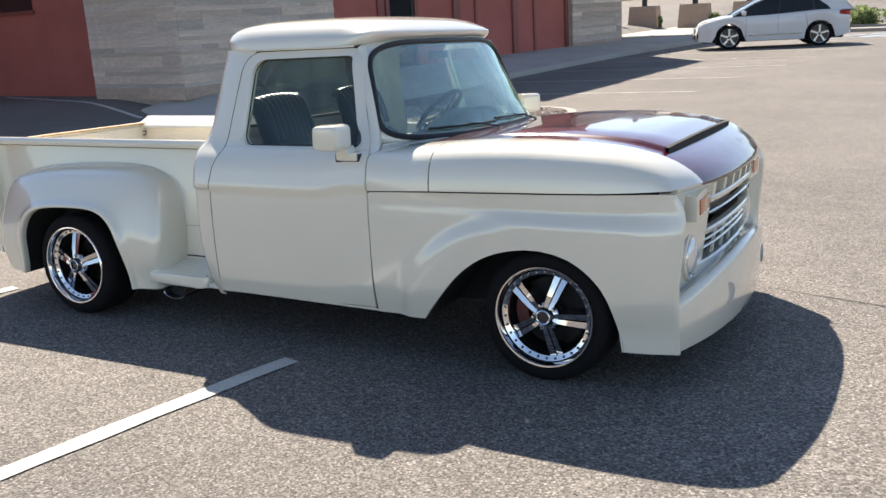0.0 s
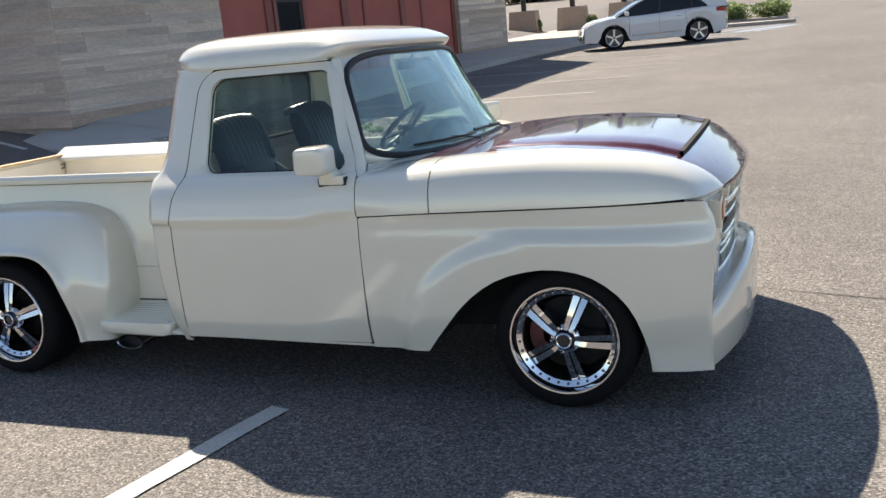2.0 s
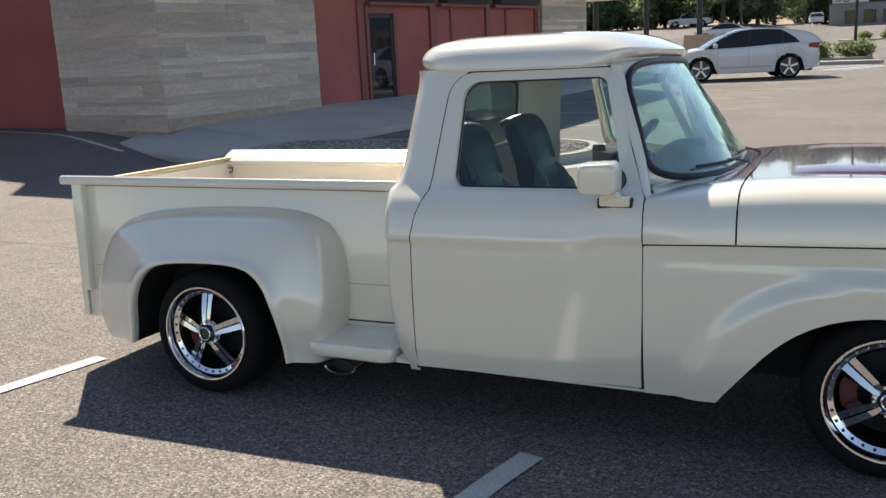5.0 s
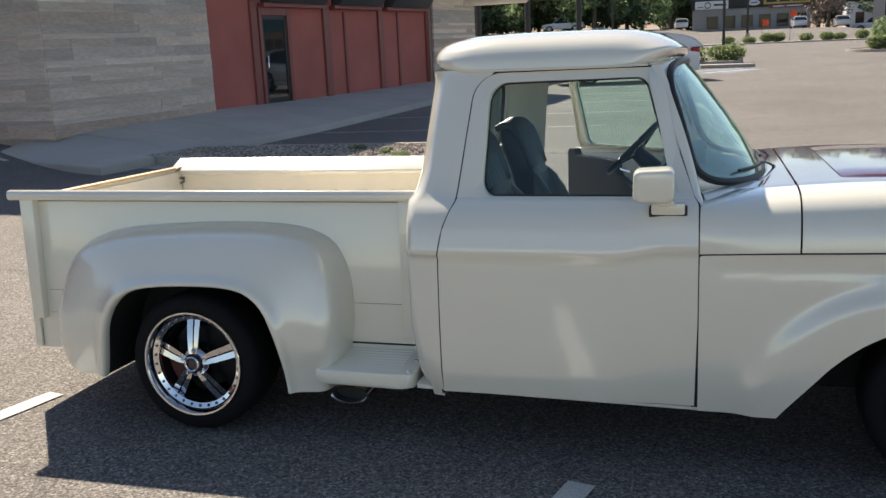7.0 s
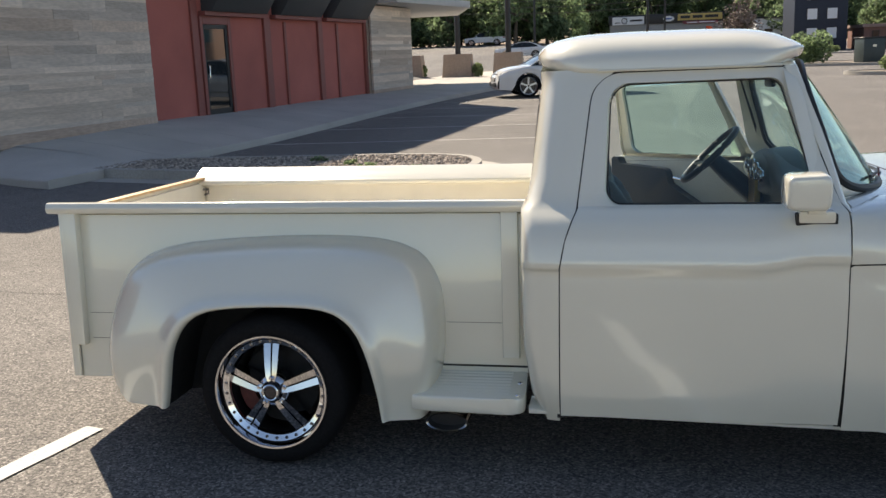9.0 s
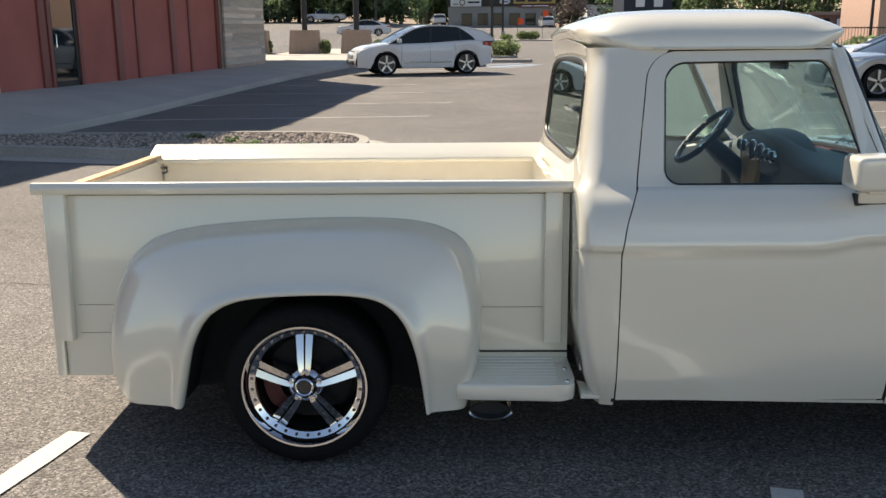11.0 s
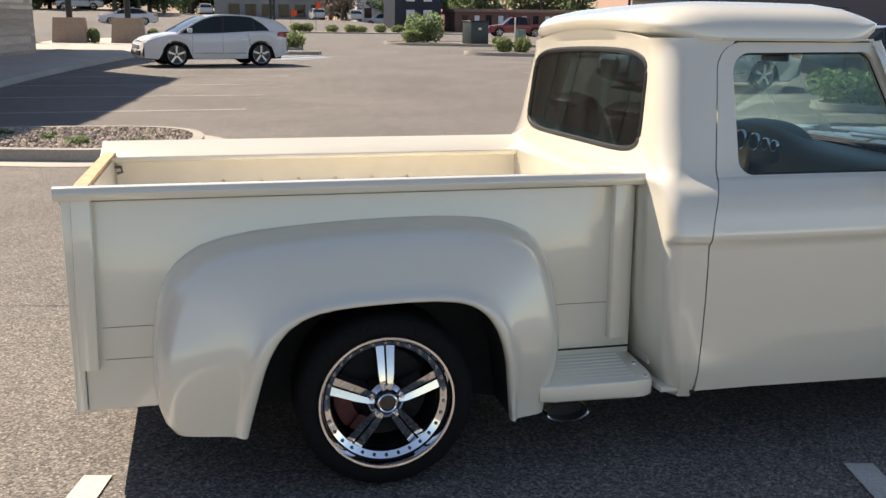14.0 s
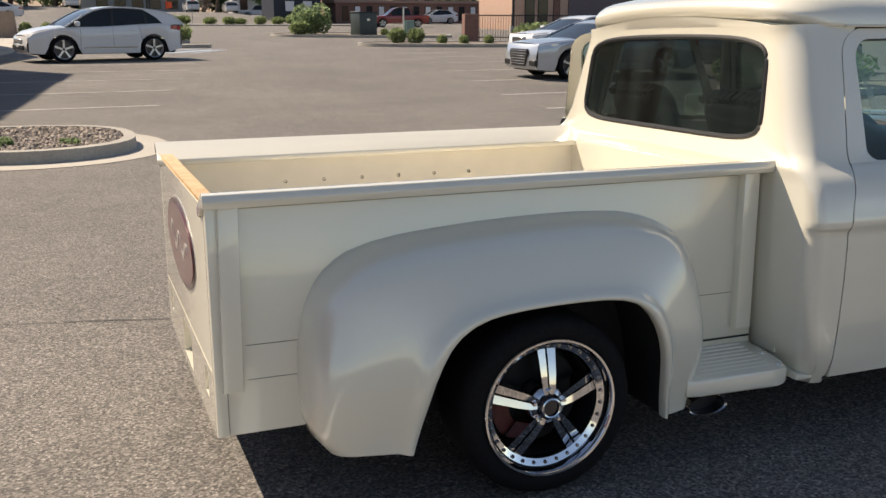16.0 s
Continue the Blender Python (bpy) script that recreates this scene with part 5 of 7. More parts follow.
def stripe(a, b, w, material, label, name="parking_line"):
    """A painted line on the asphalt from a to b."""
    a, b = Vector((*a, 0)), Vector((*b, 0))
    n = (b - a).cross(Vector((0, 0, 1))).normalized() * w / 2
    bm = bmesh.new()
    k = max(2, int((b - a).length / 0.25))
    rows = []
    for i in range(k + 1):
        p = a.lerp(b, i / k)
        j, q = 0.06 * math.sin(i * 2.3 + a.y), 0.06 * math.sin(i * 3.1 + a.x)
        rows.append([(*(p + n * (1 + j)).xy, gz(p.y, p.x) + 0.006), (*(p - n * (1 + q)).xy, gz(p.y, p.x) + 0.006)])
    loft(bm, rows)
    return tagged(link(name, bm, material), label, "road marking", "parking lines", "structure")


stripe((1.667, -1.10), (1.22, -3.10), 0.105, PAINTLINE, "worn white parking line beside the truck")
stripe((-0.955, -0.63), (-1.38, -2.60), 0.10, PAINTLINE, "worn white parking line beside the truck")
for a, b in (((-6.2, 14.25), (-0.08, 14.72)), ((-5.75, 17.2), (0.37, 17.52)), ((-5.3, 20.1), (0.87, 20.3)), ((-4.9, 22.9), (1.33, 23.1)), ((-4.5, 25.7), (1.80, 25.9)), ((-3.9, 30.2), (2.2, 31.2))):
    stripe(a, b, 0.10, PAINTFAINT, "faded white stall line across the asphalt")
for k, (x, y) in enumerate(((6.35, 9.2), (6.566, 12.05), (6.94, 14.9), (7.555, 18.1), (8.085, 21.2), (8.68, 24.5), (9.3, 27.8), (9.9, 31.0))):
    stripe((x, y), (x + 5.6, y + 0.5), 0.10, PAINTFAINT, "faded white stall line across the asphalt")
stripe((-16.0, 10.85), (-9.35, 8.75), 0.11, PAINTLINE, "white edge line near the building")
for a, b, w in (((1.6, 33.2), (3.6, 35.6), 0.5), ((0.9, 34.6), (3.2, 36.6), 0.35), ((2.4, 32.6), (4.0, 35.6), 0.15), ((0.4, 32.6), (2.6, 32.9), 0.15)):
    stripe(a, b, w, BLUELINE, "worn blue accessible stall paint", "accessible_marking")

# long cracks in the asphalt
for k, pts in enumerate((((-6.0, 2.1), (-1.8, 1.72), (-0.99, 1.50), (1.5, 1.25), (3.52, 0.914), (4.19, 0.785), (7.5, 0.3)), ((3.6, 7.0), (5.0, 6.2), (8.0, 5.6)), ((-0.9, 6.5), (-0.4, 7.4), (-0.5, 8.6)))):
    bm = bmesh.new()
    rows = []
    for i, p in enumerate(resample(pts, 90)):
        w = 0.004 + 0.004 * noise.noise(Vector((i * 0.37, k, 0)))
        x, y = p[0] + 0.04 * noise.noise(Vector((i * 0.31, k + 5, 0))), p[1] + 0.05 * noise.noise(Vector((i * 0.23, k + 9, 0)))
        rows.append([(x, y - w, gz(y) + 0.0045), (x, y + w, gz(y) + 0.0045)])
    loft(bm, rows)
    tagged(link("asphalt_crack", bm, SEAM), "thin dark crack running through the asphalt", "crack", kind="structure")


def kerb_ring(name, outline, label, low=-0.02, height=0.15, width=0.16, gutter=0.40, filling=None, fill_label="", base=None):
    """A raised kerb round an outline, with a flat concrete gutter and an inner filling."""
    g = base or gz
    pts = [Vector((*p, 0)) for p in outline]
    n = len(pts)
    rings = {}
    for key, off in (("gut", -gutter), ("foot", 0.0), ("top", 0.015), ("in", width), ("inlow", width)):
        ring = []
        for i, p in enumerate(pts):
            d = (pts[(i + 1) % n] - pts[i - 1]).normalized()
            q = p + Vector((-d.y, d.x, 0)) * off
            z = {"gut": 0.006, "foot": 0.010, "top": height, "in": height + 0.004, "inlow": height - 0.05}[key]
            ring.append((q.x, q.y, g(q.y) + z))
        rings[key] = ring
    bm = bmesh.new()
    loft(bm, [rings["foot"], [(*p[:2], p[2] - 0.03) for p in rings["top"]], rings["top"], rings["in"], rings["inlow"]], closed=True)
    setting(name, bm, KERBC, label, "kerb", 50)
    if gutter:
        bm = bmesh.new()
        loft(bm, [rings["gut"], rings["foot"]], closed=True)
        setting(name + "_gutter", bm, CONCRETE, "pale concrete gutter strip along the kerb", "gutter")
    if filling:
        bm = bmesh.new()
        bm.faces.new([bm.verts.new((p[0], p[1], p[2] + 0.02)) for p in rings["inlow"]])
        setting(name + "_bed", bm, filling, fill_label, "planting bed")
    return rings


SOIL = mat("gravel_soil", (0.20, 0.165, 0.13), 0.95, noise_scale=30, vary=0.35, big=0.2, big_scale=2, bump=0.6, bump_scale=40)
STONES = mat("gravel_stone", (0.30, 0.25, 0.205), 0.85, noise_scale=12, vary=0.35, bump=0.3, bump_scale=60)
nt = STONES.node_tree
geo = nt.nodes.new("ShaderNodeNewGeometry")
rr = nt.nodes.new("ShaderNodeMapRange")
rr.inputs["To Min"].default_value, rr.inputs["To Max"].default_value = 0.45, 1.75
nt.links.new(geo.outputs["Random Per Island"], rr.inputs["Value"])
mu = nt.nodes.new("ShaderNodeVectorMath")
mu.operation = "SCALE"
nt.links.new(nt.nodes["Principled BSDF"].inputs["Base Color"].links[0].from_socket, mu.inputs[0])
nt.links.new(rr.outputs[0], mu.inputs["Scale"])
nt.links.new(mu.outputs[0], nt.nodes["Principled BSDF"].inputs["Base Color"])

island = rounded([(-7.6, 9.30), (-5.1, 8.72), (-3.0, 8.10), (-1.75, 7.80), (-0.80, 8.45), (-0.72, 9.75), (-1.20, 10.60), (-2.4, 10.85), (-4.6, 10.75), (-7.3, 10.75)], 64, 3)
kerb_ring("kerb_island", island, "rounded concrete kerb round a gravel island", filling=SOIL, fill_label="brown soil under the gravel")


def stones(name, outline, count, size, z, label):
    """Loose stones over an outline, joined into one mesh."""
    xs, ys = [p[0] for p in outline], [p[1] for p in outline]
    base = [(0.9, 0.1, -0.3), (-0.2, 0.95, -0.3), (-0.8, -0.6, -0.3), (0.5, -0.8, -0.3), (0.3, 0.35, 0.62), (-0.45, 0.1, 0.55), (0.1, -0.5, 0.58)]
    tri = [(0, 1, 4), (1, 5, 4), (1, 2, 5), (2, 6, 5), (2, 3, 6), (3, 0, 6), (0, 4, 6), (4, 5, 6)]
    rng = random.Random(4)
    vs, fs = [], []
    while count:
        x, y = rng.uniform(min(xs), max(xs)), rng.uniform(min(ys), max(ys))
        hit = False
        for (ax, ay), (bx, by) in zip(outline, outline[1:] + outline[:1]):
            if (ay > y) != (by > y) and x < (bx - ax) * (y - ay) / (by - ay) + ax:
                hit = not hit
        if not hit:
            continue
        count -= 1
        k, a = size * rng.uniform(0.5, 1.5), rng.uniform(0, math.tau)
        c, s = math.cos(a), math.sin(a)
        o = len(vs)
        for p in base:
            u, v = p[0] * rng.uniform(0.8, 1.2), p[1] * rng.uniform(0.7, 1.1)
            vs.append((x + k * (u * c - v * s), y + k * (u * s + v * c), z(y) + k * p[2] * 0.8 + 0.02))
        fs += [tuple(o + i for i in t) for t in tri]
    me = bpy.data.meshes.new(name)
    me.from_pydata(vs, [], fs)
    me.materials.append(STONES)
    return tagged(new(name, me), label, "gravel", kind="stuff")


inner = [(-4.0 + (x + 4.0) * 0.955, 9.45 + (y - 9.45) * 0.88) for x, y in island]
stones("gravel", inner, 5200, 0.034, lambda y: gz(y) + 0.115, "brown and grey river stones filling the island")

# ---- the building: its own frame, y along the shop front, x out from it ----
BM = pose(-9.2, 9.87, 0.0, 0, 0, -6.7)


def building_setting(name, bm, material, label, category, smooth=40):
    ob = setting(name, bm, material, label, category, smooth)
    ob.matrix_basis = BM
    return ob


RED = mat("red_stucco", (0.43, 0.125, 0.098), 0.8, noise_scale=60, vary=0.12, big=0.14, big_scale=0.8, bump=0.3, bump_scale=90)
REDTRIM = mat("red_metal_trim", (0.25, 0.070, 0.056), 0.5, noise_scale=30, vary=0.15)
STONES_ = [mat(n, c, 0.85, noise_scale=7, vary=0.16, big=0.12, big_scale=0.9, bump=0.4, bump_scale=30, rnd=0.12) for n, c in
           (("limestone_tan", (0.61, 0.50, 0.405)), ("limestone_grey", (0.52, 0.445, 0.375)), ("limestone_pale", (0.70, 0.59, 0.49)), ("limestone_brown", (0.54, 0.43, 0.34)), ("limestone_base", (0.53, 0.40, 0.315)))]
STONEFAR = mat("banded_limestone_plain", (0.50, 0.415, 0.335), 0.85, noise_scale=9, vary=0.15, big=0.12, big_scale=1.5, bump=0.35, bump_scale=35)
DARKGLASS = mat("dark_shop_glass", (0.012, 0.016, 0.017), 0.04, coat=0.6, noise_scale=2, vary=0.2)
AWNING = mat("dark_grey_awning_cloth", (0.045, 0.047, 0.05), 0.7, noise_scale=40, vary=0.2, bump=0.1)
JOINT = mat("pavement_joint_dirt", (0.20, 0.185, 0.16), 0.9, noise_scale=20, vary=0.3)
WALK = mat("pavement_concrete", (0.44, 0.41, 0.365), 0.88, noise_scale=50, vary=0.10, big=0.14, big_scale=0.6, bump=0.2, bump_scale=70)

# cores of the walls
bm = bmesh.new()
prism(bm, [(-2.95, 0.02), (-0.06, 0.02), (-0.06, 4.72), (-2.95, 4.72)], -0.3, 7.4, axis="z")
building_setting("wall_stone_block", bm, STONEFAR, "pale banded limestone corner block of the building", "wall")
bm = bmesh.new()
prism(bm, [(-12.0, 4.70), (-0.18, 4.70), (-0.18, 17.2), (-12.0, 17.2)], -0.3, 9.0, axis="z")
building_setting("wall_red", bm, RED, "dark red stucco shop front with flat pilasters", "wall")
bm = bmesh.new()
prism(bm, [(-28.0, 0.55), (-2.91, 0.55), (-2.91, 10.0), (-28.0, 10.0)], -0.3, 6.9, axis="z")
building_setting("wall_red_return", bm, RED, "dark red stucco side wall of the building", "wall")
# added wing out of view: blocks sky light from the left-facing walls
bm = bmesh.new()
prism(bm, [(-13.0, -22.0), (-9.4, -22.0), (-9.4, 0.60), (-13.0, 0.60)], -0.3, 6.9, axis="z")
building_setting("wall_wing", bm, RED, "unseen plain red wing added to darken the walls beside it", "wall")
# far stone wall, bending away
bm = bmesh.new()
plan = [(-0.05, 17.2), (0.0, 18.5), (-0.02, 20.0), (-0.10, 21.3), (-0.35, 22.2), (-0.9, 22.8), (-2.0, 23.1), (-6.0, 23.2), (-6.0, 17.2)]
prism(bm, plan, -0.2, 3.22, axis="z")
building_setting("wall_stone_far", bm, STONEFAR, "pale banded limestone wall curving round the corner", "wall")
bm = bmesh.new()
prism(bm, [(-12.0, 17.25), (-0.18, 17.25), (-0.18, 19.4), (-12.0, 19.4)], 3.54, 9.1, axis="z")
building_setting("wall_upper", bm, RED, "red stucco upper wall above the stone", "wall")
# canopy over the far corner
bm = bmesh.new()
prism(bm, [(-9.0, 17.3), (1.0, 17.3), (1.6, 24.0), (-1.0, 31.0), (-9.0, 31.0)], 3.26, 3.52, axis="z", bevel=0.02)
building_setting("canopy_roof", bm, mat("canopy_grey", (0.45, 0.45, 0.44), 0.6, noise_scale=8, vary=0.08), "flat pale grey canopy roof over the corner", "canopy")
bm = bmesh.new()
prism(bm, [(-7.0, 23.25), (-1.2, 23.25), (-1.2, 23.31), (-7.0, 23.31)], 0.2, 3.25, axis="z")
building_setting("window_corner", bm, DARKGLASS, "dark corner glazing under the canopy", "window")

# shop door, pilasters, awning boxes
gdoor = empty("shop_door", BM, "red-framed glass shop door with a dark closer bar", "door", kind="structure")
bm = bmesh.new()
for lo, hi in (((-0.20, 6.93, 0.26), (-0.10, 7.05, 2.62)), ((-0.20, 8.18, 0.26), (-0.10, 8.32, 2.62)), ((-0.20, 7.05, 2.42), (-0.10, 8.18, 2.62))):
    box(bm, lo, hi, 0.008)
part("door_frame", bm, REDTRIM, gdoor)
bm = bmesh.new()
box(bm, (-0.178, 7.05, 0.28), (-0.150, 8.18, 2.42))
part("pane", bm, DARKGLASS, gdoor)
bm = bmesh.new()
for lo, hi in (((-0.165, 7.05, 0.28), (-0.13, 7.13, 2.42)), ((-0.165, 8.06, 0.28), (-0.13, 8.18, 2.42)), ((-0.165, 7.05, 2.32), (-0.13, 8.18, 2.42)), ((-0.165, 7.05, 0.28), (-0.13, 8.18, 0.42))):
    box(bm, lo, hi, 0.004)
part("stile", bm, BLACK, gdoor)
bm = bmesh.new()
tube(bm, [(-0.13, 7.17, 1.15), (-0.08, 7.17, 1.17), (-0.08, 7.17, 1.45), (-0.13, 7.17, 1.47)], 0.014, 8)
part("door_pull", bm, CHROME, gdoor)
for y0, y1, z1, d in ((10.06, 10.40, 9.0, 0.07), (13.40, 13.70, 9.0, 0.07), (16.98, 17.20, 9.0, 0.07), (4.78, 4.92, 9.0, 0.03), (11.24, 11.36, 2.56, 0.05), (14.78, 14.92, 2.58, 0.05), (6.62, 6.90, 9.0, 0.05)):
    bm = bmesh.new()
    box(bm, (-0.20, y0, 0.22), (-0.178 + d, y1, z1), 0.01)
    building_setting("pilaster", bm, REDTRIM, "flat dark red pilaster on the shop front", "pilaster")
for y0, y1 in ((7.0, 10.0), (10.5, 13.35), (13.8, 16.9)):
    awn = empty("awning", BM, "dark sloped awning over the shop front", "awning", "shop awnings", "structure")
    bm = bmesh.new()
    prism(bm, [(-0.18, 2.72), (0.10, 2.72), (0.55, 3.35), (0.55, 3.55), (-0.18, 3.55)], y0 + 0.15, y1 - 0.1, bevel=0.01)
    part("awning_box", bm, AWNING, awn)
    bm = bmesh.new()
    box(bm, (-0.19, y0, 2.62), (0.02, y1, 2.72), 0.006)
    part("awning_sill", bm, REDTRIM, awn)
# left window
lw = empty("side_window", BM @ pose(-6.2, 0.55, 0), "dark window in the red side wall", "window", kind="structure")
bm = bmesh.new()
box(bm, (-0.9, -0.03, 2.22), (0.45, 0.02, 4.2))
part("pane", bm, DARKGLASS, lw)
bm = bmesh.new()
box(bm, (-0.98, -0.07, 2.14), (0.53, 0.02, 2.22), 0.005)
part("window_sill", bm, REDTRIM, lw)

# pavement in front of the building, with its kerb to the stalls
bm = bmesh.new()
rows = []
for y in [0.5 + 24.6 * k / 54 for k in range(55)]:
    w = BM @ Vector((2.5, y, 0))
    edge = 2.50 if y > 0.4 else 1.5
    zb = 0.27 + 0.06 * step01(0, 4.7, y) - 0.04 * step01(5, 10, y)
    ze = gz(w.y) + (0.14 if y > 0.0 else 0.14 * step01(-1.9, 0.0, y) + 0.01)
    zb = zb if y > -0.1 else ze + 0.10 * step01(-1.9, 0.0, y)
    rows.append([(-0.3 if y > -0.1 else -2.9 * step01(-0.1, -1.9, y) - 0.3, y, zb), (edge * 0.5, y, zb * 0.55 + ze * 0.45), (edge - 0.17, y, ze + 0.004), (edge - 0.01, y, ze), (edge + 0.005, y, ze - 0.03), (edge + 0.02, y, gz(w.y) - 0.02), (edge + 0.02, y, -0.6)])
loft(bm, rows)
ob = building_setting("pavement", bm, WALK, "grey concrete pavement along the shop front", "pavement", 30)
for y in [1.5 * k for k in range(1, 17)]:
    bm = bmesh.new()
    w = BM @ Vector((2.5, y, 0))
    zb = 0.27 + 0.06 * step01(0, 4.7, y) - 0.04 * step01(5, 10, y)
    ze = gz(w.y) + 0.14
    rows = [[(x, y - 0.006, z), (x, y + 0.006, z)] for x, z in ((-0.05, zb + 0.004), (1.25, zb * 0.55 + ze * 0.45 + 0.005), (2.33, ze + 0.008))]
    loft(bm, rows)
    building_setting("pavement_joint", bm, JOINT, "dark joint across the concrete pavement", "joint")
bm = bmesh.new()
rows = []
for k in range(13):
    f = k / 12
    a, b = Vector((-0.75 + 3.30 * f, -0.60 - 1.1 * f, 0)), Vector((-0.70 + 3.22 * f, 0.55, 0))
    wa, wb = BM @ a, BM @ b
    za = gz(wa.y, wa.x) + 0.004 + 0.13 * step01(0, 0.8, f)
    we = BM @ Vector((2.5, 0.5, 0))
    z0, ze = 0.27 + 0.06 * step01(0, 4.7, 0.5), gz(we.y) + 0.14
    zb = lerp([(-0.3, z0), (1.25, z0 * 0.55 + ze * 0.45), (2.33, ze + 0.004)], b.x) - 0.002
    row = [(*(b.lerp(a, g)).xy, zb + (za - zb) * g) for g in (0, 0.25, 0.5, 0.75, 0.95)]
    e = b.lerp(a, 1.0)
    rows.append(row + [(e.x, e.y, za - 0.01), (e.x, e.y - 0.015, za - 0.03), (e.x, e.y - 0.02, -0.5)])
rows.append([(x, y, -0.5) for x, y, z in rows[-1]])
loft(bm, rows)
building_setting("pavement_corner", bm, WALK, "grey concrete pavement apron at the building corner", "pavement", 30)
# sunlit plaza beyond
bm = bmesh.new()
prism(bm, [(-24, 31.0), (-6.2, 31.2), (-3.95, 33.0), (-3.6, 38.2), (3.6, 37.6), (3.75, 38.0), (3.6, 38.5), (-2.0, 39.6), (-3.0, 62.0), (-24, 62.0)], -0.2, 0.14, axis="z", bevel=0.015)
setting("plaza", bm, CONCRETE, "pale sunlit concrete plaza with a kerbed edge", "pavement")


# ---- stone courses of the corner block and the far wall: each block a piece ----
def stone_courses(core, z, top, faces, seed):
    """faces: (length, matrix); the stones run along y of the matrix, their outer face at its x = 0."""
    rng = random.Random(seed)
    first = True
    while z < top:
        h = 0.24 if first else rng.choice((0.085, 0.11, 0.13, 0.17, 0.22))
        tone = 4 if first else rng.choices((0, 1, 2, 3), (5, 3, 3, 2))[0]
        first = False
        for total, m in faces:
            u = 0.0
            while u < total - 0.01:
                i = rng.randrange(4)
                L = STONE_LENGTHS[i]
                k = min(L * rng.uniform(0.9, 1.4), total - u)
                if total - u - k < 0.25:
                    k = total - u
                t = tone if tone == 4 or rng.random() < 0.72 else rng.randrange(4)
                ob = new("stone", STONE_MESHES[i * 5 + t])
                ob.parent = core
                ob.matrix_basis = m @ Matrix.Translation((-0.04 + rng.uniform(0.0, 0.013), u + k / 2, z)) @ Matrix.Diagonal((1, k / L, h, 1))
                u += k
        z += h


STONE_LENGTHS, STONE_MESHES = (0.5, 1.1, 1.9, 2.6), []
for L in STONE_LENGTHS:
    for material in STONES_:
        bm = bmesh.new()
        box(bm, (-0.035, -L / 2 + 0.001, 0.0015), (0.035, L / 2 - 0.001, 0.9985))
        me = bpy.data.meshes.new("stone")
        bm.to_mesh(me)
        bm.free()
        me.materials.append(material)
        STONE_MESHES.append(me)
stone_courses(bpy.data.objects["wall_stone_block"], 0.20, 3.15, ((4.75, Matrix()), (2.90, Matrix(((0, -1, 0, -0.02), (-1, 0, 0, -0.03), (0, 0, 1, 0), (0, 0, 0, 1))))), 11)
stone_courses(bpy.data.objects["wall_stone_far"], 0.15, 3.1, ((4.0, Matrix.Translation((0.06, 17.2, 0))),), 12)


# ---- parked cars ----
def paint(name, col, rough=0.3):
    return mat(name, col, rough, coat=1.0, noise_scale=300, vary=0.03, big=0.03)


WHITEPAINT, SILVER = paint("white_car_paint", (0.70, 0.71, 0.72)), mat("silver_car_paint", (0.46, 0.50, 0.55), 0.3, metal=0.5, coat=1.0, noise_scale=300, vary=0.03)
REDPAINT, DARKPAINT = paint("red_car_paint", (0.22, 0.02, 0.025)), paint("black_car_paint", (0.012, 0.013, 0.015))


def car_wheel(parent, x, y, r, out):
    w = empty("wheel", pose(x, y, r, 0, 0, 0 if out < 0 else 180), "", "")
    w.parent = parent
    bm = bmesh.new()
    lathe(bm, [(r * 0.74, -0.01), (r * 0.81, -0.02), (r * 0.92, -0.012), (r, 0.02), (r, 0.19), (r * 0.7, 0.2)], 32)
    part("tyre", bm, RUBBER, w)
    bm = bmesh.new()
    lathe(bm, [(r * 0.76, -0.016), (r * 0.78, -0.022), (r * 0.74, -0.010), (r * 0.70, 0.01), (r * 0.68, 0.1)], 32)
    part("rim", bm, ALLOY, w)
    bm = bmesh.new()
    lathe(bm, [(r * 0.70, 0.07), (0.0, 0.07)], 24)
    part("brake", bm, STEEL, w)
    bm = bmesh.new()
    for k in range(5):
        a = math.tau * k / 5 + 0.3
        p = Vector((math.cos(a), 0, math.sin(a)))
        q = Vector((-p.z, 0, p.x))
        va = [bm.verts.new(v) for v in (p * r * 0.10 + q * r * 0.07 + Vector((0, -0.004, 0)), p * r * 0.74 + q * r * 0.085 + Vector((0, -0.010, 0)), p * r * 0.74 - q * r * 0.085 + Vector((0, -0.010, 0)), p * r * 0.10 - q * r * 0.07 + Vector((0, -0.004, 0)))]
        vb = [bm.verts.new(v.co + Vector((0, 0.03, 0))) for v in va]
        bm.faces.new(va)
        for i in range(4):
            bm.faces.new((va[i], vb[i], vb[(i + 1) % 4], va[(i + 1) % 4]))
    part("spokes", bm, ALLOY, w, smooth=0)


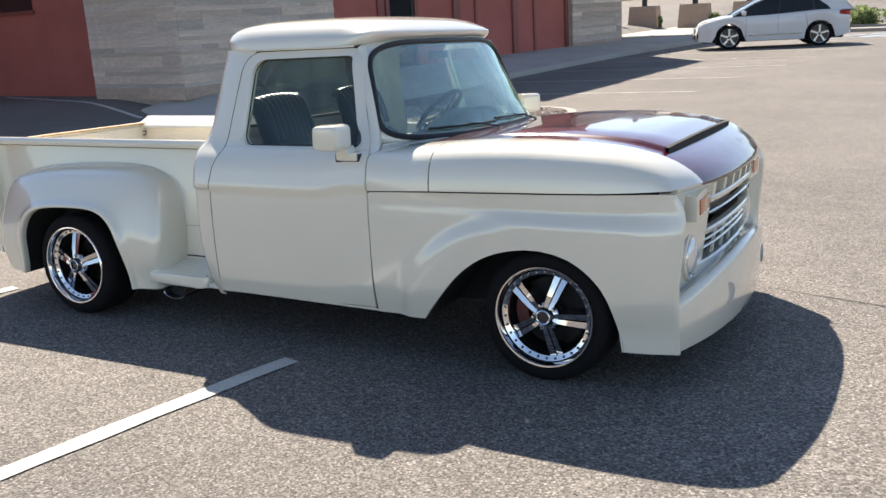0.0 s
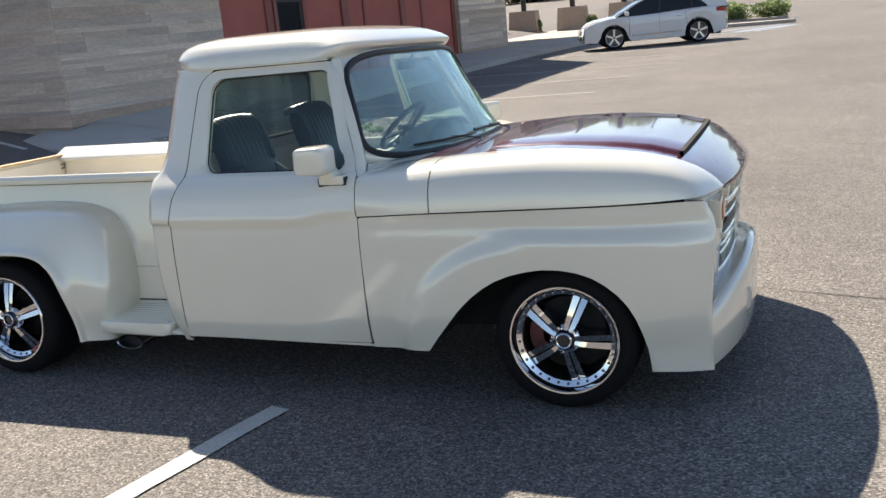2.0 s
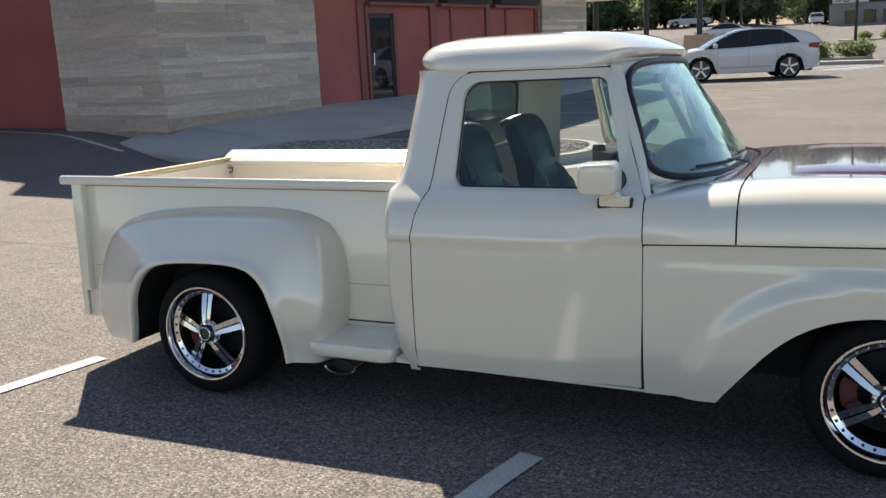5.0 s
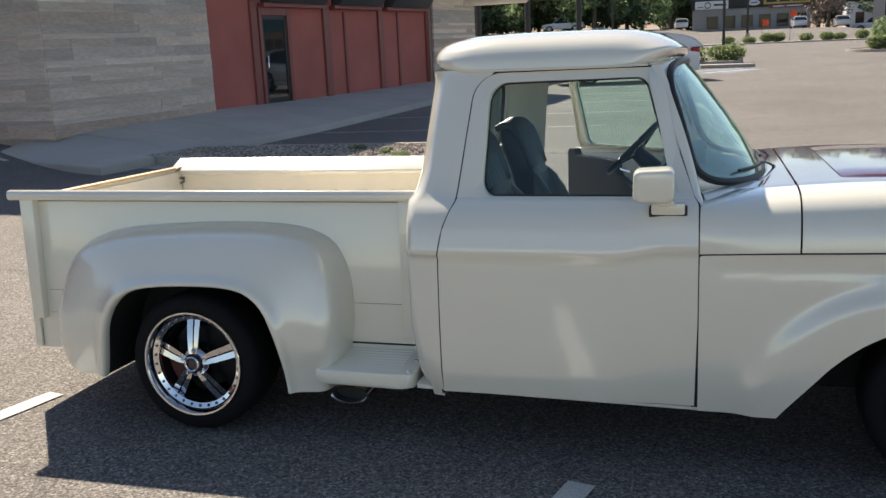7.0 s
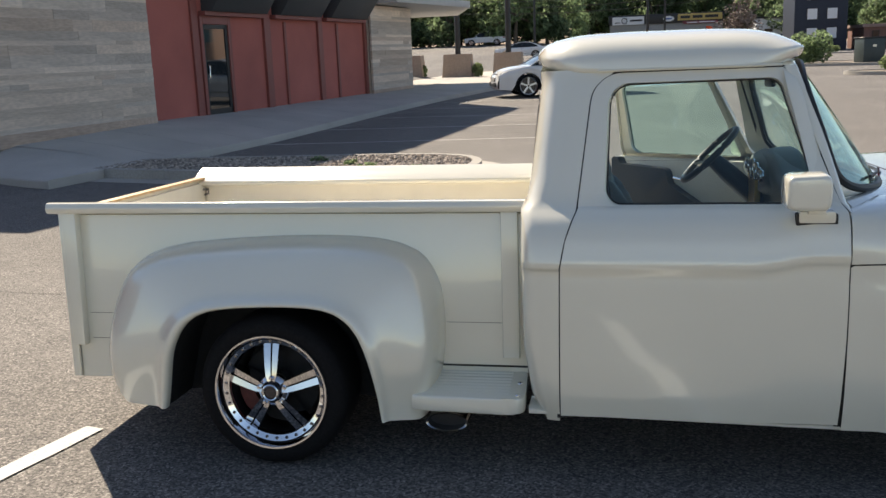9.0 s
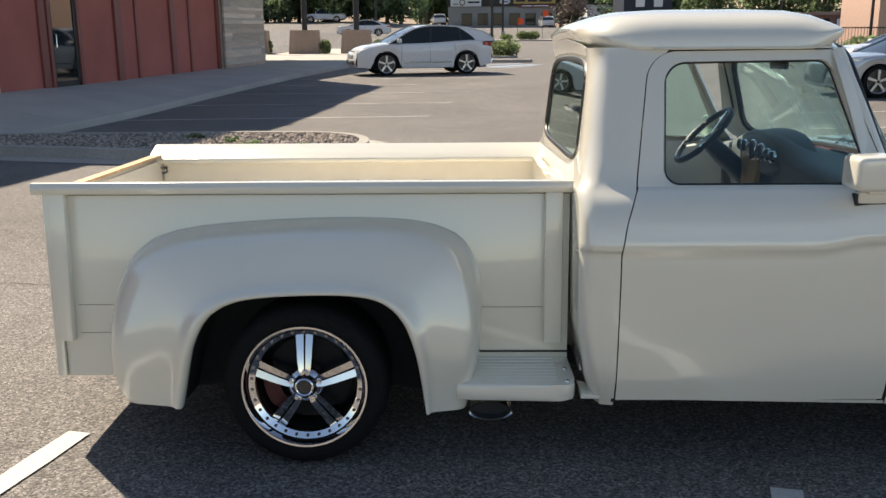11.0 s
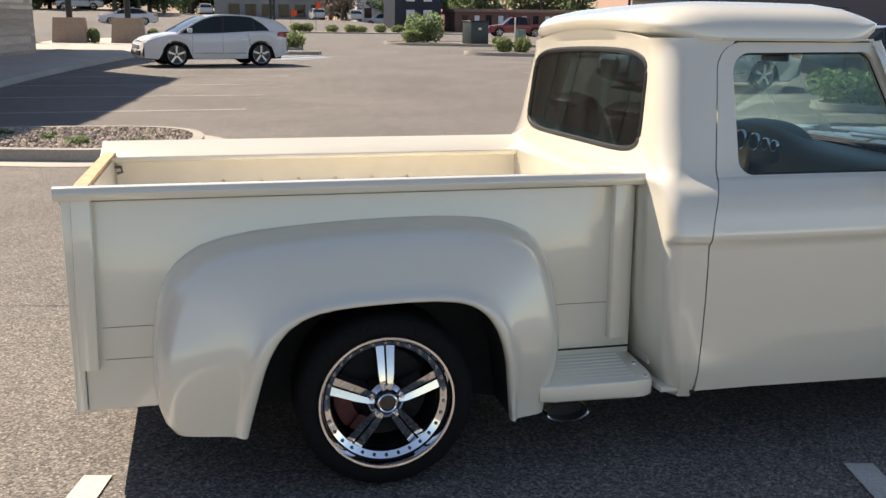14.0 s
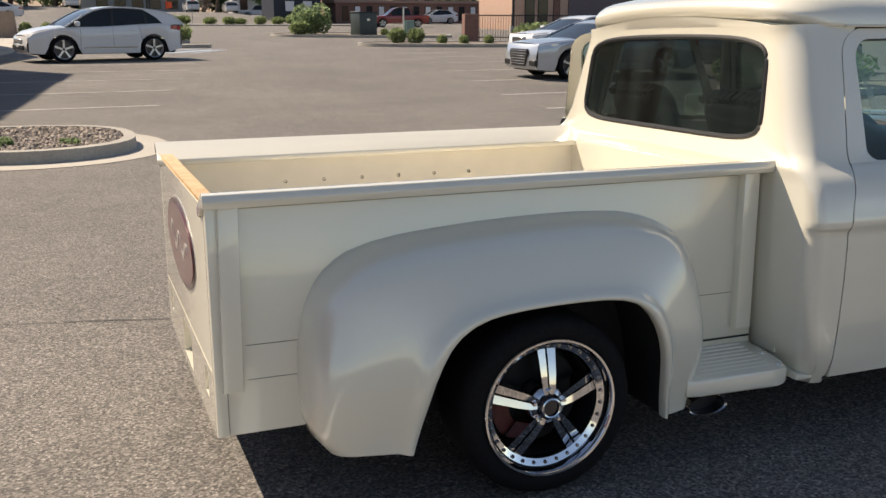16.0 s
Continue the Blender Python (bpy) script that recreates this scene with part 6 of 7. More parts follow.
def car(name, m, label, category, colour, L=4.8, W=1.90, wb=2.775, r=0.36, nose=0.95, belt=((-9, 0.9), (9, 0.9)), roof=(), zlow=0.24, pillars=(), quarter=None, bed=None, tall_grille=False):
    """A parked car, x ahead, from the ground between its axles. belt: (x, z) of the body's upper edge. roof: the glasshouse from screen foot to tail."""
    c = empty(name, m, label, category)
    x1 = wb / 2 + nose
    x0 = x1 - L
    h = W / 2
    plan = lambda x: h * (1 - 0.16 * step01(x1 - 0.75, x1, x) ** 2 - 0.10 * step01(x0 + 0.6, x0, x) ** 2)
    xs = sorted({round(x0 + L * k / 34, 3) for k in range(35)} | {round(s * wb / 2 + r * 1.16 * math.cos(t), 3) for s in (-1, 1) for t in [math.pi * k / 12 for k in range(13)]})
    for s in (-1, 1):
        bm = bmesh.new()
        rows = []
        for x in xs:
            lo = zlow + 0.03 * step01(x1 - 0.5, x1, x) + 0.10 * step01(x0 + 0.5, x0, x)
            for ax in (-wb / 2, wb / 2):
                d = (r * 1.17) ** 2 - (x - ax) ** 2
                if d > 0:
                    lo = max(lo, r + math.sqrt(d) * 0.98)
            hi = lerp(belt, x)
            v = plan(x)
            prof = []
            for f in (0.0, 0.06, 0.2, 0.4, 0.55, 0.62, 0.75, 0.88, 0.95, 1.0):
                b = -0.035 * (1 - f) ** 2 + 0.012 * math.exp(-((f - 0.66) / 0.08) ** 2) - 0.03 * max(0, f - 0.8) / 0.2 - (0.05 if f == 1 else 0)
                prof.append((x, s * (v + b), lo + (hi - lo) * f + (0.01 if f == 1 else 0)))
            rows.append(prof)
        loft(bm, rows)
        part("body_side", bm, colour, c, smooth=35)
    # bonnet, tail and ends
    bm = bmesh.new()
    rows = []
    for x in xs:
        z, v = lerp(belt, x) + 0.01, plan(x) - 0.065
        rows.append([(x, v * f, z + 0.045 * (1 - f * f)) for f in (-1, -0.7, -0.35, 0, 0.35, 0.7, 1)])
    loft(bm, rows)
    part("bonnet", bm, colour, c, smooth=50)
    for x, s, n in ((x1, 1, "front_bumper"), (x0, -1, "rear_bumper")):
        bm = bmesh.new()
        rows = []
        hi, lo = lerp(belt, x) + 0.03, zlow + (0.03 if s > 0 else 0.10)
        for k in range(13):
            y = -plan(x) + 2 * plan(x) * k / 12
            q = 0.10 * (1 - (y / h) ** 2)
            rows.append([(x - s * 0.02, y, hi), (x + s * (q * 0.6), y, hi - 0.06), (x + s * q, y, hi - 0.2), (x + s * (q + 0.03), y, (hi + lo) / 2), (x + s * (q + 0.02), y, lo + 0.06), (x + s * (q - 0.05), y, lo)])
        loft(bm, rows)
        part(n, bm, colour, c, smooth=50)
    bm = bmesh.new()
    box(bm, (x0 + 0.15, -h * 0.80, zlow - 0.02), (x1 - 0.15, h * 0.80, 0.62), 0.02)
    part("underbody", bm, UNDER, c)
    # glasshouse
    half = lambda z: h * (0.93 - 0.30 * (z - lerp(belt, 0.0)))
    prof = resample(roof, 40, 2)
    zr = max(p[1] for p in prof)
    bm = bmesh.new()
    loft(bm, [[(x, half(z) * f, z + 0.03 * (1 - f * f)) for f in (-1, -0.92, -0.6, 0, 0.6, 0.92, 1)] for x, z in prof])
    for s in (-1, 1):
        bm.faces.new([bm.verts.new((x, s * half(z), z)) for x, z in prof])
    part("glasshouse", bm, CARGLASS, c, smooth=30)
    top = [p for p in prof if p[1] > zr - 0.10]
    bm = bmesh.new()
    loft(bm, [[(x, half(z) * f * 1.01, z + 0.03 * (1 - f * f) + 0.012) for f in (-1, -0.92, -0.6, 0, 0.6, 0.92, 1)] for x, z in top])
    flange(bm, (0, 0, -0.02))
    part("roof", bm, colour, c, smooth=50)
    for s in (-1, 1):
        bm = bmesh.new()
        tube(bm, [(x, s * (half(z) + 0.004), z + 0.008) for x, z in prof], 0.026, 6)
        part("roof_rail", bm, colour, c)
        for x, lean, w in pillars:
            bm = bmesh.new()
            zb, zt = lerp(belt, x) - 0.02, zr - 0.06
            rows = [[(x + lean * f + d * w * (1 - 0.2 * f), s * (half(zb + (zt - zb) * f) + 0.006), zb + (zt - zb) * f) for d in (-1, 1)] for f in (0, 0.25, 0.5, 0.75, 1)]
            loft(bm, rows)
            flange(bm, (0, -s * 0.02, 0))
            part("pillar", bm, colour if w > 0.08 else BLACK, c)
        if quarter:
            bm = bmesh.new()
            back = sorted((z, x) for x, z in prof if x < quarter[1] + 0.1)
            zb, zt = lerp(belt, quarter[0]) - 0.02, lerp(sorted(prof), quarter[1]) - 0.01
            rows = []
            for k in range(9):
                z = zb + (zt - zb) * k / 8
                rows.append([(x, s * (half(z) + 0.008), z) for x in (quarter[0] + (quarter[1] - quarter[0]) * (k / 8) ** 1.5, min(quarter[0] + (quarter[1] - quarter[0]) * (k / 8) ** 1.5 - 0.01, lerp(back, z)))])
            loft(bm, rows)
            flange(bm, (0, -s * 0.03, 0))
            part("quarter_panel", bm, colour, c, smooth=60)
        bm = bmesh.new()
        xm = prof[0][0] - 0.42
        box(bm, (xm, s * (h + 0.02) - 0.10, lerp(belt, xm) + 0.02), (xm + 0.15, s * (h + 0.02) + 0.10, lerp(belt, xm) + 0.17), 0.04, 2)
        part("door_mirror", bm, colour, c)
        # lamps
        bm = bmesh.new()
        z = lerp(belt, x1 - 0.12) - 0.06
        rows = [[(x1 - 0.50 + 0.47 * k / 6, s * (plan(x1 - 0.50 + 0.47 * k / 6) - 0.012 - 0.10 * (k / 6) ** 3), z + dz + 0.02 * (1 - k / 6)) for dz in (-0.10 + 0.04 * (1 - k / 6), -0.02, 0.045 - 0.02 * (k / 6))] for k in range(7)]
        loft(bm, rows)
        flange(bm, (0, -s * 0.03, 0))
        part("headlight", bm, LENS, c)
        bm = bmesh.new()
        z = lerp(belt, x0 + 0.1) - 0.10
        rows = [[(x0 - 0.01 + 0.34 * k / 5, s * (plan(x0 + 0.34 * k / 5) + 0.006), z + dz) for dz in (-0.09 + 0.05 * k / 5, 0.07)] for k in range(6)]
        loft(bm, rows)
        flange(bm, (0, -s * 0.04, 0))
        part("tail_light", bm, REDLENS, c)
        for xd in (0.30, -0.62):
            bm = bmesh.new()
            box(bm, (xd - 0.24, s * (h + 0.006) - 0.014, lerp(belt, xd) - 0.17), (xd - 0.04, s * (h + 0.006) + 0.014, lerp(belt, xd) - 0.145), 0.008)
            part("door_handle", bm, colour, c)
        for xd, lean in ((wb / 2 - 0.50, -0.02), (-0.12, 0.02), (-wb / 2 + 0.32, 0.12)):
            bm = bmesh.new()
            zb = zlow + 0.12
            rows = [[(xd - 0.004 + lean * f, s * (h - 0.035 * (1 - f) ** 2 + 0.008), zb + (lerp(belt, xd) - 0.07 - zb) * f), (xd + 0.004 + lean * f, s * (h - 0.035 * (1 - f) ** 2 + 0.008), zb + (lerp(belt, xd) - 0.07 - zb) * f)] for f in (0, 0.3, 0.6, 0.8, 1)]
            loft(bm, rows)
            part("door_gap", bm, SEAM, c)
        bm = bmesh.new()
        box(bm, (-0.85, s * (h - 0.012) - 0.014, 0.40), (0.80, s * (h - 0.012) + 0.014, 0.435), 0.006)
        part("side_strip", bm, DARKCHROME, c)
        for ax in (-wb / 2, wb / 2):
            car_wheel(c, ax, s * (h - 0.03), r, s)
    # front grille
    bm = bmesh.new()
    z = lerp(belt, x1) - 0.10
    if tall_grille:
        prism(bm, [(-0.40, z), (0.40, z), (0.47, z - 0.10), (0.34, z - 0.43), (-0.34, z - 0.43), (-0.47, z - 0.10)], x1 + 0.05, x1 + 0.145, axis="x", bevel=0.02)
        part("grille", bm, BLACK, c, "tall dark grille with chrome bars")
        for k in range(6):
            bm = bmesh.new()
            zz = z - 0.04 - 0.065 * k
            box(bm, (x1 + 0.13, -0.42 + 0.014 * k, zz - 0.007), (x1 + 0.155, 0.42 - 0.014 * k, zz + 0.007), 0.003)
            part("grille_bar", bm, CHROME, c)
    else:
        box(bm, (x1 + 0.04, -0.42, z - 0.14), (x1 + 0.115, 0.42, z + 0.03), 0.02)
        part("grille", bm, DARKCHROME, c)
    for y0, y1 in (((-0.80, -0.48), (0.48, 0.80)) if tall_grille else ((-0.60, 0.60),)):
        bm = bmesh.new()
        box(bm, (x1 + 0.0, y0, zlow + 0.12), (x1 + (0.10 if tall_grille else 0.125), y1, zlow + 0.27), 0.02)
        part("lower_grille", bm, BLACK, c)
    if bed:
        bm = bmesh.new()
        box(bm, (x0 + 0.08, -h + 0.12, lerp(belt, x0 + 0.5) + 0.035), (bed, h - 0.12, lerp(belt, x0 + 0.5) + 0.06), 0.01)
        part("load_bed", bm, BLACK, c)
    return c


SUVB = ((-2.5, 1.02), (-2.2, 1.10), (-1.5, 1.12), (-0.5, 1.07), (0.6, 1.03), (1.05, 1.03), (1.5, 1.01), (2.0, 0.93), (2.22, 0.85), (2.35, 0.74))
SUVR = [(1.30, 1.03), (0.86, 1.29), (0.42, 1.51), (0.0, 1.595), (-0.5, 1.61), (-1.1, 1.575), (-1.65, 1.50), (-2.02, 1.41), (-2.20, 1.30), (-2.42, 1.06)]
SEDB = ((-2.6, 0.94), (-2.0, 1.01), (-0.5, 0.96), (0.95, 0.96), (1.5, 0.95), (2.0, 0.91), (2.3, 0.86), (2.5, 0.79))
SEDR = [(1.30, 0.95), (0.75, 1.18), (0.30, 1.38), (-0.2, 1.435), (-0.8, 1.42), (-1.4, 1.26), (-2.0, 0.99)]
PICKB = ((-3.0, 1.08), (-0.9, 1.10), (0.95, 1.08), (1.4, 1.08), (2.2, 1.02), (2.6, 0.95))
PICKR = [(1.35, 1.08), (0.85, 1.45), (0.55, 1.74), (0.0, 1.80), (-0.75, 1.78), (-0.98, 1.72), (-1.06, 1.10)]


def at(x, y, rz):
    return pose(x, y, gz(y, x if y > 60 else 0.0) + 0.006, 0, 0, rz)


PIL = ((-0.12, -0.06, 0.05), (-1.20, 0.02, 0.05))
car("suv", at(-0.83, 28.52, -163), "white crossover car parked nose to the kerb", "car", WHITEPAINT, 4.64, 1.90, 2.775, 0.375, 0.96, SUVB, SUVR, 0.24, PIL, quarter=(-1.72, -1.12))
car("silver_sedan", at(11.58, 18.85, 184), "silver sedan with a dark tall grille in a stall", "car", SILVER, 4.93, 1.87, 2.91, 0.36, 0.92, SEDB, SEDR, 0.20, PIL, quarter=(-1.65, -0.95), tall_grille=True)
car("white_sedan", at(14.3, 24.8, 184), "white sedan parked in the next stall", "car", WHITEPAINT, 4.8, 1.82, 2.75, 0.33, 0.95, SEDB, SEDR, 0.22, PIL, quarter=(-1.65, -0.95))
car("black_car", at(17.6, 18.9, 5), "black car parked tail first beside shrubs", "car", DARKPAINT, 4.7, 1.85, 2.75, 0.35, 0.95, SUVB, SUVR, 0.24, PIL, quarter=(-1.72, -1.12))
car("white_coupe", at(-8.45, 84.0, 187), "white sedan on the road behind the planters", "car", WHITEPAINT, 4.8, 1.82, 2.75, 0.33, 0.95, SEDB, SEDR, 0.22, PIL, quarter=(-1.65, -0.95))
car("white_pickup", at(-18.03, 126.0, 182), "white crew cab pickup on the road before the trees", "pickup truck", WHITEPAINT, 5.6, 1.95, 3.5, 0.39, 0.95, PICKB, PICKR, 0.36, PIL, bed=-1.2)
car("white_pickup", at(23.09, 138.0, 172), "white crew cab pickup by the store", "pickup truck", WHITEPAINT, 5.6, 1.95, 3.5, 0.39, 0.95, PICKB, PICKR, 0.36, PIL, bed=-1.2)
for x, y, rz in ((13.01, 135.0, 92), (18.48, 135.0, 88), (-2.68, 137.0, 95)):
    car("parked_suv", at(x, y, rz), "pale suv parked by the store front", "car", WHITEPAINT, 4.7, 1.85, 2.75, 0.36, 0.95, SUVB, SUVR, 0.24, PIL, quarter=(-1.72, -1.12))
car("red_pickup", at(27.0, 84.0, 178), "red pickup truck on the road", "pickup truck", REDPAINT, 5.6, 1.95, 3.5, 0.39, 0.95, PICKB, PICKR, 0.36, PIL, bed=-1.2)
car("white_wagon", at(38.4, 104.0, 182), "white crossover on the road", "car", WHITEPAINT, 4.7, 1.85, 2.75, 0.36, 0.95, SUVB, SUVR, 0.24, PIL, quarter=(-1.72, -1.12))


# ---- plants ----
def leaf_mat(name, col):
    m = mat(name, col, 0.7, noise_scale=1.5, vary=0.25)
    nt = m.node_tree
    b = nt.nodes["Principled BSDF"]
    geo = nt.nodes.new("ShaderNodeNewGeometry")
    r = nt.nodes.new("ShaderNodeMapRange")
    r.inputs["To Min"].default_value, r.inputs["To Max"].default_value = 0.55, 1.5
    nt.links.new(geo.outputs["Random Per Island"], r.inputs["Value"])
    mul = nt.nodes.new("ShaderNodeVectorMath")
    mul.operation = "SCALE"
    nt.links.new(b.inputs["Base Color"].links[0].from_socket, mul.inputs[0])
    nt.links.new(r.outputs[0], mul.inputs["Scale"])
    nt.links.new(mul.outputs[0], b.inputs["Base Color"])
    tr = nt.nodes.new("ShaderNodeBsdfTranslucent")
    nt.links.new(mul.outputs[0], tr.inputs[0])
    mix = nt.nodes.new("ShaderNodeMixShader")
    mix.inputs[0].default_value = 0.66
    nt.links.new(b.outputs[0], mix.inputs[1])
    nt.links.new(tr.outputs[0], mix.inputs[2])
    nt.links.new(mix.outputs[0], nt.nodes["Material Output"].inputs[0])
    return m


LEAF, LEAFD, SAGE = leaf_mat("cottonwood_leaf", (0.20, 0.27, 0.135)), leaf_mat("dark_leaf", (0.15, 0.205, 0.105)), leaf_mat("shrub_leaf", (0.21, 0.265, 0.12))
BARK = mat("bark", (0.13, 0.10, 0.075), 0.9, noise_scale=20, vary=0.3, bump=0.5, bump_scale=30)


def leaves(rng, blobs, count, size):
    """Leaf clumps scattered in the outer part of a few uneven blobs: lists of corners and faces."""
    vs, fs = [], []
    weights = [b[3] ** 2 for b in blobs]
    for _ in range(count):
        x, y, z, r, q = rng.choices(blobs, weights)[0]
        while True:
            p = Vector((rng.uniform(-1, 1), rng.uniform(-1, 1), rng.uniform(-1, 1)))
            if 0.25 < p.length < 1:
                break
        p = p.normalized() * p.length ** 0.45
        c = Vector((x, y, z)) + Vector((p.x * r, p.y * r, p.z * r * q))
        k = size * rng.uniform(0.5, 1.4)
        u = Vector((rng.gauss(0, 1), rng.gauss(0, 1), rng.gauss(0, 1))).normalized()
        w = u.cross(Vector((rng.gauss(0, 1), rng.gauss(0, 1), rng.gauss(0, 1)))).normalized()
        o = len(vs)
        vs += [c - u * k, c + w * k * 0.5, c + u * k, c - w * k * 0.5]
        fs.append((o, o + 1, o + 2, o + 3))
    return vs, fs


def tree(m, seed, height, spread, leaf, count=3600, size=0.30, label="tall green cottonwood tree in full leaf"):
    rng = random.Random(seed)
    t = empty("tree", m, label, "tree", "trees along the road")
    bm = bmesh.new()
    h = height * 0.42
    lean = rng.uniform(-0.4, 0.4)
    tube(bm, [(0, 0, -0.2), (lean * 0.3, 0, h * 0.5), (lean, 0.1, h), (lean * 1.2, 0.1, height * 0.7)], [0.32, 0.24, 0.17, 0.06], 8)
    blobs = []
    for k in range(12):
        a = math.tau * k / 6 + rng.uniform(-0.3, 0.3)
        zz = height * rng.uniform(0.22, 0.86)
        rr = spread * rng.uniform(0.35, 0.75) * (1.0 if zz < height * 0.65 else 0.6)
        e = (rr * math.cos(a), rr * math.sin(a), zz)
        tube(bm, [(lean * 0.8, 0.05, h * 0.8), (e[0] * 0.5, e[1] * 0.5, (h * 0.8 + zz) / 2), e], [0.12, 0.08, 0.03], 6)
        blobs.append((*e, spread * rng.uniform(0.32, 0.52), rng.uniform(0.7, 1.1)))
    blobs.append((lean, 0, height * 0.88, spread * 0.42, 1.0))
    part("trunk", bm, BARK, t)
    vs, fs = leaves(rng, blobs, count, size)
    me = bpy.data.meshes.new("crown")
    me.from_pydata(vs, [], fs)
    me.materials.append(leaf)
    ob = new("crown", me)
    ob.parent = t
    return t


def shrub(m, seed, w, h, leaf, count=900, size=0.07, label="rounded green shrub in a planting bed", name="shrub"):
    rng = random.Random(seed)
    t = empty(name, m, label, "shrub", "shrubs")
    bm = bmesh.new()
    for k in range(5):
        a = math.tau * k / 5
        tube(bm, [(0.04 * math.cos(a), 0.04 * math.sin(a), -0.05), (w * 0.3 * math.cos(a), w * 0.3 * math.sin(a), h * 0.6)], [0.02, 0.008], 5)
    part("stem", bm, BARK, t)
    blobs = [(w * rng.uniform(-0.28, 0.28), w * rng.uniform(-0.28, 0.28), h * rng.uniform(0.35, 0.65), w * rng.uniform(0.24, 0.36), h / w * 1.1) for _ in range(6)]
    vs, fs = leaves(rng, blobs, count, size)
    me = bpy.data.meshes.new("foliage")
    me.from_pydata(vs, [], fs)
    me.materials.append(leaf)
    ob = new("foliage", me)
    ob.parent = t
    return t


rng = random.Random(5)
kinds = [tree(pose(-40 + 7 * k, 136 + 3 * (k % 2), 1.7), 20 + k, 7.6 + 1.1 * (k % 3), 4.4, (LEAF, LEAFD)[k % 2]) for k in range(4)]
for k in range(58):
    src = kinds[rng.randrange(4)]
    x = -75 + 3.0 * (k % 29) + rng.uniform(-1.2, 1.2)
    y = 128 + 13 * (k // 29) + rng.uniform(-3, 4)
    tall = 1.0
    if x > -8:
        y += 38
        tall = 1.45
    copy_thing(src, pose(x, y, gz(y, x), 0, 0, rng.uniform(0, 360)) @ Matrix.Diagonal((0.5 + 0.5 * tall, 0.5 + 0.5 * tall, tall * rng.uniform(0.8, 1.1), 1)))
for k in range(9):
    copy_thing(kinds[k % 4], pose(12 + 3.6 * k, 170 + rng.uniform(-3, 4), 1.2, 0, 0, rng.uniform(0, 360)) @ Matrix.Diagonal((1.25, 1.25, rng.uniform(1.1, 1.45), 1)))
for x, y in ((33, 118), (40, 122), (46, 118), (53, 116), (27, 150), (70, 100), (60, 125)):
    copy_thing(kinds[rng.randrange(4)], pose(x, y, 0.2, 0, 0, rng.uniform(0, 360)))
tree(pose(17.28, 140, 1.2), 77, 6.6, 3.4, mat("bare_twig", (0.22, 0.17, 0.14), 0.9, noise_scale=8, vary=0.3), 1500, 0.22, "half bare grey-brown tree beside the store")

sh = [shrub(at(1.3, 43.2, 0), 31, 1.9, 1.0, SAGE, 1500, 0.08), shrub(at(11.9, 54.2, 0), 32, 2.1, 1.95, LEAF, 2600, 0.10), shrub(at(10.7, 53.0, 0), 33, 1.7, 1.0, SAGE, 1300, 0.08)]
for x, y in ((0.1, 43.8), (2.4, 43.6), (-1.3, 44.5)):
    copy_thing(sh[0], at(x, y, rng.uniform(0, 360)))
for x, y in ((12.2, 38.6), (13.1, 38.2), (14.3, 38.0), (15.2, 37.6), (16.4, 37.4), (14.8, 53.5), (16.0, 52.6)):
    small = 1.0 if x < 13.5 else 0.62
    copy_thing(sh[2], at(x, y, rng.uniform(0, 360)) @ Matrix.Diagonal((0.66 * small, 0.66 * small, 0.85 * small, 1)))
for k in range(11):
    copy_thing(sh[2], at(3.2 + 1.75 * k + rng.uniform(-0.4, 0.4), 93.5 + rng.uniform(-0.6, 0.6), rng.uniform(0, 360)) @ Matrix.Diagonal((1.1, 1.1, 1.0 + rng.uniform(-0.25, 0.2), 1)))
for x, y in ((-7.1, 49.6), (-4.0, 49.4), (-10.6, 50), (-3.0, 48.8), (-13.4, 50)):
    copy_thing(sh[2], at(x, y, rng.uniform(0, 360)) @ Matrix.Diagonal((0.55, 0.55, 0.95, 1)))
shrub(at(12.6, 13.4, 0), 40, 2.4, 1.0, LEAF, 3200, 0.07, "green shrub beside the stalls")
shrub(at(14.6, 13.9, 0), 41, 2.2, 1.0, LEAF, 3000, 0.07, "green shrub beside the stalls")
shrub(at(15.6, 30.4, 0), 42, 2.6, 1.3, SAGE, 1600, 0.09, "loose grey-green shrub beside the fence")


for x, y, k in ((-2.3, 8.75, 0.30), (-1.55, 8.55, 0.24), (-3.4, 9.9, 0.26), (-2.75, 9.3, 0.20)):
    shrub(pose(x, y, gz(y) + 0.11), 60 + int(k * 100), k, k * 0.5, LEAF, 90, 0.035, "small green weed among the gravel stones", "weed")


# ---- kerbed islands, planters, boxes ----
def bed(name, outline, label):
    kerb_ring(name, rounded(outline, 40, 3), label, gutter=0.0, filling=SOIL, fill_label="bare soil in a kerbed bed")


bed("kerb_bed", [(9.4, 52.6), (13.5, 50.6), (20.0, 49.0), (20.0, 56.0), (12.0, 58.0), (9.2, 55.5)], "concrete kerb round a planted bed")
bed("kerb_bed_near", [(10.4, 37.6), (13.0, 36.0), (19.0, 35.0), (19.0, 39.0), (12.0, 40.0), (10.3, 39.2)], "concrete kerb round a planted bed")
bed("kerb_bed_left", [(-3.2, 42.6), (3.0, 41.8), (3.6, 43.5), (2.6, 45.2), (-3.2, 46.2)], "concrete kerb round a shrub bed")
bed("kerb_bed_stalls", [(11.6, 12.2), (18.0, 12.8), (18.0, 14.8), (11.4, 14.6)], "concrete kerb round a shrub bed")
bm = bmesh.new()
prism(bm, [(1.0, 92.6), (26.0, 91.0), (26.0, 94.6), (1.0, 95.4)], 0.0, 0.24, axis="z", bevel=0.02)
setting("verge", bm, KERBC, "pale kerbed verge along the road", "verge")

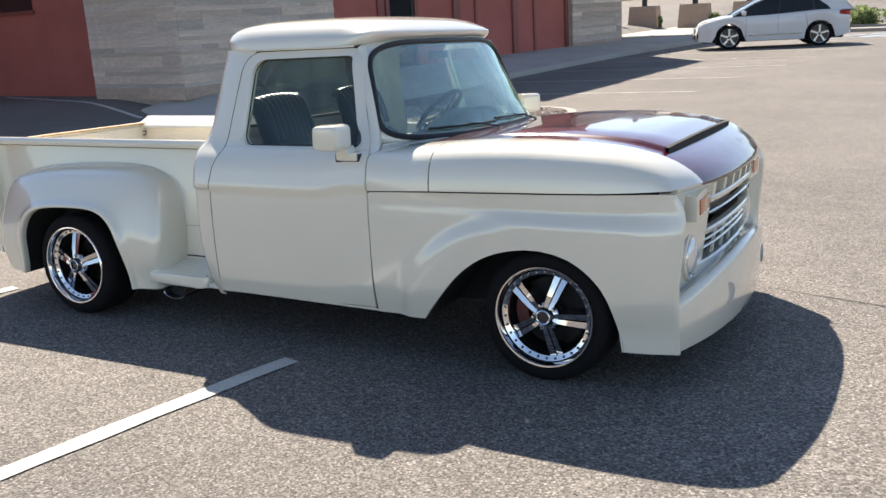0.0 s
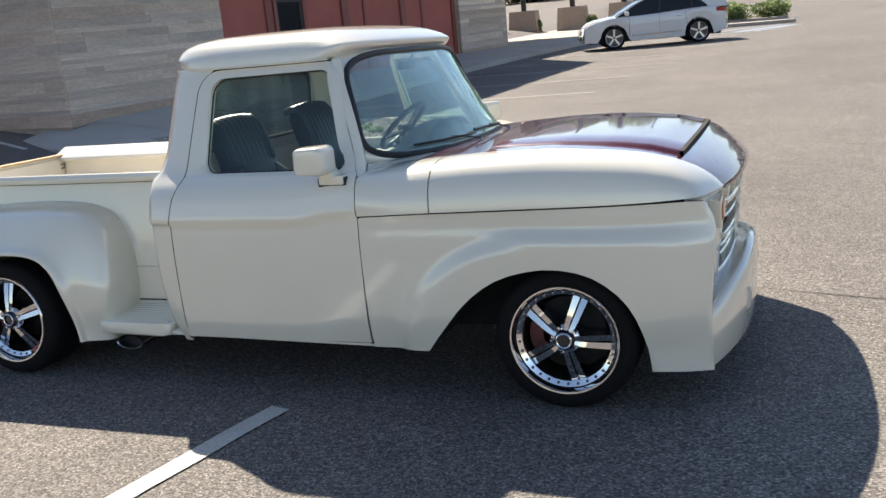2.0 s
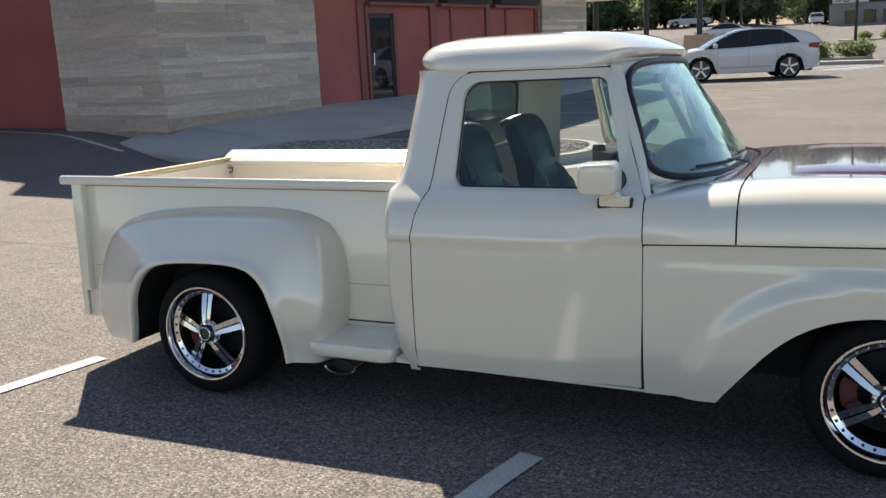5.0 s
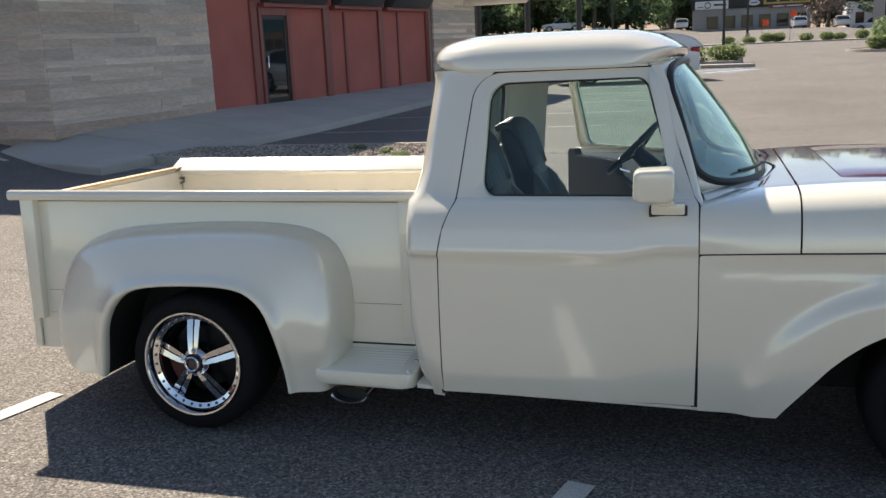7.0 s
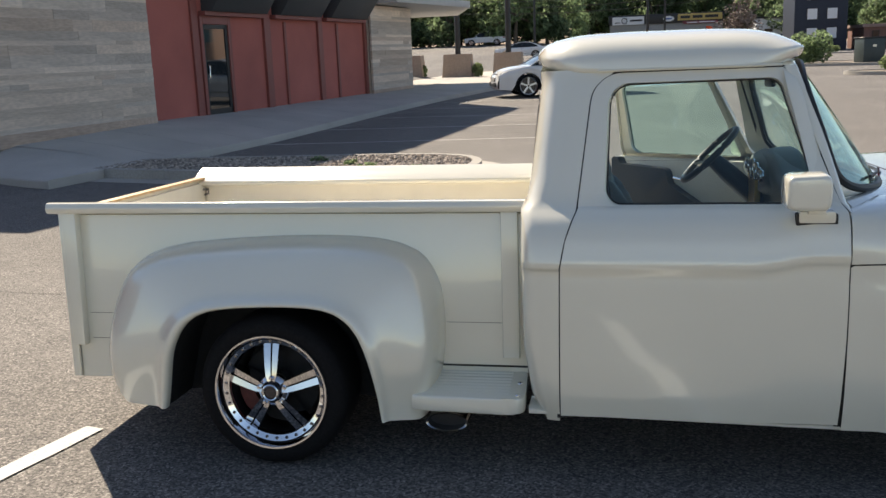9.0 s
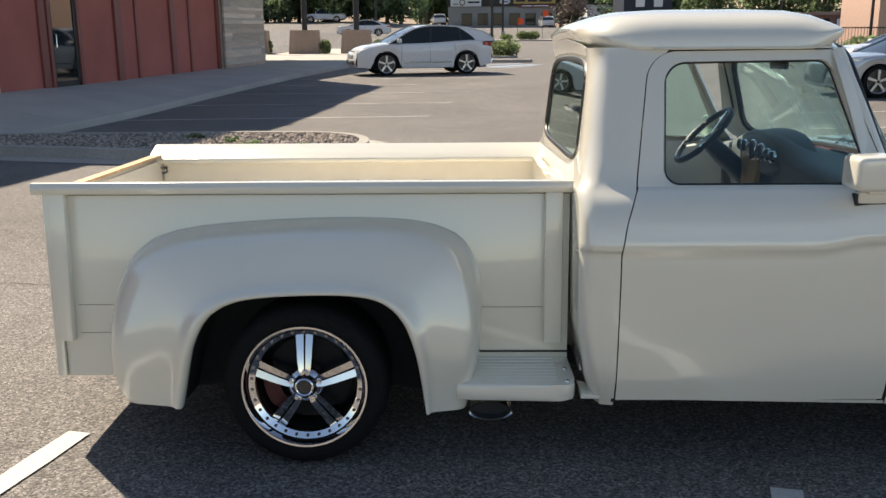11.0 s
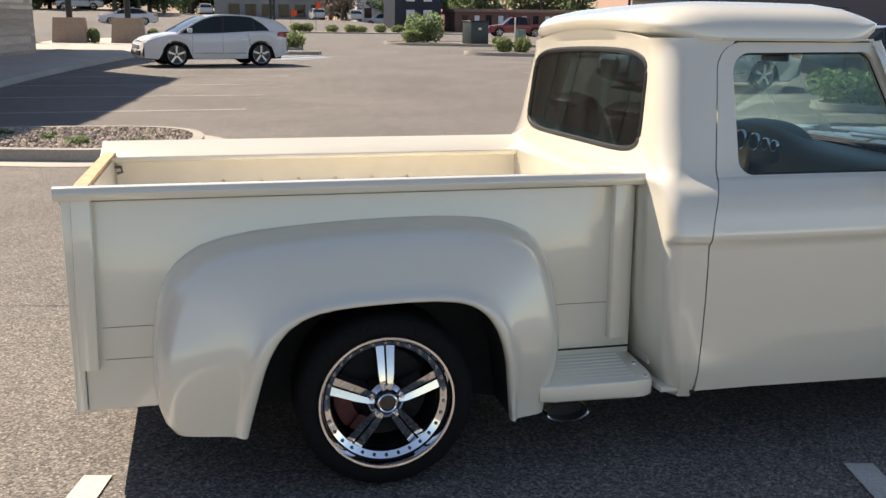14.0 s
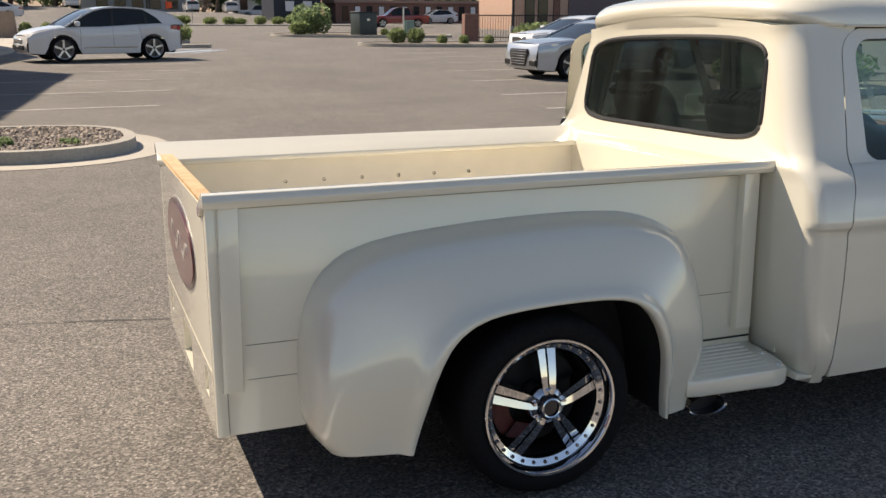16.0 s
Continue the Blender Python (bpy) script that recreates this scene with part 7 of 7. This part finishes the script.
for x, w in ((-8.3, 1.75), (-5.35, 1.75), (-11.2, 1.75), (-14.2, 1.75)):
    pl = empty("planter_base", pose(x, 50.0, 0.13), "battered tan concrete column base on the plaza", "column base", "column bases")
    bm = bmesh.new()
    rows = []
    for z, f in ((0.0, 1.0), (1.28, 0.88), (1.31, 0.86), (1.31, 0.0)):
        rows.append([(sx * w / 2 * f, sy * 0.55 * f, z) for sx, sy in ((-1, -1), (1, -1), (1, 1), (-1, 1))])
    loft(bm, rows, closed=True)
    part("base_block", bm, mat("tan_concrete", (0.36, 0.27, 0.20), 0.85, noise_scale=10, vary=0.12, big=0.1, bump=0.3), pl, smooth=30)
    bm = bmesh.new()
    tube(bm, [(0, 0, 1.2), (0, 0, 5.5)], 0.16, 12)
    part("column", bm, BLACK, pl)
box_ = empty("utility_box", at(14.6, 52.4, 12), "dark green electrical cabinet beside shrubs", "utility box")
bm = bmesh.new()
box(bm, (-0.60, -0.6, 0.0), (0.60, 0.6, 1.42), 0.04, 2)
part("cabinet", bm, mat("dark_green_enamel", (0.035, 0.05, 0.05), 0.5, noise_scale=5, vary=0.15), box_)
bm = bmesh.new()
box(bm, (-0.64, -0.64, 1.42), (0.64, 0.64, 1.49), 0.02)
part("lid", bm, BLACK, box_)
bm = bmesh.new()
box(bm, (-0.10, -0.612, 0.95), (0.10, -0.60, 1.08))
part("plate", bm, CREAM, box_)
for x, y, z in ((17.2, 51.6, 1.0),):
    b2 = empty("utility_pedestal", at(x, y, 8), "pale green utility pedestal in a bed", "utility box")
    bm = bmesh.new()
    box(bm, (-0.28, -0.25, 0), (0.28, 0.25, z), 0.03, 2)
    part("cabinet", bm, mat("pale_green_enamel", (0.16, 0.24, 0.20), 0.5, noise_scale=5, vary=0.1), b2)
    bm = bmesh.new()
    tube(bm, [(-0.35, 0, 0), (-0.35, 0, 1.7)], 0.05, 8)
    part("marker_post", bm, LINER, b2)


# ---- distant buildings ----
def shop(name, m, size, wall, label, windows=(), signs=(), roof=None, roof_z=None):
    b = empty(name, m, label, "building")
    w, d, h = size
    bm = bmesh.new()
    prism(bm, [(0, 0), (w, 0), (w, d), (0, d)], -0.3, h, axis="z", bevel=0.03)
    part("wall", bm, wall, b)
    bm = bmesh.new()
    prism(bm, [(-0.2, -0.25), (w + 0.2, -0.25), (w + 0.2, d + 0.2), (-0.2, d + 0.2)], h, h + (roof_z or 0.25), axis="z", bevel=0.02)
    part("roof", bm, roof or BLACK, b)
    for x, z, ww, hh, mt in windows:
        win = empty("window", Matrix(), "", "")
        win.parent = b
        bm = bmesh.new()
        box(bm, (x, -0.08, z), (x + ww, 0.02, z + hh), 0.01)
        part("frame", bm, BLACK if mt is not BLACK else LINER, win)
        bm = bmesh.new()
        box(bm, (x + 0.06, -0.10, z + 0.06), (x + ww - 0.06, -0.04, z + hh - 0.06))
        part("pane", bm, mt, win)
    for x, z, ww, hh, mt in signs:
        bm = bmesh.new()
        box(bm, (x, -0.42, z), (x + ww, -0.30, z + hh), 0.01)
        part("sign_board", bm, mt, b)
    return b


GREYWALL = mat("grey_block_wall", (0.33, 0.33, 0.32), 0.85, noise_scale=4, vary=0.1, bump=0.2)
YELLOW, WHITE, BLUE = mat("yellow_sign", (0.46, 0.33, 0.10), 0.5, noise_scale=6, vary=0.1), mat("white_sign", (0.72, 0.73, 0.74), 0.5, noise_scale=6, vary=0.05), mat("blue_sign", (0.05, 0.10, 0.30), 0.5, noise_scale=6, vary=0.1)
store = shop("auto_store", pose(-1.45, 152, 1.30), (17.5, 9, 3.5), GREYWALL, "low grey store with a dark fascia and sign boards",
             [(2.2 + 2.6 * k, 0.5, 1.7, 1.9, CARGLASS) for k in range(6)], [(0.4, 3.5, 5.0, 1.25, WHITE), (10.6, 3.85, 6.8, 1.0, YELLOW), (11.4, 3.3, 5.4, 0.42, mat("dark_red_sign", (0.2, 0.04, 0.05), 0.5, noise_scale=5, vary=0.1))], BLACK, 1.5)
for x, z, w, h, mt in ((3.2, 4.0, 1.9, 0.28, BLACK), (0.8, 3.8, 0.8, 0.12, BLACK), (11.0, 4.15, 1.5, 0.42, BLACK), (12.9, 4.15, 1.5, 0.42, BLACK), (14.8, 4.15, 2.0, 0.42, BLACK), (12.0, 3.42, 1.6, 0.16, WHITE), (13.9, 3.42, 2.4, 0.16, WHITE)):
    bm = bmesh.new()
    box(bm, (x, -0.46, z), (x + w, -0.41, z + h))
    part("sign_bar", bm, mt, store)
bm = bmesh.new()
tube(bm, [(2.3 + 0.42 * math.cos(t), -0.44, 4.12 + 0.42 * math.sin(t)) for t in [math.tau * k / 24 for k in range(24)]], 0.07, 6, closed=True)
part("sign_ring", bm, BLACK, store, "dark ring on the white sign board")
bm = bmesh.new()
prism(bm, [(9.2 + 0.85 * math.cos(t), 4.2 + 0.42 * math.sin(t)) for t in [math.tau * k / 28 for k in range(28)]], -0.42, -0.30, bevel=0.02)
oval = part("sign_oval", bm, WHITE, store, "white oval sign with a blue bar")
bm = bmesh.new()
box(bm, (8.7, -0.46, 4.09), (9.7, -0.41, 4.31))
part("sign_bar", bm, BLUE, oval)
shop("dark_block", pose(19.6, 108, 0.3), (5.6, 8, 8.0), mat("navy_wall", (0.015, 0.022, 0.04), 0.6, noise_scale=3, vary=0.15), "dark navy building with white square windows",
     [(1.3 + 2.1 * i, 1.2 + 2.1 * j, 1.15, 1.25, WHITE) for i in range(2) for j in range(3)], (), WHITE, 0.3)
shop("white_shed", pose(20.93, 150, 1.30), (4.2, 5, 3.6), WHITE, "small white shed behind the store", [(1.2, 0.4, 1.2, 1.6, CARGLASS)], ())
BRICK = mat("brown_brick_wall", (0.21, 0.11, 0.085), 0.85, noise_scale=6, vary=0.2, bump=0.3)
shop("brick_motel", pose(27.0, 108, 0.2), (34, 8, 2.35), BRICK, "long low brick motel with white doors", [(0.8 + 1.5 * k, 0.3, 0.75, 1.7, (CARGLASS, WHITE)[k % 2]) for k in range(22)], (), mat("motel_roof", (0.30, 0.20, 0.17), 0.8, noise_scale=4, vary=0.1), 0.35)
PINK = mat("pink_stucco", (0.50, 0.33, 0.25), 0.85, noise_scale=4, vary=0.08, bump=0.2)
PURPLE = mat("mauve_stucco", (0.135, 0.11, 0.12), 0.85, noise_scale=4, vary=0.10, bump=0.2)
TEAL = mat("teal_metal", (0.06, 0.22, 0.26), 0.5, noise_scale=4, vary=0.1)
shop("pink_building", pose(32.7, 70, 0.1, 0, 0, -4), (5.0, 9, 5.6), PINK, "pink stucco building with teal awning", [(1.0, 0.3, 0.9, 2.2, CARGLASS), (2.2, 0.3, 0.9, 2.2, CARGLASS), (3.6, 0.3, 0.6, 2.2, BRICK)], [(-0.2, 3.2, 4.8, 1.15, TEAL)], PINK, 0.3)
shop("mauve_building", pose(37.7, 69.5, 0.1, 0, 0, -4), (30, 12, 5.3), PURPLE, "large mauve stucco building", [(4.5, 2.6, 3.4, 2.4, CARGLASS), (12.0, 0.3, 2.4, 2.6, CARGLASS)], (), PURPLE, 0.4)
# brick fence post with a dark rail fence
fence = empty("brick_fence", at(17.0, 42.0, -4), "brown brick post with a dark iron fence", "fence")
bm = bmesh.new()
box(bm, (0, 0, 0), (0.78, 0.5, 1.42), 0.02)
part("brick_post", bm, BRICK, fence)
for z in (0.25, 1.35):
    bm = bmesh.new()
    tube(bm, [(0.78, 0.25, z), (7.5, 0.25, z)], 0.03, 6)
    part("rail", bm, BLACK, fence)
for k in range(42):
    bm = bmesh.new()
    tube(bm, [(0.9 + 0.145 * k, 0.25, 0.05), (0.9 + 0.145 * k, 0.25, 1.42)], 0.012, 5)
    part("bar", bm, BLACK, fence)


# poles, wires and flags
def pole(x, y, h, r, label, arm=0.0):
    p = empty("street_pole", at(x, y, 0), label, "pole")
    bm = bmesh.new()
    tube(bm, [(0, 0, 0), (0, 0, h)], [r, r * 0.7], 10)
    part("shaft", bm, BLACK, p)
    bm = bmesh.new()
    lathe(bm, [(0.0, 0.55), (0.24, 0.55), (0.26, 0.50), (0.28, 0.0)], 14, "z")
    part("footing", bm, KERBC, p)
    if arm:
        bm = bmesh.new()
        box(bm, (-arm, -0.12, h - 0.05), (arm, 0.12, h + 0.12), 0.02)
        part("lamp_head", bm, BLACK, p)


pole(26.2, 56.0, 9.0, 0.10, "dark lamp post by the pink building", 0.8)
pole(2.6, 58.0, 9.0, 0.10, "dark lamp post beside the verge", 0.8)
pole(38.5, 110.0, 11.0, 0.14, "wooden utility pole along the street")
pole(5.6, 110.0, 11.0, 0.14, "wooden utility pole along the street")
pole(-9.0, 104.0, 11.0, 0.14, "wooden utility pole along the street")
for z in (5.6, 6.3, 7.0):
    bm = bmesh.new()
    tube(bm, [(-60 + 6 * k, 108 + 0.05 * k, z + 0.9 * ((k % 6) / 3 - 1) ** 2) for k in range(25)], 0.03, 4)
    tagged(link("overhead_wire", bm, BLACK), "thin dark overhead wire between poles", "cable", "overhead wires")
FLAG = mat("orange_flag", (0.75, 0.10, 0.03), 0.7, noise_scale=8, vary=0.15)
for x, y, z in ((6.6, 97.0, 2.4), (9.4, 99.0, 3.2)):
    f = empty("marker_flag", at(x, y, 20), "orange flag on a thin stick", "flag")
    bm = bmesh.new()
    tube(bm, [(0, 0, 0), (0, 0, z)], 0.02, 6)
    part("stick", bm, BLACK, f)
    bm = bmesh.new()
    loft(bm, [[(0.02 + 0.12 * k, 0.06 * math.sin(k * 1.3), z - 0.05 - 0.02 * k), (0.02 + 0.12 * k, 0.06 * math.sin(k * 1.3) + 0.02, z - 0.85 + 0.03 * k)] for k in range(7)])
    flange(bm, (0, 0.012, 0))
    part("cloth", bm, FLAG, f)

# dry hills behind
HILL = mat("dry_hill", (0.36, 0.27, 0.19), 0.95, noise_scale=0.06, vary=0.4, big=0.3, big_scale=0.015)
bm = bmesh.new()
rows = []
for j in range(14):
    y = 360 + 26 * j
    rows.append([(x, y, 0.3 + min(1, j / 5) * (15 + 12 * noise.noise(Vector((x * 0.006, y * 0.004, 0))) + 5 * noise.noise(Vector((x * 0.03, y * 0.02, 3))) + 1.5 * noise.noise(Vector((x * 0.1, y * 0.1, 3))))) for x in [-420 + 14 * k for k in range(74)]])
loft(bm, rows)
setting("backdrop_hills", bm, HILL, "dry tan hills with scattered scrub in the distance", "hills", 60)
